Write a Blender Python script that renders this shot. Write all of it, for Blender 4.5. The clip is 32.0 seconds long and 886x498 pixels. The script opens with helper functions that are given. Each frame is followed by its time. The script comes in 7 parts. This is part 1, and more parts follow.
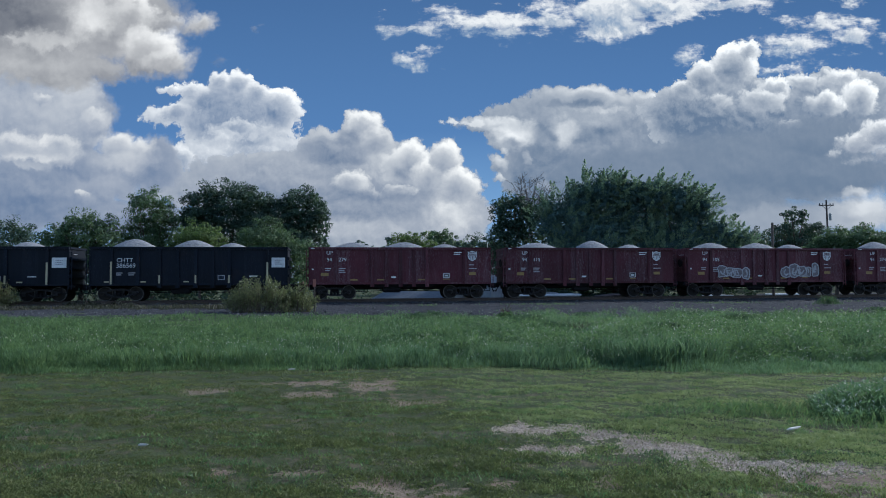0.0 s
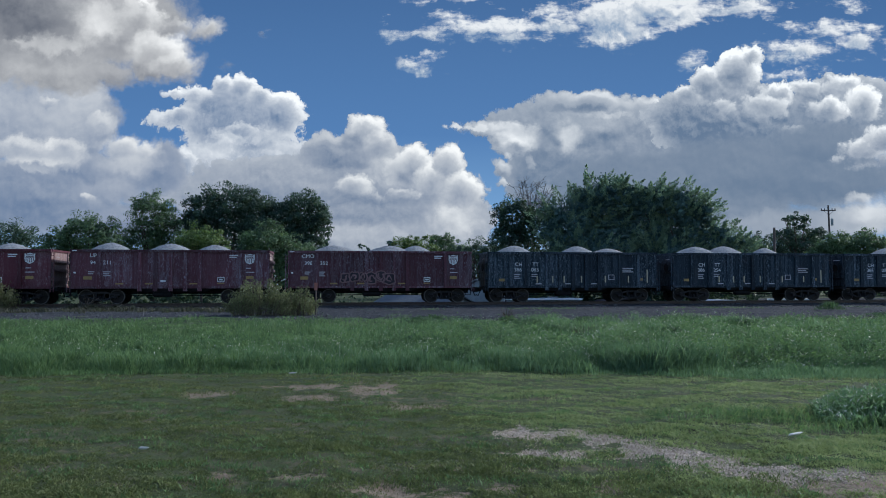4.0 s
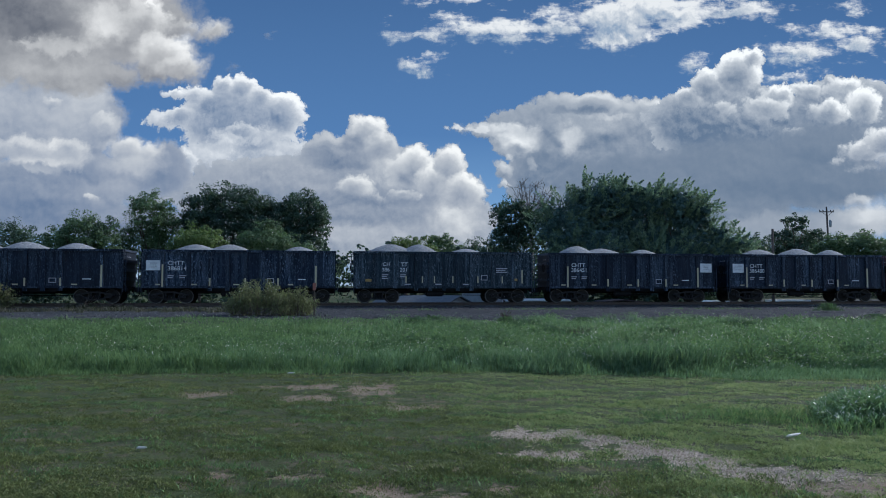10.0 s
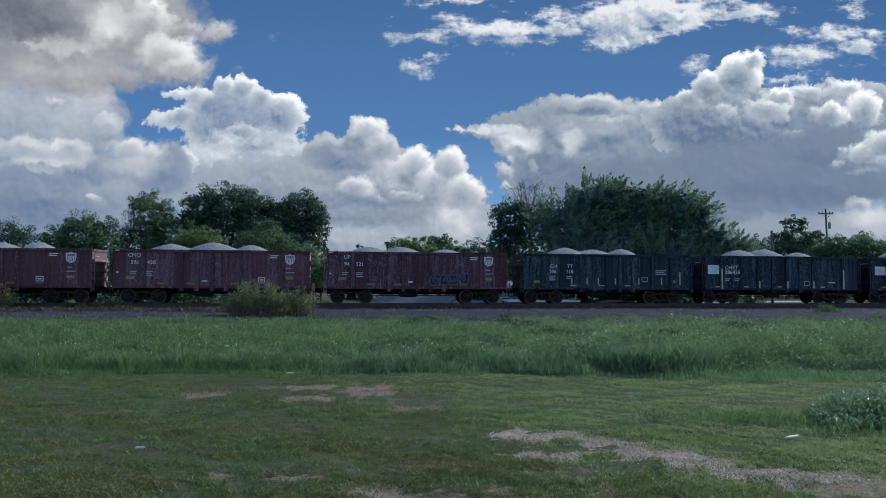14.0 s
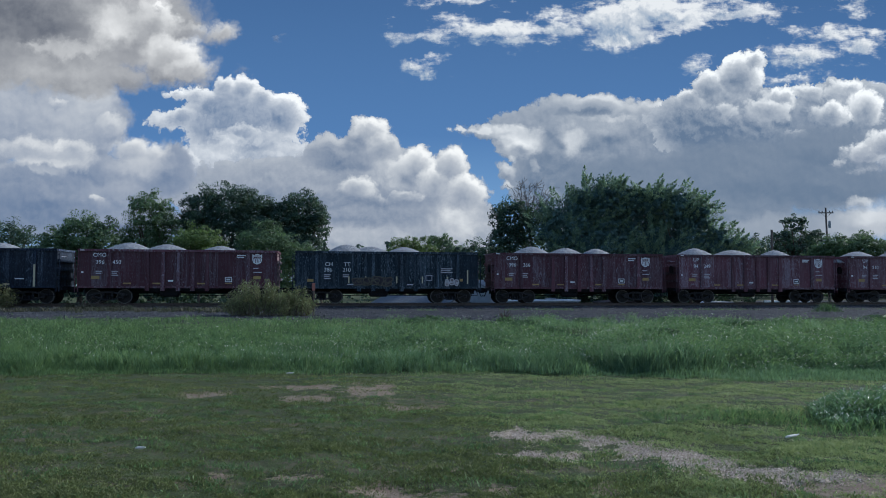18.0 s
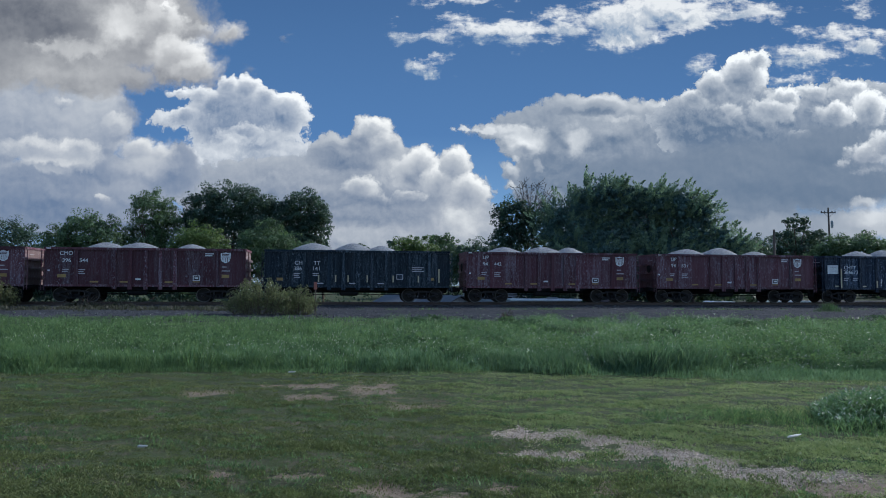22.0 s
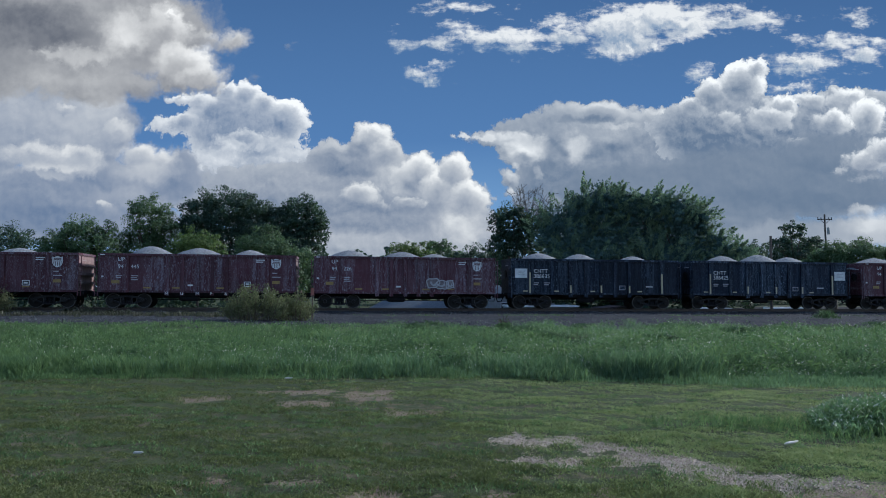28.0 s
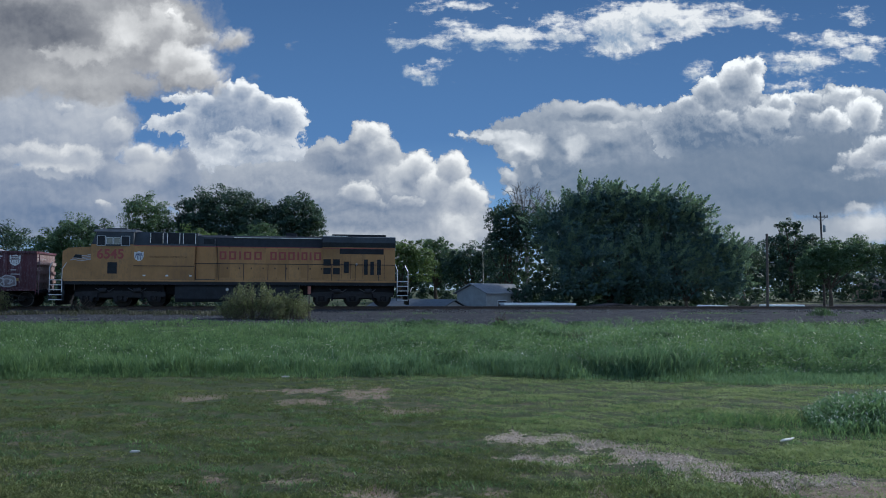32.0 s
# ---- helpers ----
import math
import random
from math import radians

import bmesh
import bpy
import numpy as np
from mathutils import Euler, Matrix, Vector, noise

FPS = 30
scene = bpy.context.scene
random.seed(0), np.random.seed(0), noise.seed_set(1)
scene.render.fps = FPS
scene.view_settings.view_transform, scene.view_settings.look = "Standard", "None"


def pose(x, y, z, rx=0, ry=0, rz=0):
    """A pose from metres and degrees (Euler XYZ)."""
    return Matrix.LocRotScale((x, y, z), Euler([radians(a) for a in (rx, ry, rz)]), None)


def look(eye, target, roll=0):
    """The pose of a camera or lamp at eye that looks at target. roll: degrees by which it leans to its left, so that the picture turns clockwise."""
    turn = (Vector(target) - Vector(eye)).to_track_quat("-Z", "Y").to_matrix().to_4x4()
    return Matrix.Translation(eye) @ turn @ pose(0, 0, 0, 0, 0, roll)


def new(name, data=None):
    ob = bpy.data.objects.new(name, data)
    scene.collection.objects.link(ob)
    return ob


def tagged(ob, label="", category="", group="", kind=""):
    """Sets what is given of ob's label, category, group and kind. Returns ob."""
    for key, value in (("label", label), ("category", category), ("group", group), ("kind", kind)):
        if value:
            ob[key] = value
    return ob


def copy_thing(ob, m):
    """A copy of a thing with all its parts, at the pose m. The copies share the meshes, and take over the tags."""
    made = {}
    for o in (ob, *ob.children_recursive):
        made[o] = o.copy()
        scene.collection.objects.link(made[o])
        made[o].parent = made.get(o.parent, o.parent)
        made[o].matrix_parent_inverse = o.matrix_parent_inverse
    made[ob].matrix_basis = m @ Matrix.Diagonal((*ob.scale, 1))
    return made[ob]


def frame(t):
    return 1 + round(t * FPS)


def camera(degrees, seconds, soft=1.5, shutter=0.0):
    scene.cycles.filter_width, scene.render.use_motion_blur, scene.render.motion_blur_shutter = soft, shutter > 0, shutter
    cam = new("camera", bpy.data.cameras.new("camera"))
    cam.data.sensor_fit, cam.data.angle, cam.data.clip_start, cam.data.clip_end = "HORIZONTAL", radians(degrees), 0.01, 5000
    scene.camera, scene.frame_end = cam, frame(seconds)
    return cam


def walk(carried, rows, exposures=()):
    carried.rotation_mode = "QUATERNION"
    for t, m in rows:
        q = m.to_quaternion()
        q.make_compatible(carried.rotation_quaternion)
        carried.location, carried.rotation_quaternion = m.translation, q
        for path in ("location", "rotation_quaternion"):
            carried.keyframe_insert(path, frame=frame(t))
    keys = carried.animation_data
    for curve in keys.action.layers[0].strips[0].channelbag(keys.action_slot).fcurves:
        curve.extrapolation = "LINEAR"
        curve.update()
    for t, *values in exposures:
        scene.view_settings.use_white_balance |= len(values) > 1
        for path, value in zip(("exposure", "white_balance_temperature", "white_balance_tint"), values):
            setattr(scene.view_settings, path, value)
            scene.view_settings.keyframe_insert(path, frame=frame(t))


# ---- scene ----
cam = camera(64, 32.0, soft=.95)
EYE = Vector((0, 0, 1.6))


def aim(pan, tilt, roll):
    """A camera pose at the eye: pan to the left, tilt upwards and roll, in degrees."""
    p, t = radians(pan), radians(tilt)
    way = Vector((-math.sin(p) * math.cos(t), math.cos(p) * math.cos(t), math.sin(t)))
    return look(EYE, EYE + 10 * way, roll)


walk(cam, [(t, aim(p, e, r)) for t, p, e, r in (
    (0, -.014, 2.615, -.273), (1, -.008, 2.709, -.241), (2, .04, 2.835, -.168), (3, .092, 2.912, -.135),
    (3.5, .096, 2.942, -.086), (5.5, .131, 2.887, -.085), (6, .111, 2.962, -.095), (7, .058, 3.153, .042),
    (8, .015, 3.136, .119), (9, .005, 2.965, .067), (10, 0, 2.966, .06), (11, .013, 3.102, .096),
    (12, .015, 3.169, .206), (13, -.028, 3.126, .296), (14, -.063, 3.024, .224), (14.5, -.051, 2.986, .145),
    (16.5, .007, 2.981, .172), (17, .008, 2.998, .183), (18, -.057, 2.998, .139), (19, -.051, 2.986, .145),
    (20, .024, 2.916, .156), (21, .081, 2.907, .174), (22, .093, 2.933, .262), (23, .084, 3.057, .296),
    (24, .041, 3.203, .4), (25, .066, 3.331, .511), (25.5, .09, 3.386, .459), (27.5, -.02, 3.452, .342),
    (28, -.128, 3.424, .329), (29, -.284, 3.306, .254), (30, -.381, 3.256, .164), (31, -.382, 3.232, .214),
    (32, -.389, 3.28, .218))], [(0, .86, 5520, 10), (5, .82, 5520, 10), (14, .8, 5520, 10), (32, .8, 5520, 10)])

# ---- daylight ----
SUN_WAY = Vector((.76, .38, .53)).normalized()          # towards the sun: high, beyond the far end of the track
world = bpy.data.worlds.new("sky")
scene.world = world
world.use_nodes = True
wt = world.node_tree
sky_tex = wt.nodes.new("ShaderNodeTexSky")
sky_tex.sky_type, sky_tex.sun_disc = "NISHITA", False
sky_tex.sun_elevation, sky_tex.sun_rotation = math.asin(SUN_WAY.z), math.atan2(SUN_WAY.x, SUN_WAY.y)
wt.links.new(sky_tex.outputs[0], wt.nodes["Background"].inputs[0])
wt.nodes["Background"].inputs[1].default_value = 0.14
sun = new("sun", bpy.data.lights.new("sun", "SUN"))
sun.data.energy, sun.data.angle, sun.data.color = 3.2, radians(6), (1, .93, .82)
sun.matrix_world = look((0, 0, 60), Vector((0, 0, 60)) - SUN_WAY)


# ---- materials ----
def nodes_of(name):
    m = bpy.data.materials.new(name)
    m.use_nodes = True
    t = m.node_tree
    return m, t, t.nodes["Principled BSDF"]


def nd(t, kind, **kw):
    n = t.nodes.new(kind)
    for k, v in kw.items():
        if k == "op":
            n.operation = v
        elif k == "ins":
            for i, val in v.items():
                if isinstance(val, bpy.types.NodeSocket):
                    t.links.new(val, n.inputs[i])
                else:
                    n.inputs[i].default_value = val
    return n


def rgba(c, k=1.0):
    return (c[0] * k, c[1] * k, c[2] * k, 1)


def mixcol(t, fac, a, b, blend="MIX"):
    n = t.nodes.new("ShaderNodeMix")
    n.data_type, n.blend_type = "RGBA", blend
    for i, v in ((0, fac), (6, a), (7, b)):
        if isinstance(v, bpy.types.NodeSocket):
            t.links.new(v, n.inputs[i])
        else:
            n.inputs[i].default_value = v
    return n.outputs[2]


def ramp(t, fac, *stops):
    n = t.nodes.new("ShaderNodeValToRGB")
    e = n.color_ramp.elements
    while len(e) < len(stops):
        e.new(0.5)
    for el, (p, c) in zip(e, stops):
        el.position = p
        el.color = c if isinstance(c, tuple) else (c, c, c, 1)
    t.links.new(fac, n.inputs[0])
    return n.outputs[0]


def coords(t, scale=(1, 1, 1), random_shift=True):
    """Object coordinates in metres, shifted by each object's own random number."""
    tc = nd(t, "ShaderNodeTexCoord")
    out = tc.outputs["Object"]
    if random_shift:
        inf = nd(t, "ShaderNodeObjectInfo")
        sh = nd(t, "ShaderNodeVectorMath", op="MULTIPLY_ADD", ins={0: inf.outputs["Random"], 1: (37, 53, 71), 2: out})
        out = sh.outputs[0]
    mp = nd(t, "ShaderNodeVectorMath", op="MULTIPLY", ins={0: out, 1: scale})
    return mp.outputs[0]


def noise_tex(t, vec, scale, detail=4, rough=.55):
    n = nd(t, "ShaderNodeTexNoise", ins={"Vector": vec, "Scale": scale, "Detail": detail, "Roughness": rough})
    return n.outputs["Fac"]


def bumped(t, bsdf, height, strength=.3, dist=.02):
    b = nd(t, "ShaderNodeBump", ins={"Strength": strength, "Distance": dist, "Height": height})
    t.links.new(b.outputs[0], bsdf.inputs["Normal"])


def plain(name, col, rough=.6, metal=0.0, vary=.25, scale=3.0, bump=.15):
    """A surface with grain and stains at two scales."""
    m, t, b = nodes_of(name)
    v = coords(t)
    big, small = noise_tex(t, v, scale, 3), noise_tex(t, v, scale * 9, 4)
    c = mixcol(t, ramp(t, big, (.3, 0.0), (.72, 1.0)), rgba(col, 1 - vary), rgba(col, 1 + vary))
    c = mixcol(t, ramp(t, small, (.35, 0.0), (.75, .5)), c, rgba(col, 1 - vary * 1.3))
    t.links.new(c, b.inputs["Base Color"])
    t.links.new(ramp(t, small, (.2, max(0, rough - .12)), (.8, min(1, rough + .12))), b.inputs["Roughness"])
    b.inputs["Metallic"].default_value = metal
    b.inputs["Specular IOR Level"].default_value = .12 if rough >= .6 else .5      # grime and dust kill the gloss
    bumped(t, b, small, bump)
    return m


def weathered(name, col, dust, amount, rough=.55, spread=(.72, 1.3)):
    """Wagon paint with faded patches, run marks and flecks of pale dust, heavier on some panels, and rust low down."""
    m, t, b = nodes_of(name)
    v = coords(t)
    inf = nd(t, "ShaderNodeObjectInfo")
    runs = noise_tex(t, coords(t, (6, 6, .4)), 1.0, 5, .7)
    flecks = noise_tex(t, coords(t, (16, 16, 5.5)), 1.0, 4, .75)
    patch = noise_tex(t, v, .55, 3)
    grit = noise_tex(t, v, 20, 4, .75)
    rust = noise_tex(t, coords(t, (1.5, 1.5, .8)), 1.0, 5, .6)
    bay = nd(t, "ShaderNodeSeparateXYZ", ins={0: coords(t, (1.09, 1, 1), False)}).outputs[0]
    bay = nd(t, "ShaderNodeMath", op="FLOOR", ins={0: nd(t, "ShaderNodeMath", op="ADD", ins={0: bay, 1: .2}).outputs[0]}).outputs[0]
    pick = nd(t, "ShaderNodeTexWhiteNoise", ins={1: nd(t, "ShaderNodeMath", op="MULTIPLY_ADD", ins={0: inf.outputs["Random"], 1: 91.0, 2: bay}).outputs[0]})
    pick.noise_dimensions = "1D"
    load = ramp(t, pick.outputs["Value"], (.15, .22), (.85, 1.0))
    c = mixcol(t, ramp(t, patch, (.3, 0.0), (.7, 1.0)), rgba(col, .75), rgba(col, 1.2))
    c = mixcol(t, ramp(t, rust, (.56, 0.0), (.72, .5)), c, (col[0] * .9 + .012, col[1] * .9 + .006, col[2] * .8 + .003, 1))
    marks = nd(t, "ShaderNodeMath", op="MULTIPLY", ins={0: ramp(t, runs, (.44, 0.0), (.62, .75)), 1: ramp(t, grit, (.42, .15), (.6, 1.0))}).outputs[0]
    marks = nd(t, "ShaderNodeMath", op="MAXIMUM", ins={0: marks, 1: ramp(t, flecks, (.55, 0.0), (.63, 1.0))}).outputs[0]
    marks = nd(t, "ShaderNodeMath", op="MULTIPLY", ins={0: marks, 1: load}).outputs[0]
    marks = nd(t, "ShaderNodeMath", op="MULTIPLY", ins={0: marks, 1: amount}).outputs[0]
    c = mixcol(t, marks, c, rgba(dust))
    c = mixcol(t, 1.0, c, ramp(t, inf.outputs["Random"], (0.0, spread[0]), (1.0, spread[1])), "MULTIPLY")
    t.links.new(c, b.inputs["Base Color"])
    b.inputs["Specular IOR Level"].default_value = .15
    t.links.new(ramp(t, grit, (.2, rough - .1), (.8, rough + .2)), b.inputs["Roughness"])
    bumped(t, b, grit, .15, .01)
    return m


def leafy(name, dark, light, trans=.35, gloss=.22, mottle=0.0):
    """Foliage: each leaf a shade of its own, with light passing through."""
    m, t, b = nodes_of(name)
    geo = nd(t, "ShaderNodeNewGeometry")
    v = coords(t)
    c = mixcol(t, geo.outputs["Random Per Island"], rgba(dark), rgba(light))
    c = mixcol(t, ramp(t, noise_tex(t, v, .5, 2), (.35, 0.0), (.7, .6)), c, rgba(dark, .8))
    if mottle:                              # darker and lighter tufts
        nz = noise_tex(t, coords(t, (1, 2.2, 1), False), mottle, 4, .6)
        c = mixcol(t, ramp(t, nz, (.49, 0.0), (.62, .42)), c, rgba(dark, 1.1))
        c = mixcol(t, ramp(t, nz, (.36, .45), (.46, 0.0)), c, rgba(light, 1.1))
    t.links.new(c, b.inputs["Base Color"])
    b.inputs["Roughness"].default_value = .55
    b.inputs["Specular IOR Level"].default_value = gloss
    tr = nd(t, "ShaderNodeBsdfTranslucent")
    t.links.new(mixcol(t, .3, c, (.13, .21, .05, 1)), tr.inputs[0])
    mx = nd(t, "ShaderNodeMixShader", ins={0: trans, 1: b.outputs[0], 2: tr.outputs[0]})
    t.links.new(mx.outputs[0], t.nodes["Material Output"].inputs[0])
    return m


RED_CLEAN = weathered("red_wagon_paint", (.054, .0125, .018), (.22, .19, .20), .4)
RED_WORN = weathered("worn_red_wagon_paint", (.056, .018, .024), (.245, .235, .265), .72)
BLUE_WORN = weathered("worn_dark_blue_wagon_paint", (.0030, .0085, .0145), (.15, .185, .22), .68)
BLACK = weathered("black_wagon_paint", (.0014, .0046, .0125), (.15, .195, .26), .62)
BLACK_CLEAN = weathered("clean_black_wagon_paint", (.0016, .0040, .0095), (.07, .08, .10), .15)
# Dusty end paint, paled further to carry the sun on right-hand ends.
SUNLIT_DUSTY = weathered("dusty_sunlit_end_paint", (.13, .085, .080), (.36, .33, .32), .8)
UNDER = plain("grimy_black_underframe", (.009, .0088, .010), .8)
WHEELRIM = plain("polished_wheel_rim", (.065, .063, .062), .5, .4)
WHEEL = plain("worn_wheel_steel", (.020, .018, .018), .6, .2)
RAILSTEEL = plain("rusty_rail_steel", (.05, .035, .028), .55, .5)
SHINY = plain("worn_bright_steel", (.36, .36, .36), .3, .9, .1)
WHITE = plain("faded_white_paint", (.50, .50, .50), .6, 0, .2)
GREYPRINT = plain("faint_grey_lettering", (.3, .29, .3), .6, 0, .2)
YELLOWPLATE = plain("yellow_reflector", (.20, .125, .028), .5, 0, .3)
CREAM = plain("cream_reflector_strip", (.30, .26, .16), .5, 0, .15)
EMBLEM_BLUE = plain("emblem_blue", (.02, .035, .10), .5)
GRAVEL = plain("pale_crushed_stone", (.18, .185, .19), .95, 0, .4, 9, .9)
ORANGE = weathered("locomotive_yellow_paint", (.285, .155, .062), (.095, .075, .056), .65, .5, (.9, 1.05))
LOCOGREY = plain("locomotive_grey_paint", (.040, .047, .056), .6, 0, .3, 1.0, .05)
LOCODARK = plain("dark_grille", (.018, .02, .024), .6)
LOCORED = plain("locomotive_red_lettering", (.20, .026, .022), .5, 0, .15)
GLASS = plain("cab_window_glass", (.05, .065, .075), .08, 0, .1, 1, 0)
TREAD = plain("worn_step_edges", (.36, .37, .38), .5, .2)
TIMBER = plain("tarred_timber", (.05, .04, .032), .85, 0, .3)
POLEWOOD = plain("grey_pole_wood", (.075, .062, .054), .85, 0, .25)
DEADWOOD = plain("bleached_dead_wood", (.15, .135, .125), .9, 0, .3, 4, .5)
BARK = plain("tree_bark", (.07, .055, .042), .9, 0, .35, 4, .6)
SIDING = plain("pale_metal_siding", (.205, .212, .215), .65, 0, .14)
ROOFGREY = plain("pale_grey_roof_sheet", (.15, .158, .165), .75, 0, .2)
ROOFDARK = plain("dark_shingle_roof", (.06, .05, .05), .9, 0, .3)
BRICKY = plain("buff_brick_wall", (.3, .22, .17), .85, 0, .2)
PLASTIC = plain("dirty_white_plastic", (.30, .30, .275), .5, 0, .1)
CARWHITE = plain("white_car_paint", (.7, .71, .72), .25, 0, .05)
TYRE = plain("black_rubber", (.02, .02, .02), .8)
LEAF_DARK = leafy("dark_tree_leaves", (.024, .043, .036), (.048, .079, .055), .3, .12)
# One foliage in two tones: outer leaves painted sunlit, inner leaves painted shaded.
LEAF_SUNLIT = leafy("blue_green_leaves_painted_lit", (.11, .165, .115), (.215, .29, .17), .42, .08)
LEAF_SHADED = leafy("blue_green_leaves_painted_shaded", (.052, .090, .090), (.082, .130, .112), .28, .06)
LEAF_MID = leafy("green_tree_leaves", (.042, .074, .038), (.095, .145, .066), .4)
LEAF_LIGHT = leafy("yellow_green_leaves", (.045, .075, .022), (.11, .155, .045), .42)
LEAF_BUSH = leafy("olive_bush_leaves", (.060, .068, .034), (.20, .20, .095), .45)
BLADE_TALL = leafy("tall_grass_blades", (.028, .062, .026), (.14, .22, .082), .46, .22, .9)
BLADE_LAWN = leafy("short_lawn_blades", (.058, .068, .025), (.132, .152, .052), .36, .18, 1.7)
BLADE_LUSH_SUNLIT = leafy("lush_sunlit_lawn_blades", (.150, .182, .074), (.262, .305, .125), .44, .14, 1.7)
BLADE_MEADOW = leafy("bright_meadow_blades", (.045, .095, .054), (.185, .285, .145), .48, .22, .9)
BLADE_DARK = leafy("dark_weed_and_shade_leaves", (.018, .042, .020), (.060, .11, .050), .38)
# Pale flecks: painted glints on the grass, and the bushes' blossom.
PALE_FLECK = plain("pale_glint_and_blossom", (.46, .47, .38), .5, 0, .2)
DRYGRASS = leafy("dry_brown_grass", (.028, .027, .021), (.066, .059, .042), .25)
# Scrub colour held near black for the shade seen beneath the wagons.
LEAF_SHADE_SCRUB = leafy("shade_dark_scrub_leaves", (.010, .018, .014), (.026, .042, .028), .2, .08)


# ---- mesh building ----
class Mesh:
    """Collects boxes, prisms and tubes, then becomes one mesh."""

    def __init__(self):
        self.v, self.f = [], []

    def add(self, verts, faces):
        n = len(self.v)
        self.v += [tuple(p) for p in verts]
        self.f += [tuple(n + i for i in q) for q in faces]
        return self

    def box(self, x0, x1, y0, y1, z0, z1):
        return self.add([(x0, y0, z0), (x1, y0, z0), (x1, y1, z0), (x0, y1, z0), (x0, y0, z1), (x1, y0, z1), (x1, y1, z1), (x0, y1, z1)],
                        [(0, 3, 2, 1), (4, 5, 6, 7), (0, 1, 5, 4), (1, 2, 6, 5), (2, 3, 7, 6), (3, 0, 4, 7)])

    def prism(self, outline, y0, y1, axis="y"):
        """An outline of (a, b) pairs, counterclockwise, pushed from y0 to y1. axis y: (x, z); x: (y, z); z: (x, y)."""
        put = {"y": lambda a, b, c: (a, c, b), "x": lambda a, b, c: (c, a, b), "z": lambda a, b, c: (a, b, c)}[axis]
        n = len(outline)
        vs = [put(a, b, y0) for a, b in outline] + [put(a, b, y1) for a, b in outline]
        fs = [tuple(range(n)), tuple(range(2 * n - 1, n - 1, -1))] + [(i, n + i, n + (i + 1) % n, (i + 1) % n) for i in range(n)]
        return self.add(vs, fs)

    def tube(self, points, radii, sides=6):
        """A round bar through the points; radii is one number or one for each."""
        pts = [Vector(p) for p in points]
        rs = radii if isinstance(radii, (list, tuple)) else [radii] * len(pts)
        vs, fs = [], []
        for i, p in enumerate(pts):
            d = (pts[min(i + 1, len(pts) - 1)] - pts[max(i - 1, 0)]).normalized()
            a = d.orthogonal().normalized()
            if i and a.dot(last) < 0:
                a = -a
            if i:
                a = (last - d * last.dot(d)).normalized()
            last = a
            b = d.cross(a)
            vs += [p + (a * math.cos(k * math.tau / sides) + b * math.sin(k * math.tau / sides)) * rs[i] for k in range(sides)]
        for i in range(len(pts) - 1):
            for k in range(sides):
                j = (k + 1) % sides
                fs.append((i * sides + k, i * sides + j, (i + 1) * sides + j, (i + 1) * sides + k))
        fs += [tuple(range(sides - 1, -1, -1)), tuple(range((len(pts) - 1) * sides, len(pts) * sides))]
        return self.add(vs, fs)

    def done(self, name):
        me = bpy.data.meshes.new(name)
        me.from_pydata(self.v, [], self.f)
        me.update()
        return me


def part(name, shape, material, parent=None, label="", at=None, smooth=False):
    """Links a shape as ONE mesh object, under a thing or part if one is given."""
    me = shape.done(name) if isinstance(shape, Mesh) else shape
    if material is not None and not me.materials:
        me.materials.append(material)
    if smooth:
        me.polygons.foreach_set("use_smooth", [True] * len(me.polygons))
    ob = new(name, me)
    if parent is not None:
        ob.parent = parent
    if at is not None:
        ob.matrix_basis = at
    return tagged(ob, label) if label else ob


def thing(name, label, category, at=None, group="", kind=""):
    ob = new(name)
    ob.empty_display_size = .2
    if at is not None:
        ob.matrix_basis = at
    return tagged(ob, label, category, group, kind)


def big_mesh(name, verts, faces_size, material):
    """A mesh from numpy arrays: verts (n, 3), all faces with faces_size corners in order."""
    me = bpy.data.meshes.new(name)
    n = len(verts)
    me.vertices.add(n)
    me.vertices.foreach_set("co", verts.astype(np.float32).ravel())
    k = n // faces_size
    me.loops.add(n)
    me.loops.foreach_set("vertex_index", np.arange(n, dtype=np.int32))
    me.polygons.add(k)
    me.polygons.foreach_set("loop_start", np.arange(0, n, faces_size, dtype=np.int32))
    me.update(calc_edges=True)
    me.materials.append(material)
    return me


def smoothstep(a, b, x):
    t = np.clip((x - a) / (b - a), 0, 1)
    return t * t * (3 - 2 * t)


def wobble(x, y, seed=0):
    """Smooth unevenness between -1 and 1, by sums of crossing waves."""
    r = np.random.RandomState(seed)
    out = 0
    for k in range(7):
        f, a, p = 2 ** (k * .55), r.uniform(0, math.tau), r.uniform(0, math.tau)
        out = out + np.sin(f * (x * math.cos(a) + y * math.sin(a)) + p) / (1 + .55 * k)
    return out / 2.6


# ---- sky backdrop and clouds ----
SKY_FAR = 2100.0
GLOW = (.60, .57, .51)             # the sky's own brightness, warm against the camera's cool white balance


def glow(c, k=1.0):
    return (c[0] * GLOW[0] * k, c[1] * GLOW[1] * k, c[2] * GLOW[2] * k, 1)


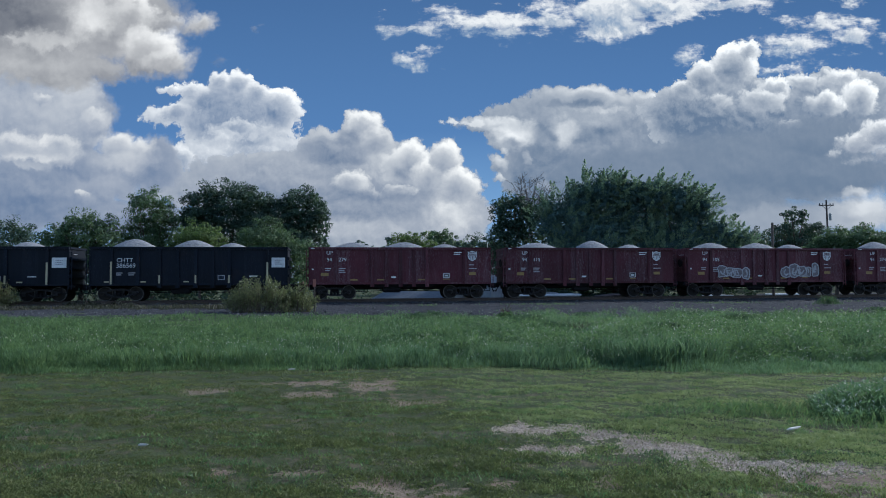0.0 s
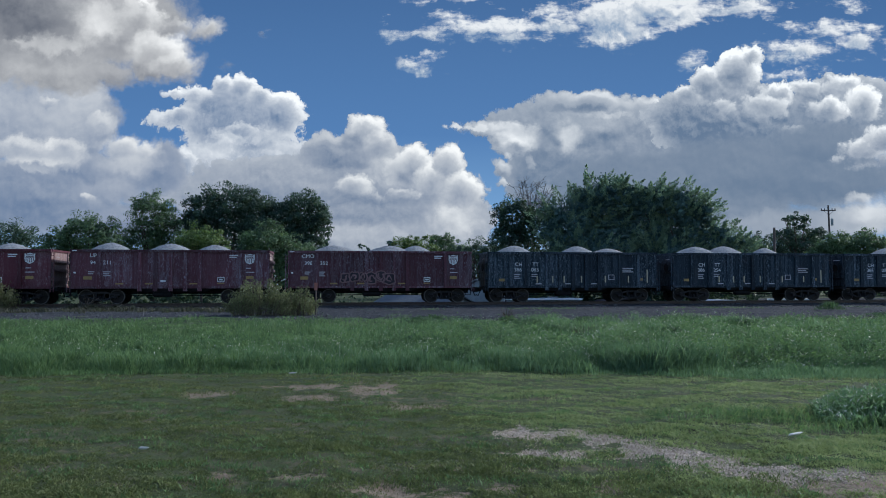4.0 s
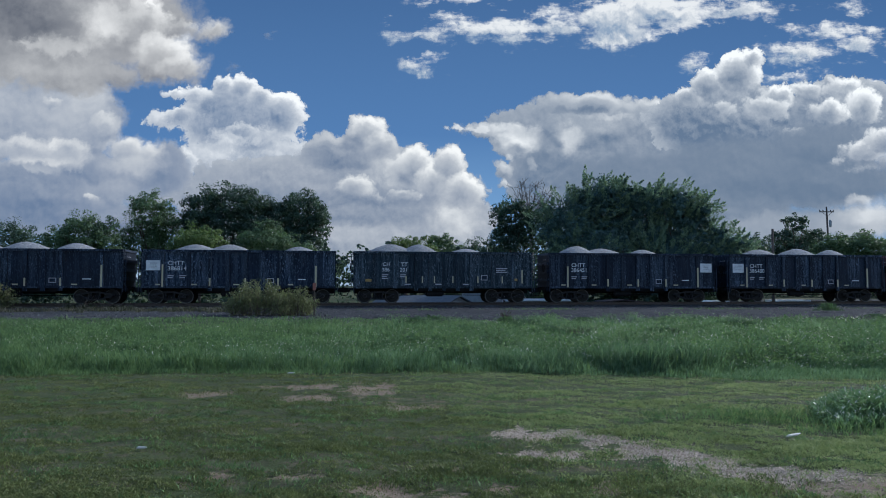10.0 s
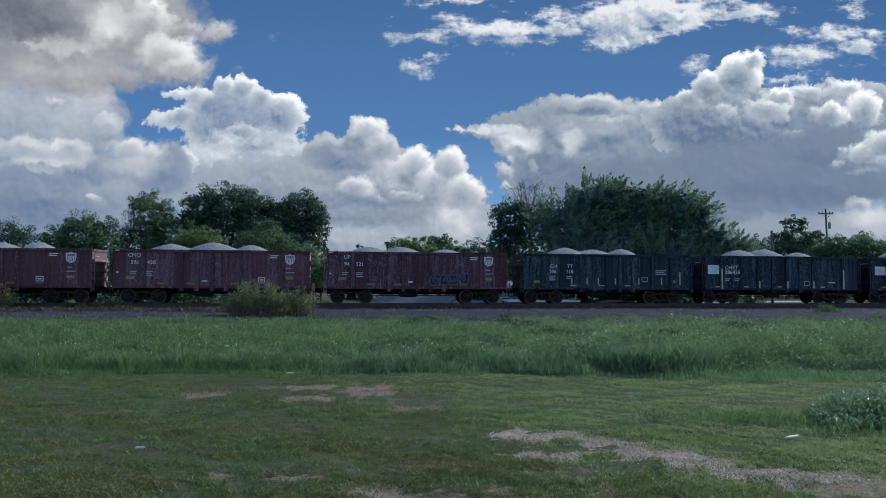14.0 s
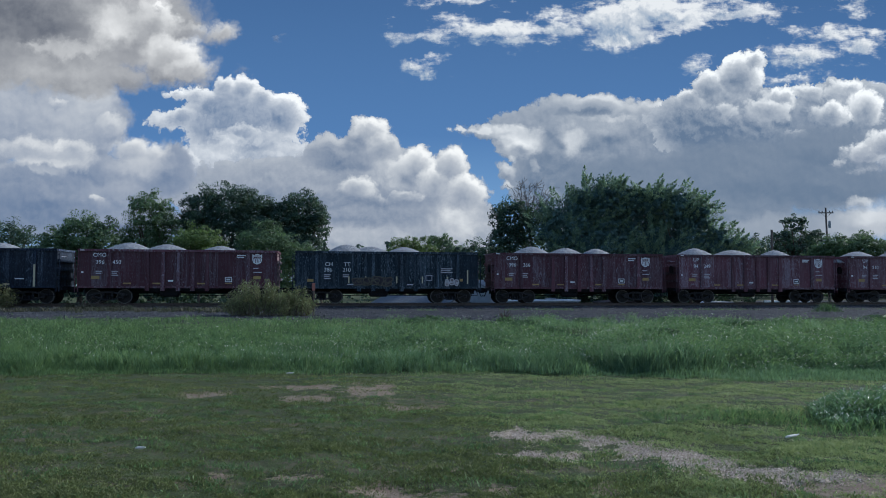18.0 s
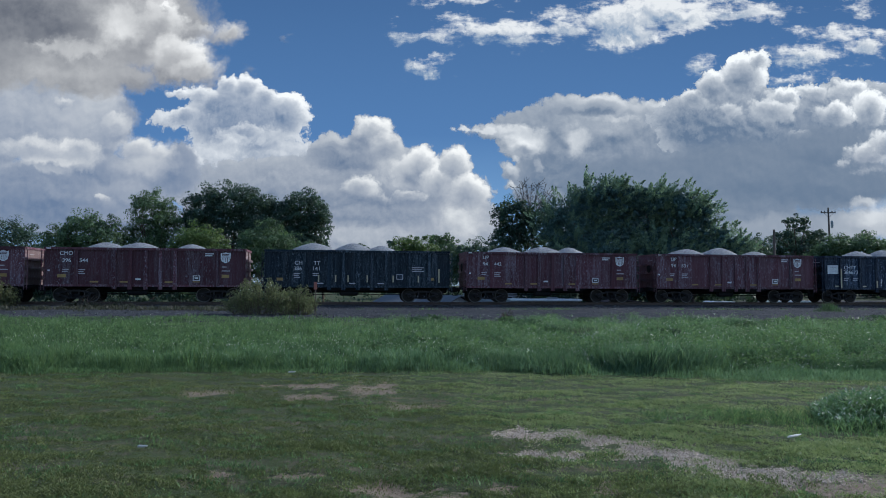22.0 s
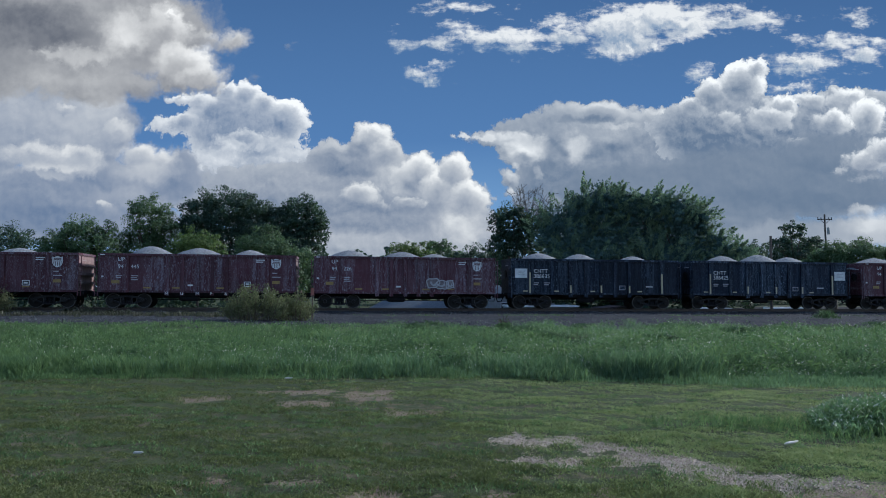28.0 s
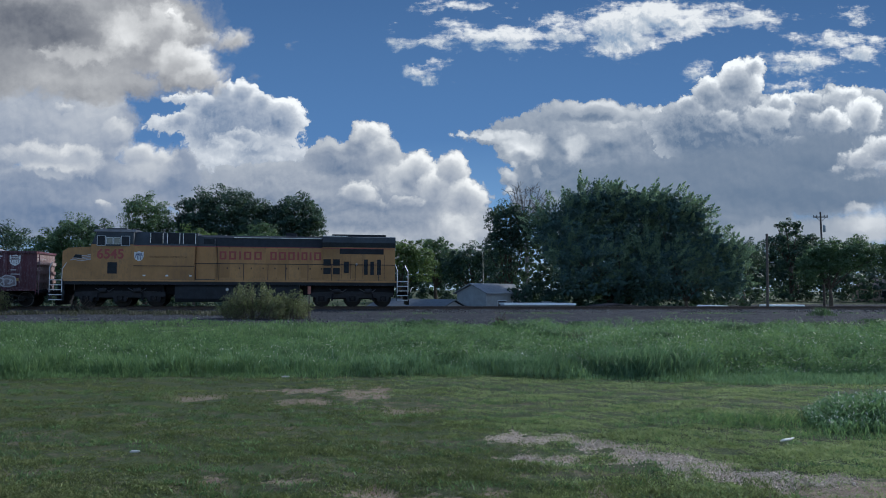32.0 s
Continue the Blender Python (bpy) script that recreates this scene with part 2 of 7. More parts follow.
def cloud_field(name, blobs, warp, puff, rough, soft, band, dull, puff_scale):
    """A node group: how deep a point of the sky lies inside a bank of cloud (below 0: outside), and how much
    daylight its billows catch there: each billow, from back to front, bright above and dull below."""
    g = bpy.data.node_groups.new(name, "ShaderNodeTree")
    g.interface.new_socket("P", in_out="INPUT", socket_type="NodeSocketVector")
    g.interface.new_socket("Depth", in_out="OUTPUT", socket_type="NodeSocketFloat")
    g.interface.new_socket("Light", in_out="OUTPUT", socket_type="NodeSocketFloat")
    gi, go = g.nodes.new("NodeGroupInput"), g.nodes.new("NodeGroupOutput")
    p = gi.outputs[0]
    for sc, amt in ((.9, warp), (2.1, warp * .85), (4.6, warp * .6), (10.0, warp * .32)):
        nz = nd(g, "ShaderNodeTexNoise", ins={"Vector": gi.outputs[0], "Scale": sc, "Detail": 4.0, "Roughness": .55})
        off = nd(g, "ShaderNodeVectorMath", op="SUBTRACT", ins={0: nz.outputs["Color"], 1: (.5, .5, .5)})
        p = nd(g, "ShaderNodeVectorMath", op="MULTIPLY_ADD", ins={0: off.outputs[0], 1: (amt, amt, 0), 2: p}).outputs[0]
    vo = nd(g, "ShaderNodeTexVoronoi", ins={"Vector": p, "Scale": puff_scale, "Detail": 3.0, "Roughness": rough, "Lacunarity": 2.2})
    vo.voronoi_dimensions, vo.normalize = "2D", True
    pf = nd(g, "ShaderNodeMath", op="MULTIPLY_ADD", ins={0: vo.outputs["Distance"], 1: -puff, 2: puff * .28}).outputs[0]
    best, light = None, None
    for u, w, ru, rw, shine in blobs:
        low = min(ru, rw)
        d = nd(g, "ShaderNodeVectorMath", op="MULTIPLY_ADD", ins={0: p, 1: (1 / ru, 1 / rw, 0), 2: (-u / ru, -w / rw, 0)}).outputs[0]
        ln = nd(g, "ShaderNodeVectorMath", op="LENGTH", ins={0: d})
        val = nd(g, "ShaderNodeMath", op="MULTIPLY_ADD", ins={0: ln.outputs["Value"], 1: -low, 2: low}).outputs[0]
        up = nd(g, "ShaderNodeVectorMath", op="DOT_PRODUCT", ins={0: d, 1: (.3, .7, 0)}).outputs["Value"]
        up = nd(g, "ShaderNodeMath", op="ADD", ins={0: up, 1: .5})
        up.use_clamp = True
        cov = nd(g, "ShaderNodeMath", op="MULTIPLY_ADD", ins={0: pf, 1: .8, 2: val}).outputs[0]
        fall = nd(g, "ShaderNodeMapRange", ins={0: cov, 1: 0.0, 2: low * band + .1, 3: 1.0, 4: 0.0}).outputs[0]
        fall = nd(g, "ShaderNodeMath", op="POWER", ins={0: fall, 1: 1.7}).outputs[0]
        fall = nd(g, "ShaderNodeMath", op="MULTIPLY", ins={0: fall, 1: up.outputs[0]}).outputs[0]
        if shine > 0:
            up = nd(g, "ShaderNodeMath", op="MULTIPLY_ADD", ins={0: fall, 1: shine * 1.5, 2: dull * shine}).outputs[0]
        else:                                   # an even grey body with no lit billows
            up = -shine
        best = val if best is None else nd(g, "ShaderNodeMath", op="MAXIMUM", ins={0: best, 1: val}).outputs[0]
        if light is None:
            light = up
        else:
            mk = nd(g, "ShaderNodeMapRange", ins={0: cov, 1: 0.0, 2: min(soft, low * .8) if shine > 0 else low * .75})
            mk.interpolation_type = "SMOOTHSTEP"
            mx = nd(g, "ShaderNodeMix", ins={0: mk.outputs[0], 2: light, 3: up})
            light = mx.outputs[0]
    tot = nd(g, "ShaderNodeMath", op="ADD", ins={0: best, 1: pf})
    g.links.new(tot.outputs[0], go.inputs[0])
    veil = nd(g, "ShaderNodeTexNoise", ins={"Vector": gi.outputs[0], "Scale": 1.15, "Detail": 3.0, "Roughness": .5})
    veil = nd(g, "ShaderNodeMapRange", ins={0: veil.outputs["Fac"], 1: .3, 2: .7, 3: .78, 4: 1.16}).outputs[0]
    light = nd(g, "ShaderNodeMath", op="MULTIPLY", ins={0: light, 1: veil}).outputs[0]
    g.links.new(light, go.inputs[1])
    return g


def cloud_bank(name, label, blobs, far, edge, warp, puff, rough=.55, shade=(.30, .34, .42), lit=(.92, .90, .87), soft=.12, relief=.6, wisp=0.0, rim=.2, band=.5, dull=.3, puff_scale=2.3, grain=.22):
    """A far bank of cloud: a sheet that glows with scattered daylight and is clear where the sky shows."""
    us = [b[0] - b[2] for b in blobs] + [b[0] + b[2] for b in blobs]
    ws = [b[1] - b[3] for b in blobs] + [b[1] + b[3] for b in blobs]
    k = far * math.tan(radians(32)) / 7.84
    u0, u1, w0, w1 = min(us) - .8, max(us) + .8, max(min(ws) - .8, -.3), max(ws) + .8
    me = Mesh().add([(u0 * k, 0, w0 * k), (u1 * k, 0, w0 * k), (u1 * k, 0, w1 * k), (u0 * k, 0, w1 * k)], [(0, 1, 2, 3)]).done(name)
    m = bpy.data.materials.new(name + "_vapour")
    m.use_nodes = True
    t = m.node_tree
    t.nodes.remove(t.nodes["Principled BSDF"])
    tc = nd(t, "ShaderNodeTexCoord")
    sep = nd(t, "ShaderNodeSeparateXYZ", ins={0: tc.outputs["Object"]})
    com = nd(t, "ShaderNodeCombineXYZ", ins={0: sep.outputs[0], 1: sep.outputs[2]})
    pos = nd(t, "ShaderNodeVectorMath", op="SCALE", ins={0: com.outputs[0], 3: 1 / k}).outputs[0]
    grp = cloud_field(name + "_field", blobs, warp, puff, rough, soft, band, dull, puff_scale)

    def depth(shift):
        ps = nd(t, "ShaderNodeVectorMath", op="ADD", ins={0: pos, 1: shift}).outputs[0]
        n = t.nodes.new("ShaderNodeGroup")
        n.node_tree = grp
        t.links.new(ps, n.inputs[0])
        return n.outputs

    (d0, light), (d1, _) = depth((0, 0, 0)), depth((.045, .085, 0))
    rel = nd(t, "ShaderNodeMath", op="SUBTRACT", ins={0: d0, 1: d1}).outputs[0]
    rel = nd(t, "ShaderNodeClamp", ins={0: rel, 1: -.16, 2: .16}).outputs[0]
    fine = noise_tex(t, pos, 4.0, 6, .6)
    if wisp:
        fl = nd(t, "ShaderNodeVectorMath", op="MULTIPLY", ins={0: pos, 1: (1.6, 4.2, 1)}).outputs[0]
        wn = noise_tex(t, fl, 1.0, 6, .62)
        wn = nd(t, "ShaderNodeMath", op="MULTIPLY_ADD", ins={0: wn, 1: wisp, 2: -wisp * .5}).outputs[0]
        d0 = nd(t, "ShaderNodeMath", op="ADD", ins={0: d0, 1: wn}).outputs[0]
    al = nd(t, "ShaderNodeMapRange", ins={0: d0, 1: 0.0, 2: edge})
    al.interpolation_type = "SMOOTHSTEP"
    thin = nd(t, "ShaderNodeMapRange", ins={0: d0, 1: .03, 2: .22, 3: rim, 4: 0.0})
    thin.interpolation_type = "SMOOTHSTEP"
    bri = nd(t, "ShaderNodeMath", op="MULTIPLY_ADD", ins={0: rel, 1: relief * 2, 2: light}).outputs[0]
    bri = nd(t, "ShaderNodeMath", op="ADD", ins={0: bri, 1: thin.outputs[0]}).outputs[0]
    bri = nd(t, "ShaderNodeMath", op="MULTIPLY_ADD", ins={0: fine, 1: grain, 2: nd(t, "ShaderNodeMath", op="SUBTRACT", ins={0: bri, 1: grain * .5}).outputs[0]}).outputs[0]
    bri = nd(t, "ShaderNodeClamp", ins={0: bri}).outputs[0]
    mid = tuple(a * .5 + b * .5 for a, b in zip(shade, lit))
    c = ramp(t, bri, (0.0, glow(shade)), (.5, glow(mid, .95)), (.95, glow(lit)))
    em = nd(t, "ShaderNodeEmission", ins={0: c, 1: 1.0})
    tr = nd(t, "ShaderNodeBsdfTransparent")
    mx = nd(t, "ShaderNodeMixShader", ins={0: al.outputs[0], 1: tr.outputs[0], 2: em.outputs[0]})
    t.links.new(mx.outputs[0], t.nodes["Material Output"].inputs[0])
    me.materials.append(m)
    ob = new(name, me)
    ob.matrix_basis = pose(0, far, EYE.z)
    return tagged(ob, label, "cloud", kind="structure")


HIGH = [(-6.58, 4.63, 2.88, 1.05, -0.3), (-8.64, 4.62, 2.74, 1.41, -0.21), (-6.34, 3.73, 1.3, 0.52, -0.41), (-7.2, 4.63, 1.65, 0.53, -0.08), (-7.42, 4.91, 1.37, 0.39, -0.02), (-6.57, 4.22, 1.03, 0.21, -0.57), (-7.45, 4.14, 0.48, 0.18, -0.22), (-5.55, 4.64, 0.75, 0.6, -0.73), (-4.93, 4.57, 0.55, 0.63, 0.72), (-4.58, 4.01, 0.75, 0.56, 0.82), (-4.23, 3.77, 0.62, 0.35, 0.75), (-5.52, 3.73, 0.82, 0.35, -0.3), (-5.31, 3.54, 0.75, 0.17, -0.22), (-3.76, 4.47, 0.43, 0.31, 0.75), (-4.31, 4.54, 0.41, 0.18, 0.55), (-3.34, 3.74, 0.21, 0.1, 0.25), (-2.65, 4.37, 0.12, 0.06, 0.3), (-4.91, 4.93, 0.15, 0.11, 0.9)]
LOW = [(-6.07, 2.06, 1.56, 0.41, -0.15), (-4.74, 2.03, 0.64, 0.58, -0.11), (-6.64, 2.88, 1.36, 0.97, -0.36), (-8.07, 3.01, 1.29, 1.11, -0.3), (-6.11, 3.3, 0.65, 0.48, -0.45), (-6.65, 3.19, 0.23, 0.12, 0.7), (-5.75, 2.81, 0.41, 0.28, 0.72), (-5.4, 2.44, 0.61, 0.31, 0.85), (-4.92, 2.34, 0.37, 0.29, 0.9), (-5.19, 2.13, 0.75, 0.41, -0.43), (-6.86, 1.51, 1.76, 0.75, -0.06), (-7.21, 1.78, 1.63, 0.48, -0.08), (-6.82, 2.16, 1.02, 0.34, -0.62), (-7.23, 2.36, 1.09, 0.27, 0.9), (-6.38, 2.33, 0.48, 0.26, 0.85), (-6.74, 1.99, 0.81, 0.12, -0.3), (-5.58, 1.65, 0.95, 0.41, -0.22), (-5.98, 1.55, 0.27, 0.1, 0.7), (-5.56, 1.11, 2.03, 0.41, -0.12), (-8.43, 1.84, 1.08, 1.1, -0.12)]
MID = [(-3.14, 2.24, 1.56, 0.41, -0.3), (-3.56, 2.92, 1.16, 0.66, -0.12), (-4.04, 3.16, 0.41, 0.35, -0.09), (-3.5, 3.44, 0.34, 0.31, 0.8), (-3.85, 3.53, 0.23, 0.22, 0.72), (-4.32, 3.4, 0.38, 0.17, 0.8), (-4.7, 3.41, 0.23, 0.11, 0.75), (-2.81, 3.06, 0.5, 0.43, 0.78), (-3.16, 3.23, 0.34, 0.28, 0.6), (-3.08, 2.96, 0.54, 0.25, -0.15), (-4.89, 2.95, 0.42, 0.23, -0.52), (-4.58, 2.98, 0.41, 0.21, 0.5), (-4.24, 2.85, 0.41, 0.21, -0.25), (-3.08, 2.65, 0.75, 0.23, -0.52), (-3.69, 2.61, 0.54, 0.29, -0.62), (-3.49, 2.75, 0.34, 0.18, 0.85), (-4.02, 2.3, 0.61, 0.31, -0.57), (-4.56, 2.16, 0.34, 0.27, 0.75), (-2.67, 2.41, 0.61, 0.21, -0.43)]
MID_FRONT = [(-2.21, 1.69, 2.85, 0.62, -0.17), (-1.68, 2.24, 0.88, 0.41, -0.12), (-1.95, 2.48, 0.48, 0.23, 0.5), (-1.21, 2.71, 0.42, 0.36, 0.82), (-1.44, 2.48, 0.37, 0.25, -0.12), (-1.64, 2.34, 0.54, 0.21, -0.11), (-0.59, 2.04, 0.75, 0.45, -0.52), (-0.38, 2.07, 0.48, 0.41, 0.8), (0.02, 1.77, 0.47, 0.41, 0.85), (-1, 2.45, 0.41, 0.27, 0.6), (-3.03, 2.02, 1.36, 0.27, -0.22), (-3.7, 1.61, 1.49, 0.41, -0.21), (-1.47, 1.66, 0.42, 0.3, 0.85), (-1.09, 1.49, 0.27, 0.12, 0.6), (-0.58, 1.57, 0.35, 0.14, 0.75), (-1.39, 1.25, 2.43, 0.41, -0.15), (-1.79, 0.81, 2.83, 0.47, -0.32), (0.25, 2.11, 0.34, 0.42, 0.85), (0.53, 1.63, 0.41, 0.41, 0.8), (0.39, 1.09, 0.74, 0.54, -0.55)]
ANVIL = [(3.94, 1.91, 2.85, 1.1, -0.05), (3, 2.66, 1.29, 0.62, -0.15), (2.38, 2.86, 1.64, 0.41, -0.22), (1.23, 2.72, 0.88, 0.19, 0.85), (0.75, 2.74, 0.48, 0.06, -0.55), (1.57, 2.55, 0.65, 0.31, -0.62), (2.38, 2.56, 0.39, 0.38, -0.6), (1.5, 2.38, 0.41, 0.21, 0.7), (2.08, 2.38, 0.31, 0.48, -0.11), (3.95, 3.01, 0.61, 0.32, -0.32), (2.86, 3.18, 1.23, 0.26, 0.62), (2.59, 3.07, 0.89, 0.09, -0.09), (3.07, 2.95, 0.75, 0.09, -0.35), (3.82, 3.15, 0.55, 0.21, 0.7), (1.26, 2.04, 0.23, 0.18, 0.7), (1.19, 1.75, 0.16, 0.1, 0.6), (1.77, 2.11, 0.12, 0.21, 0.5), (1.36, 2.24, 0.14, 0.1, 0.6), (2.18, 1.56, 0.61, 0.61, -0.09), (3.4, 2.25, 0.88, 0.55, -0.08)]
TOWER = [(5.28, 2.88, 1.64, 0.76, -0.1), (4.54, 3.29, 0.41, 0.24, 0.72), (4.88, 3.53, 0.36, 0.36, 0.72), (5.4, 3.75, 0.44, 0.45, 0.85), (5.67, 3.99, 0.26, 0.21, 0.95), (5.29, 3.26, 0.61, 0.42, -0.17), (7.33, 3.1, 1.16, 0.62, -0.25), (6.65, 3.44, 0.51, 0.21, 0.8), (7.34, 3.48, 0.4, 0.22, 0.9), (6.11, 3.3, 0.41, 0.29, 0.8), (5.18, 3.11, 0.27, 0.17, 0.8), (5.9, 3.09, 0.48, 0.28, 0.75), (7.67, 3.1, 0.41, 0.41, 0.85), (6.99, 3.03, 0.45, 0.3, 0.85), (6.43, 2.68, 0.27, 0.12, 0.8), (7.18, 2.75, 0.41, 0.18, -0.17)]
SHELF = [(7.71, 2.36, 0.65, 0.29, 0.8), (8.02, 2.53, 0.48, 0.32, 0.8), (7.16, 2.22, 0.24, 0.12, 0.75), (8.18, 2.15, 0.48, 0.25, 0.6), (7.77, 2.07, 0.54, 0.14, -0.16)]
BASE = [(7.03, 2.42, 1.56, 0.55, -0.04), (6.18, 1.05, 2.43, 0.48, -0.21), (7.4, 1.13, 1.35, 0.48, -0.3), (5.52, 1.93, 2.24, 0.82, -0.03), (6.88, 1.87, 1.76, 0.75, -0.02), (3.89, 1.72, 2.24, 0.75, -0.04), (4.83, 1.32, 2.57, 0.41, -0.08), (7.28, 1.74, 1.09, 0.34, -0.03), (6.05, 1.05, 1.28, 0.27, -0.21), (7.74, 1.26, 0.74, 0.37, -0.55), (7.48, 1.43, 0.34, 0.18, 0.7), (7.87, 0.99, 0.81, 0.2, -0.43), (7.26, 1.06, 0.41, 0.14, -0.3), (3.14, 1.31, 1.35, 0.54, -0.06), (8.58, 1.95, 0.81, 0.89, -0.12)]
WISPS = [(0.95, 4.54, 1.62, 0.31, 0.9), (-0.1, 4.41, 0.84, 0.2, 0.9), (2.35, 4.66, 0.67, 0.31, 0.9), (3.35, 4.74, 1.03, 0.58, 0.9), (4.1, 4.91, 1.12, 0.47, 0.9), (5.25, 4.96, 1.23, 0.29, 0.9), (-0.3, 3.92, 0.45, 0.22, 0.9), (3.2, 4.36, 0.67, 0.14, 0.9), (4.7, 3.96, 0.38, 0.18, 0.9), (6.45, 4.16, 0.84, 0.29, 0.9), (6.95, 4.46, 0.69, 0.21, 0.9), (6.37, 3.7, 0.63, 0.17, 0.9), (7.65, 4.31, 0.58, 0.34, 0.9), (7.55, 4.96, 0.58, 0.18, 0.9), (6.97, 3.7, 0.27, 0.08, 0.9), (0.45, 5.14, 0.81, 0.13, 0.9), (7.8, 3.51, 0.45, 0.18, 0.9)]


me = Mesh().add([(-2600, 0, -80), (2600, 0, -80), (2600, 0, 1350), (-2600, 0, 1350)], [(0, 1, 2, 3)]).done("sky_backdrop")
m, t, b = nodes_of("clear_blue_air")
t.nodes.remove(b)
tc = nd(t, "ShaderNodeTexCoord")
sep = nd(t, "ShaderNodeSeparateXYZ", ins={0: tc.outputs["Object"]})
h = nd(t, "ShaderNodeMapRange", ins={0: sep.outputs[2], 1: 0.0, 2: 900.0}).outputs[0]
em = nd(t, "ShaderNodeEmission", ins={0: ramp(t, h, (0.0, glow((.36, .46, .58))), (.25, glow((.19, .345, .58))), (.5, glow((.104, .215, .435))), (1.0, glow((.07, .148, .318)))), 1: 1.0})
t.links.new(em.outputs[0], t.nodes["Material Output"].inputs[0])
me.materials.append(m)
sky = tagged(new("sky_backdrop", me), "clear blue evening sky paling towards the horizon", "sky", kind="structure")
sky.matrix_basis = pose(0, SKY_FAR, 0)
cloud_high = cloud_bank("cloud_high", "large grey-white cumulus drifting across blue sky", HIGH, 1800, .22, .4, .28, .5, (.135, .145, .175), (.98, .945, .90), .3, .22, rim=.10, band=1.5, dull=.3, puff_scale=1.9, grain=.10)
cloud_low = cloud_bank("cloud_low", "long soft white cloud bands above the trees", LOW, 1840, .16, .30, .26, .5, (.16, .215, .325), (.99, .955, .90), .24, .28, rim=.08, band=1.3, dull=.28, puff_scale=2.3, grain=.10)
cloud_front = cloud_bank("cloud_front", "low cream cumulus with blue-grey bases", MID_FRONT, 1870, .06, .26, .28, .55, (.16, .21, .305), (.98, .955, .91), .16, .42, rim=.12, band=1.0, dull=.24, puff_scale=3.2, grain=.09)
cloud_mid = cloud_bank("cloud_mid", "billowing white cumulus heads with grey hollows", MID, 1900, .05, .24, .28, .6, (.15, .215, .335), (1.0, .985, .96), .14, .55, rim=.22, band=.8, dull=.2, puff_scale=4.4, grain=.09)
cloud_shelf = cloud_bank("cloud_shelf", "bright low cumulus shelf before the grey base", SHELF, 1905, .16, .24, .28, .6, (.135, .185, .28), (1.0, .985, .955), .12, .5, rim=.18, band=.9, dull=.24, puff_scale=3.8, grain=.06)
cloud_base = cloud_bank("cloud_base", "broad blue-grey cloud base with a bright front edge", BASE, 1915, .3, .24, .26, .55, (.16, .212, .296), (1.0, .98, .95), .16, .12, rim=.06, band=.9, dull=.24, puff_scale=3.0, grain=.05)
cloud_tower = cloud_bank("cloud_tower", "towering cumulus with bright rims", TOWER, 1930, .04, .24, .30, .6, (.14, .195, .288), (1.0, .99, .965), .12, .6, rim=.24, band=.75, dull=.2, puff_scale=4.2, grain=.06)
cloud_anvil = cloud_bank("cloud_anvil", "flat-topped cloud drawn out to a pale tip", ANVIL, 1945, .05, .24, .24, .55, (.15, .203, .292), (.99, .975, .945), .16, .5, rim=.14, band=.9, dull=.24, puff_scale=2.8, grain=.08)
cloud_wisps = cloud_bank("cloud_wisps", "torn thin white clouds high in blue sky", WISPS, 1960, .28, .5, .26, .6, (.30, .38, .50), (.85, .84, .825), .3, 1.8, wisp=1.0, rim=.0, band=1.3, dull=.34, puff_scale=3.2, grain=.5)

# ---- the lie of the land ----
SLOPE = 0.149                                   # the track runs a little away from the eye towards +x
ALONG = Vector((1, SLOPE, 0)).normalized()
ACROSS = Vector((-ALONG.y, ALONG.x, 0))
SIDE = Vector((0, 46.6, 0))                     # a point below the near side of the wagons
RAIL_TOP = 0.46
TURN = math.degrees(math.atan(SLOPE))


def on_track(s, n=0.0, z=0.0):
    """A place s metres along the track and n metres beyond the wagons' near side."""
    p = SIDE + ALONG * s + ACROSS * n
    return Vector((p.x, p.y, z))


def track_dist(x, y):
    return (x - SIDE.x) * ACROSS.x + (y - SIDE.y) * ACROSS.y


BARE = [(3.5, 5.35, 1.3, .55), (-.3, 5.35, .55, .28), (-0.46, 5.65, 0.41, 0.29), (-1.23, 5.99, 0.23, 0.11), (-1.86, 6.02, 0.15, 0.09), (0.14, 6.24, 0.10, 0.09), (0.49, 5.72, 0.18, 0.20), (1.32, 5.73, 0.18, 0.29), (3.00, 5.76, 0.71, 0.26), (3.41, 5.96, 0.52, 0.24), (-3.55, 10.54, 0.54, 0.38), (-2.06, 11.36, 0.78, 0.44), (-1.14, 11.14, 0.55, 0.79), (-0.44, 9.46, 0.80, 0.31), (-1.88, 10.27, 0.56, 0.31)]
STONY = [(0.85, 7.66, 0.32, 0.48), (1.08, 6.77, 0.55, 0.26), (1.64, 7.41, 0.34, 0.32), (2.05, 6.97, 0.5, 0.4), (2.41, 6.54, 0.5, 0.44), (2.72, 6.25, 0.51, 0.38), (3.05, 6.09, 0.48, 0.3), (1.43, 7.71, 0.24, 0.24)]
THIN = [(-3.43, 8.67, .5, .3), (-4.46, 7.86, .5, .3), (-1.88, 8.32, .6, .3), (-3.6, 7.3, 1.1, .6), (-2.3, 8.0, 1.4, .5), (-.2, 7.4, 1.2, .4), (-4.0, 9.0, 1.6, .4), (-1.0, 6.4, 2.2, .35), (-3.6, 6.2, 1.6, .4), (-2.2, 5.8, 1.8, .25), (1.2, 6.3, 1.0, .3), (0, 10.2, 3.5, .5)]


def patch(spots, x, y, seed):
    """How strongly a place lies in one of the oval spots, with ragged rims."""
    out = np.zeros_like(x)
    w = wobble(x * 4, y * 7, seed) * .38 + wobble(x * 13, y * 24, seed + 3) * .5
    for a, b, ra, rb in spots:
        d = np.sqrt(((x - a) / ra) ** 2 + ((y - b) / rb) ** 2) + w
        out = np.maximum(out, 1 - smoothstep(.3, 1.35, d))
    return out


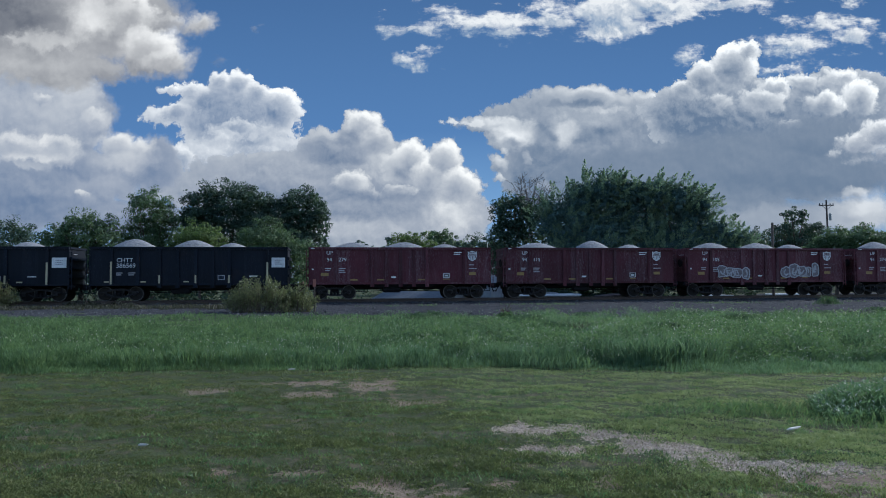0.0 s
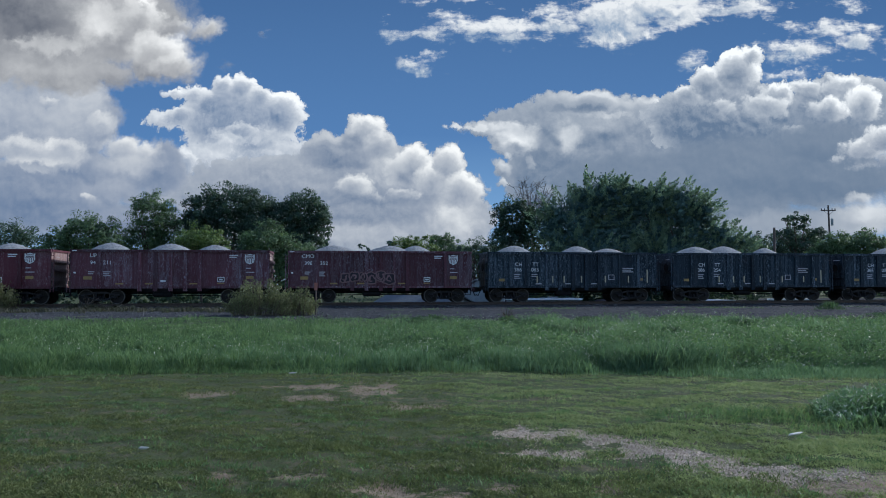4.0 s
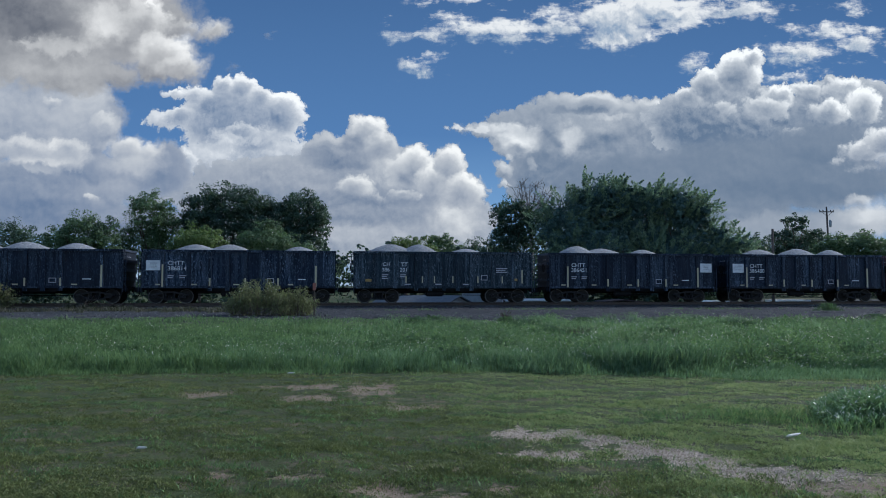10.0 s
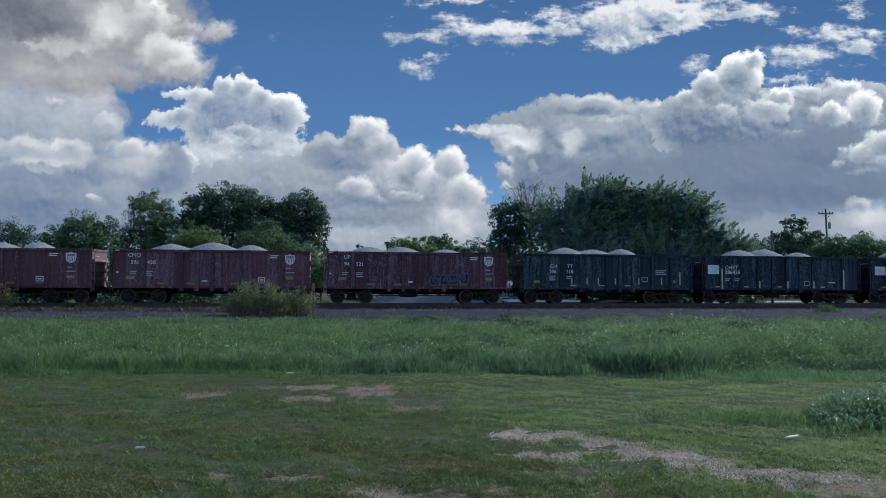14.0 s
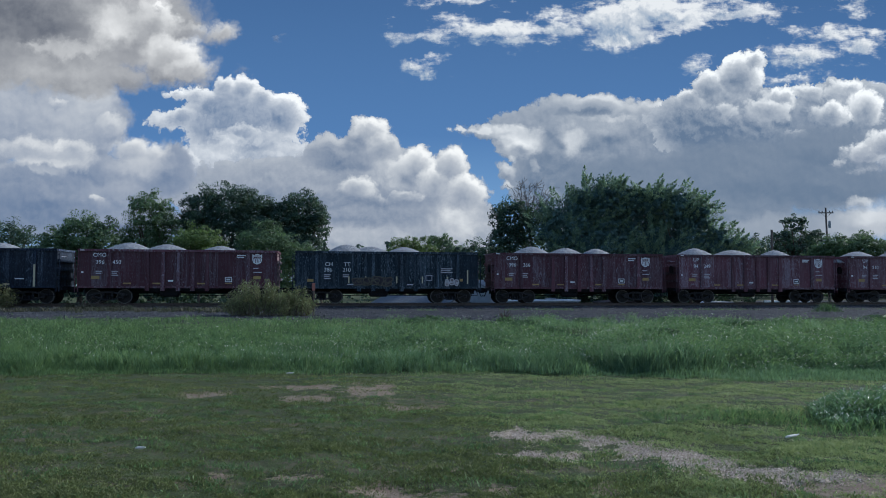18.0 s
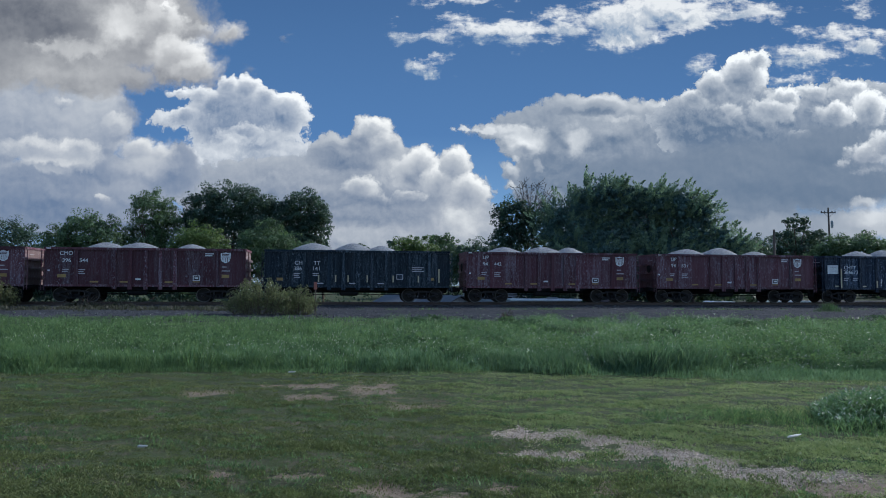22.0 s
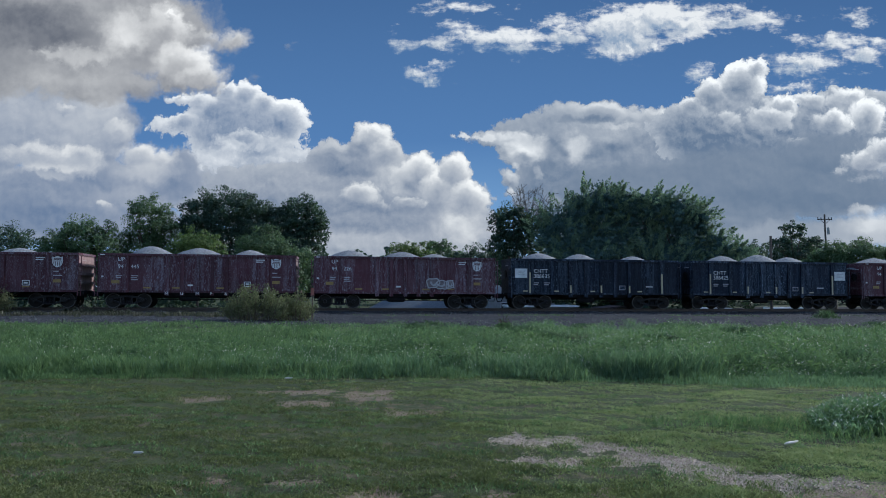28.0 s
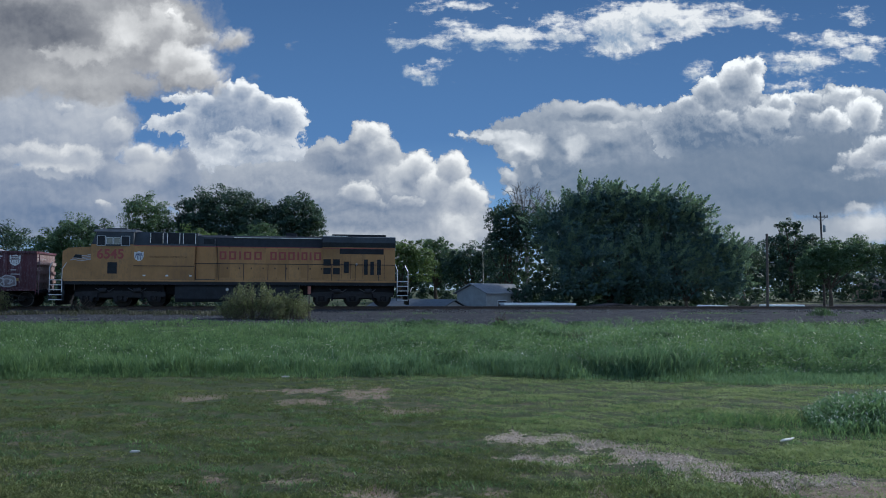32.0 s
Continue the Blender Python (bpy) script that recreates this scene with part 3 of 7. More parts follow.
def land(x, y):
    """Height of the ground: level before the track, lower behind it, level again far off."""
    n = track_dist(x, y)
    z = wobble(x * .35, y * .35, 5) * .025 * smoothstep(3, 9, np.abs(y))
    z = z + (wobble(x * 4, y * 6.5, 9) * .020 + wobble(x * 1.3, y * 2, 8) * .02) * smoothstep(3.5, 4.5, y) * (1 - smoothstep(12.6, 13.4, y)) * (np.abs(x) < 12)
    z = z + .12 * smoothstep(-16, -5, n) * (1 - smoothstep(5, 9, n))
    return z - 1.5 * smoothstep(6, 12, n) * (1 - smoothstep(26, 60, n)) * (1 - smoothstep(400, 420, np.abs(x)))


def axis(parts):
    out = []
    for a, b, step in parts:
        out += list(np.arange(a, b, step))
    return np.array(out + [parts[-1][1]])


gx = axis([(-3000, -400, 260), (-400, -60, 34), (-60, -9.6, 1.5), (-9.6, 9.6, .085), (9.6, 60, 1.5), (60, 400, 34), (400, 3000, 260)])
gy = axis([(-3000, -200, 280), (-200, -10, 19), (-10, 4, 1), (4, 13.4, .085), (13.4, 40, .7), (40, 120, 1.6), (120, 400, 20), (400, 3000, 260)])
X, Y = np.meshgrid(gx, gy)
bare = patch(BARE, X, Y, 11)
stony = patch(STONY, X, Y, 21)
thin = patch(THIN, X, Y, 31) * .5
Z = land(X, Y) - .012 * np.maximum(bare, stony)
nx, ny = len(gx), len(gy)
idx = np.arange(nx * ny).reshape(ny, nx)
quads = np.stack([idx[:-1, :-1], idx[:-1, 1:], idx[1:, 1:], idx[1:, :-1]], -1).reshape(-1, 4)
me = bpy.data.meshes.new("ground")
me.from_pydata(np.stack([X, Y, Z], -1).reshape(-1, 3).tolist(), [], quads.tolist())
for nm, arr in (("bare", bare), ("stony", stony), ("thin", thin)):
    at = me.attributes.new(nm, "FLOAT", "POINT")
    at.data.foreach_set("value", arr.astype(np.float32).ravel())
me.polygons.foreach_set("use_smooth", [True] * len(me.polygons))
m, t, b = nodes_of("meadow_soil")
v = coords(t, random_shift=False)
n1, n2, n3 = noise_tex(t, v, .6, 4), noise_tex(t, v, 5, 5, .65), noise_tex(t, v, 45, 4, .7)
n5 = noise_tex(t, coords(t, (1, 1.7, 1), False), 7, 3, .6)
turf = mixcol(t, ramp(t, n1, (.35, 0.0), (.65, 1.0)), (.034, .050, .016, 1), (.066, .080, .028, 1))
turf = mixcol(t, ramp(t, n2, (.48, 0.0), (.62, .8)), turf, (.082, .064, .042, 1))
turf = mixcol(t, ramp(t, n3, (.42, 0.0), (.6, .7)), turf, (.022, .034, .012, 1))
turf = mixcol(t, ramp(t, n5, (.52, 0.0), (.64, .55)), turf, (.024, .038, .013, 1))
n4 = noise_tex(t, v, 150, 4, .75)
turf = mixcol(t, ramp(t, n4, (.44, 0.0), (.56, .8)), turf, (.014, .020, .008, 1))
sand = mixcol(t, ramp(t, n3, (.35, 0.0), (.65, 1.0)), (.066, .053, .038, 1), (.185, .152, .110, 1))
sand = mixcol(t, ramp(t, n2, (.4, 0.0), (.7, .6)), sand, (.12, .075, .055, 1))
stone = mixcol(t, ramp(t, n3, (.35, 0.0), (.65, 1.0)), (.13, .104, .080, 1), (.42, .345, .27, 1))
n6 = noise_tex(t, coords(t, (1, 2.4, 1), False), 8, 5, .7)
mask = {}
for nm in ("bare", "stony", "thin"):
    a = nd(t, "ShaderNodeAttribute")
    a.attribute_name = nm
    mask[nm] = ramp(t, nd(t, "ShaderNodeMath", op="MULTIPLY_ADD", ins={0: n6 if nm == "bare" else n2, 1: 2.8 if nm == "bare" else 1.7, 2: nd(t, "ShaderNodeMath", op="SUBTRACT", ins={0: a.outputs["Fac"], 1: 1.62 if nm == "bare" else 1.0}).outputs[0]}).outputs[0], (.25, 0.0), (.6, 1.0))
c = mixcol(t, nd(t, "ShaderNodeMath", op="MULTIPLY", ins={0: mask["thin"], 1: .85}).outputs[0], turf, mixcol(t, ramp(t, n3, (.35, 0.0), (.65, 1.0)), (.045, .036, .024, 1), (.135, .108, .072, 1)))
c = mixcol(t, mask["bare"], c, sand)
c = mixcol(t, mask["stony"], c, stone)
t.links.new(c, b.inputs["Base Color"])
b.inputs["Roughness"].default_value = .95
b.inputs["Specular IOR Level"].default_value = .15
bumped(t, b, n3, .6, .03)
me.materials.append(m)
tagged(new("ground", me), "flat meadow with worn lawn, bare sandy patches and gravel", "ground", kind="structure")


# ---- track bed, sleepers and rails ----
def stone_bed(name, dark, light):
    m, t, b = nodes_of(name)
    vo = nd(t, "ShaderNodeTexVoronoi", ins={"Vector": coords(t, random_shift=False), "Scale": 8.0})
    nz = noise_tex(t, coords(t, random_shift=False), .7, 4)
    c = mixcol(t, vo.outputs["Color"], rgba(dark), rgba(light))
    c = mixcol(t, ramp(t, nz, (.4, 0.0), (.75, .45)), c, rgba(dark, .8))
    t.links.new(c, b.inputs["Base Color"])
    b.inputs["Roughness"].default_value = 1.0
    b.inputs["Specular IOR Level"].default_value = .04
    bumped(t, b, vo.outputs["Distance"], .9, .06)
    return m


BALLAST = stone_bed("grey_pink_ballast", (.012, .013, .015), (.058, .060, .065))
ROADSTONE = stone_bed("pale_access_gravel", (.011, .012, .014), (.052, .055, .060))
bed_pts = [(-3.4, .13), (-2.6, .16), (.15, RAIL_TOP - .2), (3.1, RAIL_TOP - .2), (6.2, -.1), (9.5, -1.3)]
sl = [-700, -300, -120] + [i * .8 for i in range(-60, 61)] + [120, 300, 700]
vs, fs = [], []
for i, s in enumerate(sl):
    for n, z in bed_pts:
        r = random.uniform(-.06, .06) if abs(s) < 60 else 0
        p = on_track(s, n + r * 2, z + r * .5)
        vs.append(p)
k = len(bed_pts)
for i in range(len(sl) - 1):
    for j in range(k - 1):
        fs.append((i * k + j, (i + 1) * k + j, (i + 1) * k + j + 1, i * k + j + 1))
bed = part("ballast_bed", Mesh().add(vs, fs), BALLAST)
tagged(bed, "raised bed of grey crushed stone under the rails", "ballast", kind="structure")
vs, fs = [], []
sl = [-400, -100] + [i * 1.0 for i in range(-50, 51)] + [100, 400]
for i, s in enumerate(sl):
    w = 15.2 + .3 * max(-12, min(s, 14)) + random.uniform(-.3, .3)
    for j, n in enumerate((-w, -6.0, -3.0)):
        p = on_track(s, n)
        vs.append((p.x, p.y, float(land(np.array(p.x), np.array(p.y))) + (.012, .03, .05)[j]))
for i in range(len(sl) - 1):
    for j in range(2):
        fs.append((i * 3 + j, (i + 1) * 3 + j, (i + 1) * 3 + j + 1, i * 3 + j + 1))
tagged(part("access_road", Mesh().add(vs, fs), ROADSTONE), "pale gravel service road beside the track", "road", kind="structure")

track = thing("track", "railway track with rusty rails on dark timber sleepers", "track", kind="structure")
prof = [(-.07, -.17), (.07, -.17), (.07, -.155), (.012, -.13), (.012, -.05), (.036, -.035), (.036, 0), (-.036, 0), (-.036, -.035), (-.012, -.05), (-.012, -.13), (-.07, -.155)]
for n in (.83, 2.27):
    ms = Mesh()
    a, b2 = on_track(-700, n, RAIL_TOP), on_track(700, n, RAIL_TOP)
    ms.add([a + ACROSS * p + Vector((0, 0, q)) for p, q in prof] + [b2 + ACROSS * p + Vector((0, 0, q)) for p, q in prof],
           [tuple(range(11, -1, -1)), tuple(range(12, 24))] + [(i, (i + 1) % 12, 12 + (i + 1) % 12, 12 + i) for i in range(12)])
    part("rail", ms, RAILSTEEL, track)
sleeper = Mesh().box(-.115, .115, -1.28, 1.28, -.2, 0).done("sleeper")
for i in range(-70, 76):
    part("sleeper", sleeper, TIMBER, track, at=Matrix.Translation(on_track(i * .54, 1.55, RAIL_TOP - .165)) @ pose(0, 0, random.uniform(-.01, .01), 0, 0, TURN + random.uniform(-1, 1)))


def rough_stones(count, place, size, material, name, label):
    """Loose stones, each an uneven eight-sided pebble, joined."""
    r = np.random.RandomState(7)
    base = np.array([(1, 0, 0), (0, 1, 0), (-1, 0, 0), (0, -1, 0), (0, 0, 1), (0, 0, -1)], float)
    tri = np.array([(0, 1, 4), (1, 2, 4), (2, 3, 4), (3, 0, 4), (1, 0, 5), (2, 1, 5), (3, 2, 5), (0, 3, 5)])
    pos = place(r, count)
    sz = size[0] + (size[1] - size[0]) * r.rand(len(pos)) ** 2
    pts = base[None] * (sz[:, None, None] * r.uniform(.6, 1.2, (len(pos), 6, 1)))
    ang = r.uniform(0, math.tau, len(pos))
    cs, sn = np.cos(ang)[:, None], np.sin(ang)[:, None]
    x, y = pts[..., 0] * cs - pts[..., 1] * sn, pts[..., 0] * sn + pts[..., 1] * cs
    pts = np.stack([x, y, pts[..., 2] * .75], -1) + pos[:, None, :]
    me = big_mesh(name, pts[:, tri, :].reshape(-1, 3), 3, material)
    return tagged(new(name, me), label, "gravel", kind="stuff")


def bed_place(r, n):
    s, w = r.uniform(-36, 40, n), .5 - 17 * r.rand(n) ** 1.3
    z = np.interp(w, [-17, -6, -3.4, -2.6, .15, 3.1], [.02, .12, .14, .17, RAIL_TOP - .19, RAIL_TOP - .19])
    return np.stack([SIDE.x + ALONG.x * s + ACROSS.x * w, SIDE.y + ALONG.y * s + ACROSS.y * w, z], -1)


def patch_place(r, n):
    x, y = r.uniform(-.2, 5.2, n * 6), r.uniform(5.3, 8.2, n * 6)
    keep = patch(STONY, x, y, 21) > r.rand(n * 6)
    x, y = x[keep][:n], y[keep][:n]
    return np.stack([x, y, land(x, y) - .004], -1)


LOOSE = leafy("loose_grey_stones", (.017, .018, .020), (.105, .107, .113), 0.0, 0.03)
PEBBLE = leafy("pale_pebbles", (.17, .137, .105), (.56, .465, .37), 0.0, 0.0)
rough_stones(15000, bed_place, (.03, .10), LOOSE, "ballast_stones", "loose crushed stones on the ballast shoulder")
rough_stones(8000, patch_place, (.004, .015), PEBBLE, "path_gravel", "scattered grey gravel in the worn lawn")


# ---- grass ----
def blades(name, label, x, y, height, width, lean, material, seed, lift=0.0):
    """Bent grass blades, one four-cornered leaf each, joined."""
    r = np.random.RandomState(seed)
    n = len(x)
    a, ln = r.uniform(0, math.tau, n), lean * r.uniform(.2, 1.3, n) * height
    b = r.uniform(0, math.tau, n)
    dx, dy = np.cos(a) * ln, np.sin(a) * ln
    wx, wy = np.cos(b) * width / 2, np.sin(b) * width / 2
    z = land(x, y) - .01 + lift
    foot = np.stack([x, y, z], -1)
    midp = foot + np.stack([dx * .38, dy * .38, height * .62], -1)
    tip = foot + np.stack([dx, dy, height * r.uniform(.82, 1, n)], -1)
    w = np.stack([wx, wy, np.zeros(n)], -1)
    quad = np.stack([foot, midp - w, tip, midp + w], 1)
    return tagged(new(name, big_mesh(name, quad.reshape(-1, 3), 4, material)), label, "grass", kind="stuff")


def field_edge(x):
    """Where the mown lawn ends and the tall grass begins."""
    return np.interp(x, [-9, -3, 0, 1, 2.5, 5, 9], [12.7, 13.0, 13.3, 13.3, 12.8, 12.4, 12.15]) + .22 * wobble(x * 2.1, x * 0, 41) + .12 * wobble(x * 7, x * 0, 42)


def field_back(x):
    """The far rim of the meadow, as a distance before the wagons' near side."""
    return -(14.6 + .3 * np.clip(x, -12, 14))


rs = np.random.RandomState(3)
n = 540000
y = 4.9 / (1 - rs.rand(n) * (1 - 4.9 / 13.8))
x = rs.uniform(-1, 1, n) * (y * .7 + .4)
tuft = wobble(x * 3, y * 3, 51) * .5 + wobble(x * 9, y * 9, 52) * .5
keep = (y < field_edge(x) + .3) & (rs.rand(n) > .76 * patch(BARE, x, y, 11)) & (rs.rand(n) > .88 * patch(STONY, x, y, 21)) & (rs.rand(n) > .55 * patch(THIN, x, y, 31)) & (rs.rand(n) < .70 + .9 * tuft)
x, y, tuft = x[keep], y[keep], tuft[keep]
hgt, wid = (.014 + .020 * rs.rand(len(x))) * np.clip(1 + 1.1 * tuft, .4, 2.2), (.006 + .007 * rs.rand(len(x))) * (y / 6) ** .5
# The right side gets lusher blades, their colour also raised for stronger sunlight.
lush_sunlit = (x + .9 * (y - 9) * .4 + 1.6 * wobble(x * .9, y * 1.3, 55) + 1.6 * wobble(x * 5, y * 9, 56) + 1.0 * rs.randn(len(x))) > 1.0
blades("lawn_grass", "short worn lawn grass with thin spots", x[~lush_sunlit], y[~lush_sunlit], hgt[~lush_sunlit], wid[~lush_sunlit], .9, BLADE_LAWN, 4)
blades("lush_lawn_grass", "fresh green lawn grass, brightened as in sunlight", x[lush_sunlit], y[lush_sunlit], hgt[lush_sunlit], wid[lush_sunlit], .9, BLADE_LUSH_SUNLIT, 14)

mounds = np.random.RandomState(77)
my = 13.2 / (1 - mounds.rand(620) * (1 - 13.2 / 37))
mx = mounds.uniform(-1, 1, 620) * (my * .68)
mr, mh = mounds.uniform(.28, .95, 620), mounds.uniform(.2, 1.0, 620) ** 1.4
cx_grid, cy_grid = np.meshgrid(np.arange(-27, 27, .15), np.arange(12, 38, .15))
lumps = np.zeros_like(cx_grid)
for q in range(620):
    lumps = np.maximum(lumps, mh[q] * np.exp(-(((cx_grid - mx[q]) / mr[q]) ** 2 + ((cy_grid - my[q]) / (mr[q] * .6)) ** 2) ** 2))


def lump_at(x, y):
    """How high the meadow is heaped there, 0 to 1."""
    i = np.clip(((x + 27) / .15).astype(int), 0, lumps.shape[1] - 1)
    j = np.clip(((y - 12) / .15).astype(int), 0, lumps.shape[0] - 1)
    return lumps[j, i]


def meadow_top(x, y):
    """How tall the meadow stands there: low at the lawn's edge, heaped in clumps, lower far off."""
    hump = wobble(x * .55, y * .8, 61) * .75 + wobble(x * 2.2, y * 3.0, 62) * .55
    rise = .55 + .45 * smoothstep(-.05, .5, y - field_edge(x))
    return .36 * np.clip(.46 + .2 * hump + (1.0 + .7 * smoothstep(-4, 6, x)) * lump_at(x, y), .25, 2.0) * rise * (1 - .25 * smoothstep(20, 36, y))


n = 300000
y = 12.0 / (1 - rs.rand(n) * (1 - 12.0 / 37.5))
x = rs.uniform(-1, 1, n) * (y * .7 + 1)
near = y - field_edge(x)
keep = (near > -.22 * rs.rand(n) ** 3 - .02) & (track_dist(x, y) < field_back(x) + .8 * wobble(x * .9, y * .9, 64))
x, y = x[keep], y[keep]
hgt = meadow_top(x, y) * (.5 + .5 * rs.rand(len(x)))
wid = (.009 + .011 * rs.rand(len(x))) * (y / 16) ** .6
# Brighter blades on the right and on heaps carry sunlight in their colour.
lush_sunlit = (x + 3 * wobble(x * .4, y * .6, 66) + 4 * rs.randn(len(x)) + 5 * lump_at(x, y)) > 2
blades("tall_grass", "dense knee-high green meadow grass before the track", x[~lush_sunlit], y[~lush_sunlit], hgt[~lush_sunlit], wid[~lush_sunlit], .55, BLADE_TALL, 5)
blades("bright_tall_grass", "dense meadow grass before the track, brightened as in sunlight", x[lush_sunlit], y[lush_sunlit], hgt[lush_sunlit], wid[lush_sunlit], .55, BLADE_MEADOW, 15)
# Painted glints: pale flecks at the height of the meadow's leaf tips.
n = 17000
y = 13.0 / (1 - rs.rand(n) * (1 - 13.0 / 34))
x = rs.uniform(-1, 1, n) * (y * .66)
keep = (rs.rand(n) < .10 + .6 * smoothstep(-6, 7, x) + .4 * wobble(x * .7, y * .9, 71)) & ((y - field_edge(x)) > .3)
x, y = x[keep], y[keep]
blades("grass_seed_heads", "pale flecks painted as glints over the meadow", x, y, .018 + .026 * rs.rand(len(x)), (.008 + .010 * rs.rand(len(x))) * (y / 16) ** .5, 1.2, PALE_FLECK, 6, lift=meadow_top(x, y) * (.7 + .35 * rs.rand(len(x))))
n = 6500
cy = 13.0 / (1 - rs.rand(n) * (1 - 13.0 / 31))
cx = rs.uniform(-1, 1, n) * (cy * .68)
keep = ((cy - field_edge(cx)) > 1.0) & (wobble(cx * .5, cy * .7, 73) + .4 * wobble(cx * 2, cy * 2, 74) > .55 - .12 * np.clip(cx, -4, 6) - 1.3 * lump_at(cx, cy))
cx, cy = cx[keep], cy[keep]
n, k = len(cx), 34
sz = np.repeat(rs.uniform(.6, 1.3, n), k) * (np.repeat(cy, k) / 16) ** .3
p = np.stack([np.repeat(cx, k), np.repeat(cy, k), np.repeat(land(cx, cy) + .7 * meadow_top(cx, cy), k)], -1) + rs.randn(n * k, 3) * np.array([.16, .14, .075]) * sz[:, None]
a = rs.randn(n * k, 3) + np.array([0, 0, .6])
a /= np.linalg.norm(a, axis=1)[:, None]
b = np.cross(a, rs.randn(n * k, 3))
b /= np.linalg.norm(b, axis=1)[:, None]
ls = (.028 * sz * rs.uniform(.6, 1.4, n * k))[:, None]
quad = np.stack([p - a * ls, p + b * ls * .42, p + a * ls, p - b * ls * .42], 1)
tagged(new("meadow_weeds", big_mesh("meadow_weeds", quad.reshape(-1, 3), 4, BLADE_TALL)), "broad-leaved weeds rising from the meadow grass", "weeds", kind="stuff")
# Dark leaf clumps that paint shadowed gaps into the meadow.
clumps = 90
cy = 14.2 / (1 - rs.rand(clumps) ** .8 * (1 - 14.2 / 33))
cx = rs.uniform(-.12, 1, clumps) * (cy * .66)
k = 400
half = np.repeat(rs.uniform(.25, .9, clumps) * (cy / 20) ** .5, k)
a = rs.randn(clumps * k, 3)
a /= np.linalg.norm(a, axis=1)[:, None]
p = np.stack([np.repeat(cx, k), np.repeat(cy, k), np.repeat(land(cx, cy) + .6 * meadow_top(cx, cy), k)], -1) + a * np.stack([half * 1.3, half * .5, .07 + .12 * half], -1) * rs.rand(clumps * k, 1) ** .4
b = np.cross(a, rs.randn(clumps * k, 3))
b /= np.linalg.norm(b, axis=1)[:, None]
c = np.cross(a, b)
ls = (.034 * rs.uniform(.6, 1.4, clumps * k))[:, None] * np.repeat(cy / 18, k)[:, None] ** .5
quad = np.stack([p - c * ls, p + b * ls * .45, p + c * ls, p - b * ls * .45], 1)
tagged(new("dark_weeds", big_mesh("dark_weeds", quad.reshape(-1, 3), 4, BLADE_DARK)), "dark leaf clumps standing for shadowed hollows in the meadow", "weeds", kind="stuff")
n = 850
cx, cy = rs.uniform(-9, 9, n), 5 + 8.2 * rs.rand(n) ** 1.2
k = 42
x = np.repeat(cx, k) + rs.randn(n * k) * np.repeat(rs.uniform(.03, .12, n), k) * 1.6
y = np.repeat(cy, k) + rs.randn(n * k) * np.repeat(rs.uniform(.02, .06, n), k)
keep = (y < field_edge(x)) & (patch(BARE + STONY, x, y, 11) < .6)
x, y = x[keep], y[keep]
blades("lawn_tufts", "darker taller tufts in the worn lawn", x, y, .028 + .036 * rs.rand(len(x)), .006 + .006 * rs.rand(len(x)), .9, BLADE_TALL, 12)

n = 900
x, y = 3.3 + .95 * rs.randn(n), 21.2 + .22 * rs.randn(n)
blades("dry_weed_strip", "dry brown weed stalks standing in the meadow", x, y, (.16 + .26 * rs.rand(n)) * (1 + meadow_top(x, y)), .008 + .010 * rs.rand(n), .35, DRYGRASS, 18)
n = 30000
x, y = 4.0 + 4.4 * rs.rand(n), 7.5 + 2.6 * rs.rand(n)
d = np.sqrt(((x - 6.55) / 2.1) ** 2 + ((y - 8.7) / 1.05) ** 2) + .2 * wobble(x * 4, y * 4, 81)
keep = d < 1
x, y, d = x[keep], y[keep], d[keep]
top = (1.05 - .6 * d ** 2) * (.78 + .5 * np.clip(.5 + wobble(x * 2.6, y * 2.6, 84), 0, 1)) * (.45 + .55 * smoothstep(4.5, 6.1, x))
blades("tall_grass_clump", "thick clump of tall broad-bladed grass beside the lawn", x, y, (.22 + .26 * rs.rand(len(x))) * top, .008 + .012 * rs.rand(len(x)), .8, BLADE_TALL, 7)
bright = rs.rand(len(x)) < .4
blades("pale_clump_blades", "lighter blades among the tall grass clump", x[bright], y[bright], (.24 + .28 * rs.rand(bright.sum())) * top[bright], .009 + .012 * rs.rand(bright.sum()), .8, BLADE_MEADOW, 17)
# Painted glints again, scattered over the clump's upper leaves.
pick = rs.rand(len(x)) < .1
blades("clump_leaf_tips", "pale flecks painted as glints on the grass clump", x[pick], y[pick], .015 + .035 * rs.rand(pick.sum()), .006 + .008 * rs.rand(pick.sum()), 1.2, PALE_FLECK, 13, lift=(.16 + .36 * rs.rand(pick.sum())) * top[pick])
pick = rs.rand(len(x)) < .4
n = pick.sum()
p = np.stack([x[pick], y[pick], land(x[pick], y[pick]) + (.06 + .42 * rs.rand(n) ** .7) * top[pick]], -1)
a = rs.randn(n, 3) + np.array([0, -.3, .25])
a /= np.linalg.norm(a, axis=1)[:, None]
b = np.cross(a, rs.randn(n, 3))
b /= np.linalg.norm(b, axis=1)[:, None]
ls = (.04 * rs.uniform(.5, 1.3, n))[:, None]
quad = np.stack([p - a * ls, p + b * ls * .2, p + a * ls, p - b * ls * .2], 1)
tagged(new("clump_weed_leaves", big_mesh("clump_weed_leaves", quad.reshape(-1, 3), 4, BLADE_MEADOW)), "broad green weed leaves in the tall grass clump", "weeds", kind="stuff")
n = 9000
x, y = 3.0 + 4.6 * rs.rand(n), 7.3 + 2.0 * rs.rand(n)
d = np.minimum(np.sqrt(((x - 4.05) / .95) ** 2 + ((y - 8.65) / .42) ** 2), np.sqrt(((x - 5.4) / 1.7) ** 2 + ((y - 7.95) / .36) ** 2)) + .3 * wobble(x * 5, y * 5, 85)
keep = d < 1
x, y, d = x[keep], y[keep], d[keep]
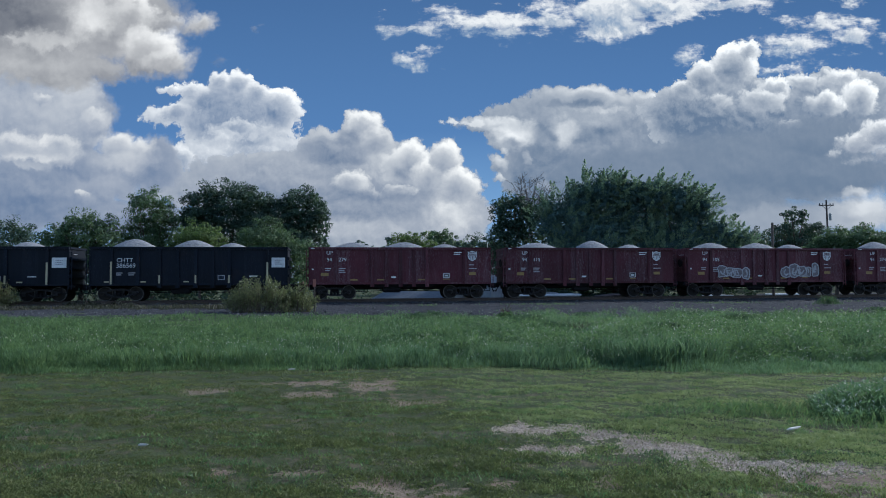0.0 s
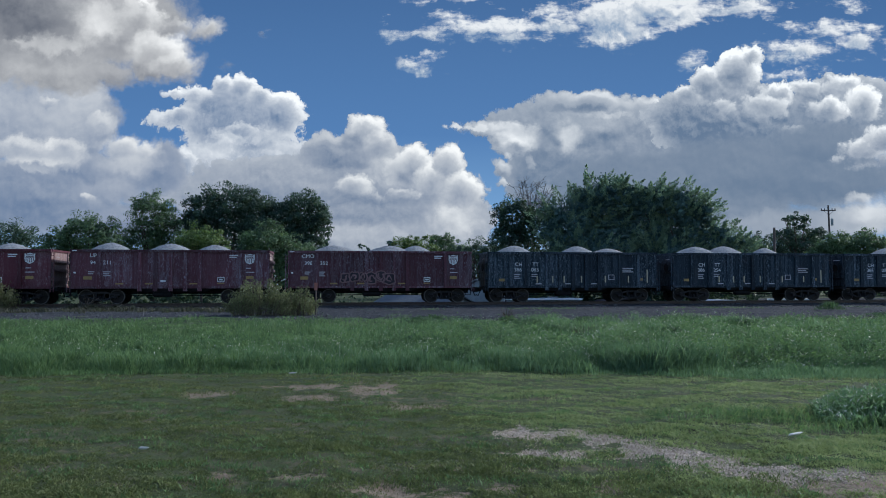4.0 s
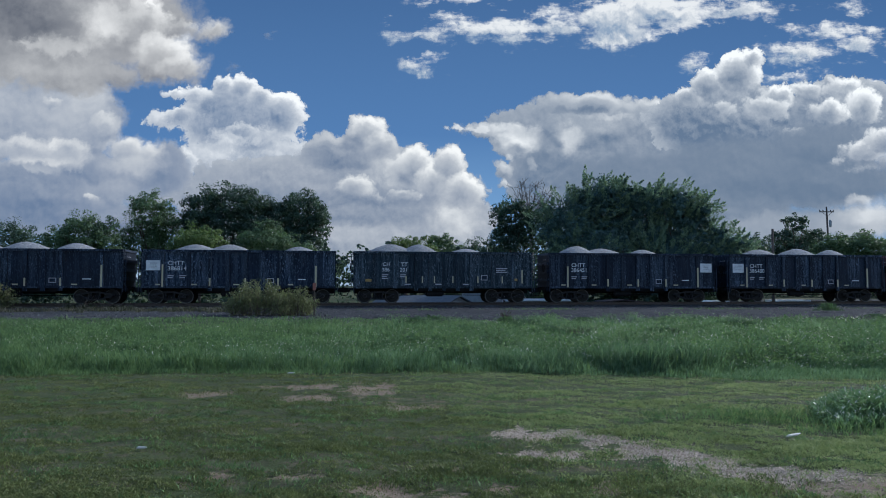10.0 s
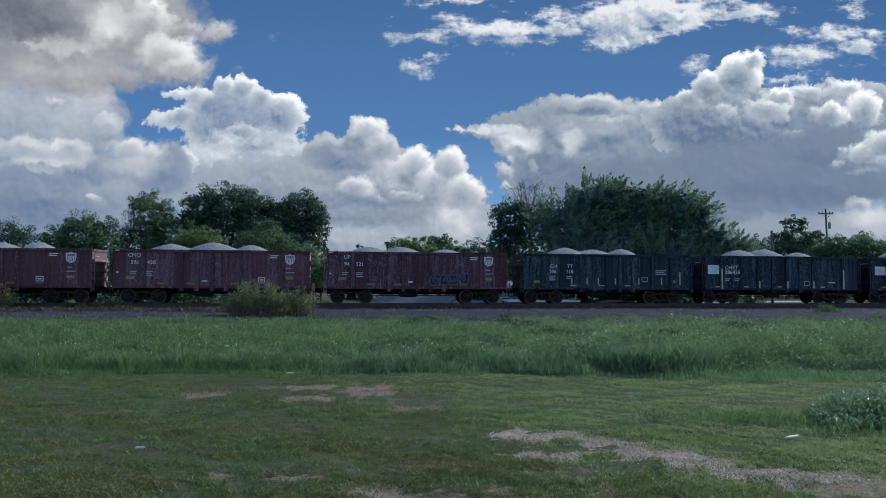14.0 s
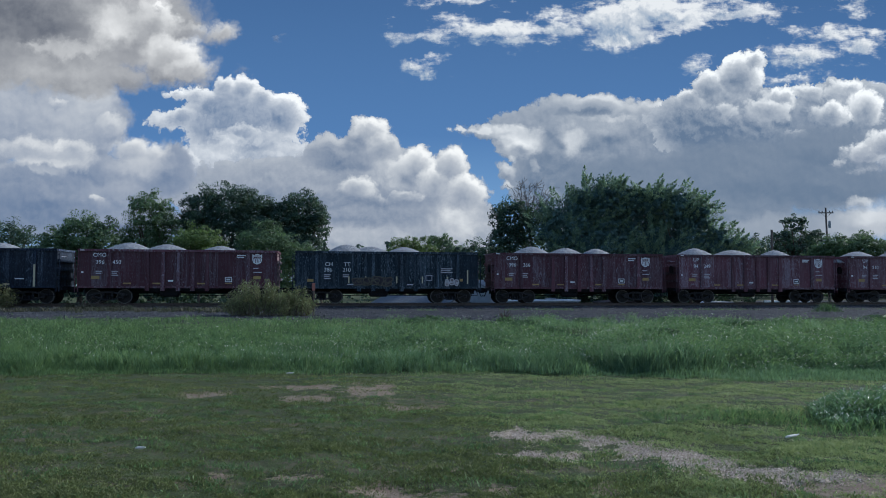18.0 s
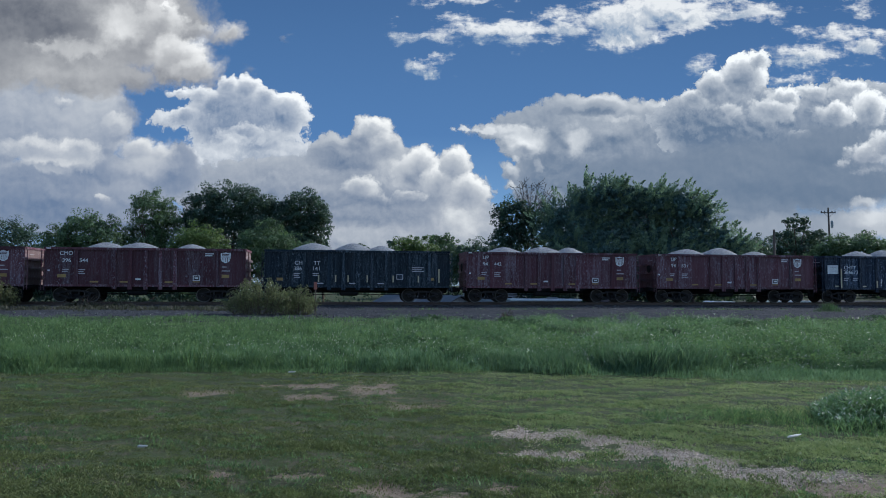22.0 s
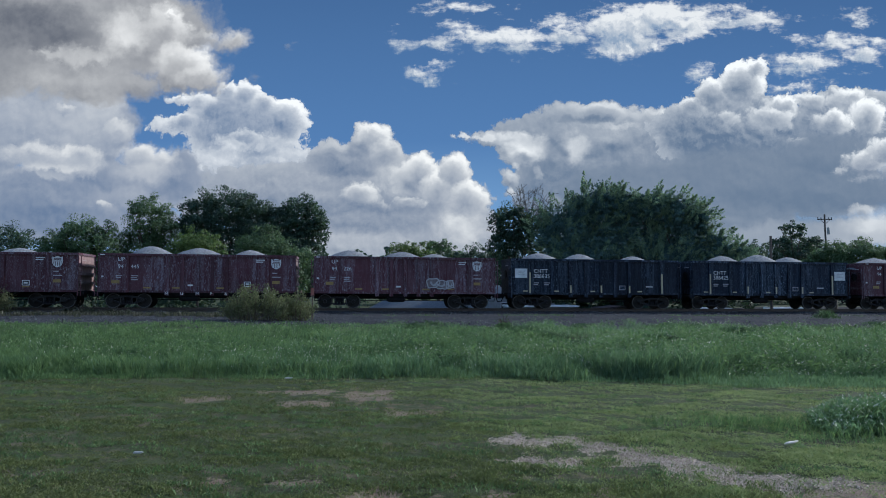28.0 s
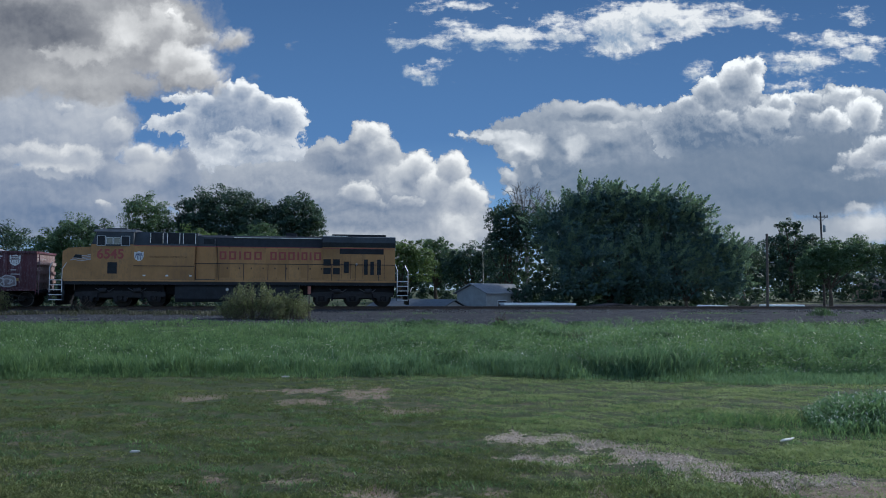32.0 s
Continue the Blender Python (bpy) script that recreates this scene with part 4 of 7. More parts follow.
blades("clump_skirt_grass", "ragged low weeds round the tall grass clump", x, y, (.05 + .17 * rs.rand(len(x)) ** 1.6) * (1.1 - .7 * d), .006 + .009 * rs.rand(len(x)), .75, BLADE_TALL, 19)
n = 2200
x, y = 1.9 + 2.6 * rs.rand(n), 7.9 + 1.1 * rs.rand(n)
d = np.minimum(np.sqrt(((x - 3.3) / .75) ** 2 + ((y - 8.5) / .3) ** 2), np.sqrt(((x - 2.7) / .35) ** 2 + ((y - 8.9) / .25) ** 2)) + .25 * wobble(x * 6, y * 6, 83)
keep = d < 1
x, y, d = x[keep], y[keep], d[keep]
blades("weed_patch", "ragged low weeds in the lawn", x, y, (.04 + .12 * rs.rand(len(x)) ** 2) * (1.1 - .5 * d), .006 + .008 * rs.rand(len(x)), .7, BLADE_TALL, 8)
n = 9000
s, w = rs.uniform(-34, -12, n), rs.uniform(-6.5, -3.2, n)
keep = (wobble(s * .7, w, 91) > -.1)
s, w = s[keep], w[keep]
x, y = SIDE.x + ALONG.x * s + ACROSS.x * w, SIDE.y + ALONG.y * s + ACROSS.y * w
blades("dry_verge_grass", "dry brownish weeds along the ballast", x, y, .12 + .25 * rs.rand(len(x)), .02 + .03 * rs.rand(len(x)), .6, DRYGRASS, 9)
n = 5000
s, w = rs.uniform(-10, 36, n), -4.2 + .5 * rs.randn(n) - .5
keep = (wobble(s * .8, w * .5, 93) > .15)
s, w = s[keep], w[keep]
x, y = SIDE.x + ALONG.x * s + ACROSS.x * w, SIDE.y + ALONG.y * s + ACROSS.y * w
blades("verge_tufts", "scattered green tufts along the gravel road", x, y, .06 + .16 * rs.rand(len(x)), .010 + .012 * rs.rand(len(x)), .6, BLADE_TALL, 10)


# ---- trees and bushes ----
def leaf_cloud(r, centre, radii, count, size, outward=.0, inner=1.8):
    """Leaves on rounded clumps spread over an egg-shaped crown; each leaf lies along the skin of its clump."""
    clumps = max(18, count // 95)
    d = r.randn(clumps, 3)
    d /= np.linalg.norm(d, axis=1)[:, None]
    d[:, 2] = np.where(d[:, 2] < -.45, -d[:, 2] * .6, d[:, 2])
    rad = r.uniform(.35, 1.0, clumps) ** .4
    cc = d * rad[:, None] * np.array(radii) * (1 + .05 * r.randn(clumps, 1)) * .9
    pick = r.randint(0, clumps, count)
    spread = np.array(radii).mean() * r.uniform(.13, .27, clumps)[pick]
    off = r.randn(count, 3) + np.array([0, 0, .35])
    off /= np.linalg.norm(off, axis=1)[:, None]
    pos = cc[pick] + off * (spread * r.uniform(.25, 1.0, count) ** .5)[:, None] * np.array([1, 1, .72])
    out = pos / np.linalg.norm(pos, axis=1)[:, None]
    n = off * .9 + out * .5 + r.randn(count, 3) * .45
    a = np.cross(n, r.randn(count, 3)) + (out + np.array([.2, 0, .6])) * outward
    a /= np.linalg.norm(a, axis=1)[:, None]
    b = np.cross(n, a)
    b /= np.linalg.norm(b, axis=1)[:, None]
    ls = size * r.uniform(.55, 1.35, count)[:, None]
    lw = ls * (.34 - .12 * outward)
    core = count // 5                       # larger leaves deep inside close the crown
    pos[:core] = r.uniform(-1, 1, (core, 3)) * np.array(radii) * np.array([.62, .62, .6])
    ls[:core] *= inner
    lw[:core] *= inner
    p = pos + np.array(centre)
    return np.stack([p - a * ls * .5, p + b * lw, p + a * ls * .5, p - b * lw], 1).reshape(-1, 3), cc + np.array(centre)


def boughs(r, centre, radii, count, size, leaves=90):
    """Feathery boughs rising out of a crown: leaves round a spine, thick at the foot, pointed at the tip."""
    d = r.randn(count, 3)
    d /= np.linalg.norm(d, axis=1)[:, None]
    d[:, 1] = -np.abs(d[:, 1]) * .8
    d[:, 2] = d[:, 2] * .75 + .2
    foot = d * np.array(radii) * r.uniform(.62, .92, (count, 1)) + np.array(centre)
    way = d * np.array([.95, .5, .45]) + np.array([.3, -.1, .5]) + r.randn(count, 3) * .2
    way /= np.linalg.norm(way, axis=1)[:, None]
    length = np.repeat(r.uniform(.75, 1.7, count), leaves)[:, None]
    q = r.rand(count * leaves, 1) ** .8
    side = np.clip(r.randn(count * leaves, 3), -1.6, 1.6) * (.36 * (1 - q) + .05) * length * .42
    wv = np.repeat(way, leaves, 0)
    p = np.repeat(foot, leaves, 0) + wv * q * length + side
    a = wv + r.randn(count * leaves, 3) * .5
    a /= np.linalg.norm(a, axis=1)[:, None]
    b = np.cross(a, np.repeat(d, leaves, 0) + side * 1.5 / length + r.randn(count * leaves, 3) * .4)
    b /= np.linalg.norm(b, axis=1)[:, None]
    ls = size * r.uniform(.6, 1.3, count * leaves)[:, None]
    return np.stack([p - a * ls * .5, p + b * ls * .22, p + a * ls * .5, p - b * ls * .22], 1).reshape(-1, 3)


def tree(label, x, y, base, crowns, leaf, count, size, trunk=.28, seed=1, outward=0.0, name="tree", limbs=12):
    """crowns: eggs (dx, dy, z, rx, ry, rz) about the foot."""
    r = np.random.RandomState(seed)
    top = thing(name, label, name, pose(x, y, base))
    count, size = int(count * (2.3 if name == "tree" else 1)), size * (.5 if name == "tree" else 1)
    total = sum(c[3] * c[4] + c[3] * c[5] for c in crowns)
    vols, plumes, ends = [], [], []
    for c in crowns:
        k = int(count * (c[3] * c[4] + c[3] * c[5]) / total)
        vtx, cl = leaf_cloud(r, (c[0], c[1], c[2] - base), tuple(q * (.93 if outward > .5 else 1) for q in c[3:6]), k, size, outward)
        vols.append(vtx)
        if outward > .5:
            plumes.append(boughs(r, (c[0], c[1], c[2] - base), (c[3], c[4], c[5]), int(k / 130), size * .9))
        ends += [(cl[i], c) for i in r.choice(len(cl), min(limbs, len(cl)), False)]
    # Under the boughs the crown takes the shade-toned copy of their leaf colour.
    part("crown", big_mesh("crown", np.concatenate(vols), 4, LEAF_SHADED if plumes else leaf), leaf, top)
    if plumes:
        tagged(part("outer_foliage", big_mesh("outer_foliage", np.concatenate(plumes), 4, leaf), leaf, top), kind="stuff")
    low = min(c[2] - c[5] for c in crowns) - base
    fork = Vector((r.uniform(-.2, .2), r.uniform(-.2, .2), max(.8, low + .6) if name == "tree" else .2))
    part("trunk", Mesh().tube([(0, 0, -.15), (0, 0, .2), fork * .55 + Vector((.08, 0, 0)), fork], [trunk * 1.35, trunk * 1.05, trunk * .85, trunk * .72], 9), BARK, top, smooth=True)
    for j in r.choice(len(ends), min(14, len(ends)), False):
        e = Vector(ends[j][0])
        mid = fork.lerp(e, .5) + Vector((r.uniform(-.3, .3), r.uniform(-.3, .3), r.uniform(.1, .7)))
        q = trunk * r.uniform(.22, .42)
        part("limb", Mesh().tube([fork, mid, e], [q, q * .6, q * .2], 5), BARK, top)
    return top


tree("dark leafy tree at the end of a row", -46.5, 75, -.9, [(0, 0, 5.6, 4.6, 3.5, 3.4), (-3, 0, 4, 3.5, 3, 3)], LEAF_DARK, 5200, .36, seed=1)
tree("low spreading green tree behind the track", -35.8, 70, -1.2, [(0, 0, 6.0, 2.9, 2.6, 3.3), (-2.4, .5, 4.9, 2.4, 2.4, 2.9), (2.4, 0, 5.2, 2.4, 2.4, 3.6)], LEAF_MID, 7000, .34, seed=2)
tree("airy light-green tree behind the track", -30.1, 73, -1.2, [(0, 0, 8.6, 2.9, 2.6, 3.2), (-.8, 0, 5.2, 3.0, 2.6, 3.4), (1.4, 0, 6.6, 2.2, 2.2, 3.4)], LEAF_MID, 7600, .32, seed=3)
tree("large dark round-topped tree behind the track", -23.2, 76, -1.2, [(-2.6, 0, 9.4, 2.7, 3.0, 3.2), (.3, 0, 9.8, 3.2, 3.2, 3.3), (2.8, 0, 9.2, 2.6, 3.0, 2.9), (-3.4, 0, 7.6, 2.0, 3, 2.4), (1, 0, 6.0, 5.0, 3.4, 3.8)], LEAF_DARK, 15000, .36, trunk=.4, seed=4)
tree("dark dense tree with a flat rounded crown", -15.5, 77, -1.2, [(.3, 0, 9.3, 3.0, 3.2, 2.9), (-2.4, 0, 8.6, 2.4, 2.6, 3.2), (-.5, 0, 5.8, 3.4, 3.2, 3.4), (1.6, 0, 7.8, 2.1, 2.4, 2.6)], LEAF_DARK, 11000, .36, trunk=.35, seed=5)
tree("yellow-green young tree close behind the track", -21.0, 61, -1.4, [(0, 0, 4.9, 2.6, 2.0, 2.5), (-1.5, 0, 4.0, 1.8, 1.6, 2.6), (1.4, 0, 3.6, 1.9, 1.6, 2.4)], LEAF_LIGHT, 4800, .3, trunk=.14, seed=6)
tree("green bushy tree close behind the track", -16.2, 64, -1.4, [(0, 0, 4.6, 3.4, 2.2, 3.0), (2.6, 0, 3.4, 2.6, 2.2, 3.0)], LEAF_MID, 6800, .32, trunk=.2, seed=7)
tree("low green tree by the roofs", -11.4, 66, -1.4, [(0, 0, 2.4, 1.9, 1.8, 2.2)], LEAF_MID, 2600, .3, trunk=.15, seed=8)
tree("small light-green tree by the white house", -4.6, 88, -1.3, [(0, 0, 5.4, 3.0, 2.4, 2.9), (-2.6, 0, 3.4, 2.2, 2, 2.6), (2.4, 0, 4.6, 2.4, 2.2, 3.4)], LEAF_LIGHT, 6000, .36, seed=9)
tree("thin-crowned tree by the white house", -.3, 93, -1.1, [(0, 0, 6.6, 2.6, 2.2, 2.2), (1.8, 0, 4.6, 2.6, 2.2, 3.4)], LEAF_MID, 3600, .36, seed=10)
tree("dark bushy tree beside the white house", 4.2, 86, -1.3, [(0, 0, 4.4, 3.0, 2.2, 3.2), (2.6, 0, 4.2, 2.4, 2.2, 3.6), (-2.4, 0, 3.6, 2.0, 2.0, 3.2)], LEAF_DARK, 6000, .36, seed=11)
tree("dark tree joined to a broad leafy crown", 7.0, 70, -1.4, [(-.2, 0, 8.3, 2.1, 2.2, 2.6), (-.6, 0, 5.0, 2.3, 2.4, 4.4), (2.4, 0, 7.0, 2.4, 2.2, 3.6)], LEAF_DARK, 6500, .36, seed=12)
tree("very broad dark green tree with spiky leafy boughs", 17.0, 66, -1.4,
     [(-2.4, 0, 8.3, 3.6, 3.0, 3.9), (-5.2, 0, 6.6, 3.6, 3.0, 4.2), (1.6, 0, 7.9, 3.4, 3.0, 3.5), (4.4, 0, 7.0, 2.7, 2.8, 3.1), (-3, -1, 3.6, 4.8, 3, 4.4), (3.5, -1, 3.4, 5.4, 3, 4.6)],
     LEAF_SUNLIT, 28000, .46, trunk=.5, seed=13, outward=.55)
tree("green outer boughs of a broad tree", 22.6, 64.5, -1.4, [(-1.2, 0, 8.5, 2.2, 1.8, 2.1), (.5, 0, 7.6, 1.5, 1.6, 2.1), (1.8, 0, 5.2, 2.0, 1.8, 2.6), (2.7, 0, 3.2, 2.0, 1.6, 2.6), (-3.6, 0, 9.2, 2.4, 1.6, 1.9), (-6.6, 0, 9.6, 2.6, 1.6, 1.7), (3.9, 0, 2.4, 2.2, 1.4, 2.4), (3.2, 0, 5.0, 1.5, 1.4, 2.0), (-.9, 0, 9.0, 1.6, 1.4, 1.7), (.8, 0, 8.0, 1.4, 1.4, 1.8), (4.0, 0, 4.2, 1.5, 1.4, 2.4)], LEAF_SUNLIT, 13000, .46, trunk=.2, seed=14, outward=.6)
tree("dark tree on the lawn behind the track", 44.4, 103, -.6, [(0, 0, 6.6, 3.8, 3, 3.0), (-2, 0, 4.2, 4, 3, 3.4)], LEAF_DARK, 4600, .42, seed=15)
tree("tall thin-crowned oak against the sky", 56.0, 112, -.4, [(0, 0, 11.4, 2.4, 2.0, 2.0), (-2.4, 0, 9.2, 2.0, 2.0, 1.8), (2.4, 0, 9.4, 2.2, 2.0, 1.9), (.4, 0, 7.0, 3.4, 2.6, 2.2)], LEAF_DARK, 3600, .44, trunk=.4, seed=16, limbs=20)
tree("hazy green tree before the utility pole", 54.4, 98, -.6, [(0, 0, 6.0, 3.2, 2.8, 3.2), (3.6, 0, 6.4, 3.2, 3, 3.2), (-2.6, 0, 4.4, 2.4, 2.4, 3.2)], LEAF_MID, 9000, .42, seed=17)
tree("green tree beside a brick house", 63.5, 97, -.6, [(0, 0, 6.2, 3.8, 3, 3.4), (3.8, 0, 5.2, 3.4, 3, 3.2)], LEAF_MID, 7000, .42, seed=18)
tree("dark tree at the back of the lawn", 62.0, 122, -.2, [(0, 0, 7.4, 5.5, 3.6, 4.4), (-7, 0, 6.4, 4.6, 3, 4.2)], LEAF_DARK, 6000, .5, seed=19)
tree("dark tree at the back of the yard", 49.5, 124, -.2, [(0, 0, 6.4, 5.2, 3.6, 4.2)], LEAF_DARK, 3600, .5, seed=20)
tree("dark tree at the back of the yard", 36.5, 112, -.4, [(0, 0, 5.4, 4.4, 3.4, 4.2)], LEAF_DARK, 3400, .46, seed=21)

# bare dead tree behind the broad one
bare_tree = thing("dead_tree", "bare grey leafless tree above the green crowns", "tree", pose(10.2, 82, -1.3))
part("trunk", Mesh().tube([(0, 0, -.1), (.1, 0, 6), (-.1, 0, 11.2)], [.34, .25, .16], 8), DEADWOOD, bare_tree)
rr = np.random.RandomState(22)
for k in range(22):
    ms = Mesh()
    a = -1.2 + 2.4 * (k + rr.rand()) / 22
    p0 = Vector((-.1, 0, rr.uniform(10.2, 11.1)))
    ln = rr.uniform(3.0, 5.2) * (1 - .25 * abs(a))
    d = Vector((math.sin(a), rr.uniform(-.35, .35), math.cos(a)))
    bend = Vector((rr.uniform(-.25, .25), 0, rr.uniform(.1, .4)))
    p1, p2 = p0 + d * ln * .5 - bend * .5, p0 + d * ln + bend
    ms.tube([p0, p1, p2], [.085, .06, .028], 4)
    for q in range(9):
        s0 = p1.lerp(p2, rr.uniform(-.2, .95))
        s1 = s0 + Vector((rr.uniform(-.8, .8), rr.uniform(-.3, .3), rr.uniform(.1, .8)))
        ms.tube([s0, s1], [.034, .018], 3)
        ms.tube([s0.lerp(s1, .5), s1 + Vector((rr.uniform(-.5, .5), 0, rr.uniform(-.1, .4)))], [.022, .015], 3)
    part("branch", ms, DEADWOOD, bare_tree)

# dark leaf rows added to close and darken the view below the crowns
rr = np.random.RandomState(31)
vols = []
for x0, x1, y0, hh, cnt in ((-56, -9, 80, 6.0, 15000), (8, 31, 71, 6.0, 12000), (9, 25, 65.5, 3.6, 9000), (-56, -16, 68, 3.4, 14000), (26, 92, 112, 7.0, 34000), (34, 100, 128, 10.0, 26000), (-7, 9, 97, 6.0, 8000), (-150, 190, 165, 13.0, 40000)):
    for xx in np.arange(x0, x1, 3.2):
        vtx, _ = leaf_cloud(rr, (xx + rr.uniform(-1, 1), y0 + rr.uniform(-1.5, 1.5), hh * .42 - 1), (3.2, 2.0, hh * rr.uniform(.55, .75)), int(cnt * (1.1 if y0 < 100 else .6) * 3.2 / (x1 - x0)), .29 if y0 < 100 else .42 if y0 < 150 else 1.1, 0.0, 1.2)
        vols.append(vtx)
tagged(new("undergrowth", big_mesh("undergrowth", np.concatenate(vols), 4, LEAF_DARK)), "dark leaf rows added beneath the trees", "undergrowth", kind="stuff")
vols = []
for s0 in np.arange(-60, 34, 1.2):              # low scrub along the far foot of the bank, added and darkened for shade
    p = on_track(s0, 8.8 + rr.uniform(-1, 1))
    if s0 < -8 or rr.rand() < .45:
        vols.append(leaf_cloud(rr, (p.x, p.y, -.8 if s0 < -8 else -.95), (1.5, 1.2, 1.6 if s0 < -8 else .9), 360, .3, 0.0, 1.2)[0])
tagged(new("bank_scrub", big_mesh("bank_scrub", np.concatenate(vols), 4, LEAF_SHADE_SCRUB)), "low added scrub coloured dark for the shade behind the train", "scrub", kind="stuff")


def bush(label, x, y, crowns, leaf, count, size, seed):
    return tree(label, x, y, .08, crowns, leaf, count, size, .045, seed, .35, "bush", 10)


def weedy_bush(label, x, y, half, tall, stems, leaf, seed, leaves=95, size=.05, flowers=60):
    """A loose bush of thin upright stems that fan out from the ground, leafy in their upper part."""
    r = np.random.RandomState(seed)
    top = thing("bush", label, "bush", pose(x, y, .08))
    sx = r.uniform(-1, 1, stems)
    hgt = tall * (1 - .55 * np.abs(sx) ** 2.2) * r.uniform(.55, 1.08, stems)
    foot = np.stack([sx * half * .72, r.uniform(-.4, .4, stems) * half, np.zeros(stems)], -1)
    tip = foot + np.stack([sx * half * .28 + r.randn(stems) * .14, r.randn(stems) * .16, hgt], -1)
    wood = Mesh()
    for p, q in zip(foot, tip):
        bend = (p + q) / 2 + np.array([r.uniform(-.08, .08), r.uniform(-.08, .08), 0])
        wood.tube([p - np.array([0, 0, .1]), bend, q], [.014, .010, .004], 4)
    tagged(part("stem", wood, BARK, top), kind="stuff")
    n = stems * leaves
    q = r.rand(n, 1) ** .75 * .9 + .12
    twig = r.randn(n, 3) * (.17 - .10 * q) * np.array([1.1, 1.1, .9])
    p = np.repeat(foot, leaves, 0) * (1 - q) + np.repeat(tip, leaves, 0) * q + twig
    nrm = twig * 5 + r.randn(n, 3) * .7
    a = np.cross(nrm, r.randn(n, 3)) + np.array([0, 0, .5])
    a /= np.linalg.norm(a, axis=1)[:, None]
    b = np.cross(nrm, a)
    b /= np.linalg.norm(b, axis=1)[:, None]
    ls = size * r.uniform(.6, 1.4, n)[:, None]
    tagged(part("foliage", big_mesh("foliage", np.stack([p - a * ls, p + b * ls * .36, p + a * ls, p - b * ls * .36], 1).reshape(-1, 3), 4, leaf), leaf, top), kind="stuff")
    p = tip[r.randint(0, stems, flowers)] * r.uniform(.75, 1.02, (flowers, 1)) + r.randn(flowers, 3) * .06
    tagged(part("blossom", big_mesh("blossom", (p[:, None] + r.randn(flowers, 4, 3) * .022).reshape(-1, 3), 4, PALE_FLECK), PALE_FLECK, top), kind="stuff")
    return top


weedy_bush("tall loose olive-green weedy bush with pale flower heads", -9.3, 35.9, 1.7, 1.72, 100, LEAF_BUSH, 41)
weedy_bush("green weedy bush beside the marker post", -7.45, 36.1, .85, 1.45, 60, LEAF_BUSH, 42, flowers=20)
weedy_bush("olive weedy bush at the field's edge", -26.75, 41.2, 1.6, 2.4, 80, LEAF_BUSH, 43, size=.06)
bush("low dry weeds on the ballast edge", -21.5, 42.2, [(0, 0, .25, 1.6, .5, .3), (2.4, 0, .22, 1.3, .5, .25)], DRYGRASS, 1600, .14, 44)
tx, ty = 22.0 + .42 * rs.randn(420), 40.6 + .25 * rs.randn(420)
blades("gravel_tuft", "tall pale wispy weed tuft on the gravel road", tx, ty, (.2 + .5 * rs.rand(420)) * np.exp(-((tx - 22.0) / .7) ** 2), .014 + .014 * rs.rand(420), .5, BLADE_DARK, 45, lift=.08)
bush("dark leafy weed standing in the meadow", 2.6, 29.0, [(0, 0, .16, .4, .3, .26)], BLADE_TALL, 700, .1, 46)

post = thing("marker_post", "thin brown marker post with a reddish top plate", "post", pose(-6.55, 36.2, .06))
part("shaft", Mesh().box(-.03, .03, -.03, .03, -.2, 1.6), POLEWOOD, post)
part("plate", Mesh().box(-.08, .08, -.045, -.032, 1.3, 1.68), plain("faded_red_plate", (.22, .09, .07), .6), post, "faded reddish plate")

# ---- poles ----
pole = thing("utility_pole", "wooden utility pole with a crossarm and transformer", "utility pole", pose(54.9, 100.6, -.6))
part("shaft", Mesh().tube([(0, 0, -.2), (-.1, 0, 6.5), (-.25, 0, 13.5)], [.17, .15, .11], 9), POLEWOOD, pole)
part("crossarm", Mesh().box(-1.3, .8, -.06, .06, 12.7, 12.84), POLEWOOD, pole)
for xx in (-1.2, -.75, .3, .72):
    part("insulator", Mesh().tube([(xx, 0, 12.84), (xx, 0, 12.96), (xx, 0, 13.08)], [.04, .08, .04], 6), LOCOGREY, pole)
part("transformer", Mesh().tube([(.15, -.2, 10.6), (.15, -.2, 10.68), (.15, -.2, 11.5), (.15, -.2, 11.62)], [.14, .18, .18, .08], 10), SIDING, pole, "grey drum transformer")
part("cross_brace", Mesh().tube([(-.9, -.08, 12.7), (-.22, -.1, 12.1), (.45, -.08, 12.7)], .03, 5), POLEWOOD, pole)
pole2 = thing("lamp_pole", "grey wooden pole with a small yard lamp", "pole", pose(27.05, 58.2, -1.3))
part("shaft", Mesh().tube([(0, 0, -.2), (.05, 0, 3.5), (.08, 0, 7.6)], [.12, .11, .095], 9), POLEWOOD, pole2)
part("lamp_arm", Mesh().tube([(.06, -.1, 5.2), (.32, -.14, 5.26)], .025, 5), LOCOGREY, pole2)
part("lamp_head", Mesh().box(.24, .5, -.26, -.06, 5.2, 5.29), SIDING, pole2)
mast = thing("antenna_mast", "thin pale metal mast behind the white house", "mast", pose(4.9, 76, -1.4))
part("shaft", Mesh().tube([(0, 0, -.1), (-.12, 0, 7.9)], [.035, .02], 6), SHINY, mast)
part("cap", Mesh().box(-.2, .3, -.03, .03, 7.7, 7.78), SHINY, mast)


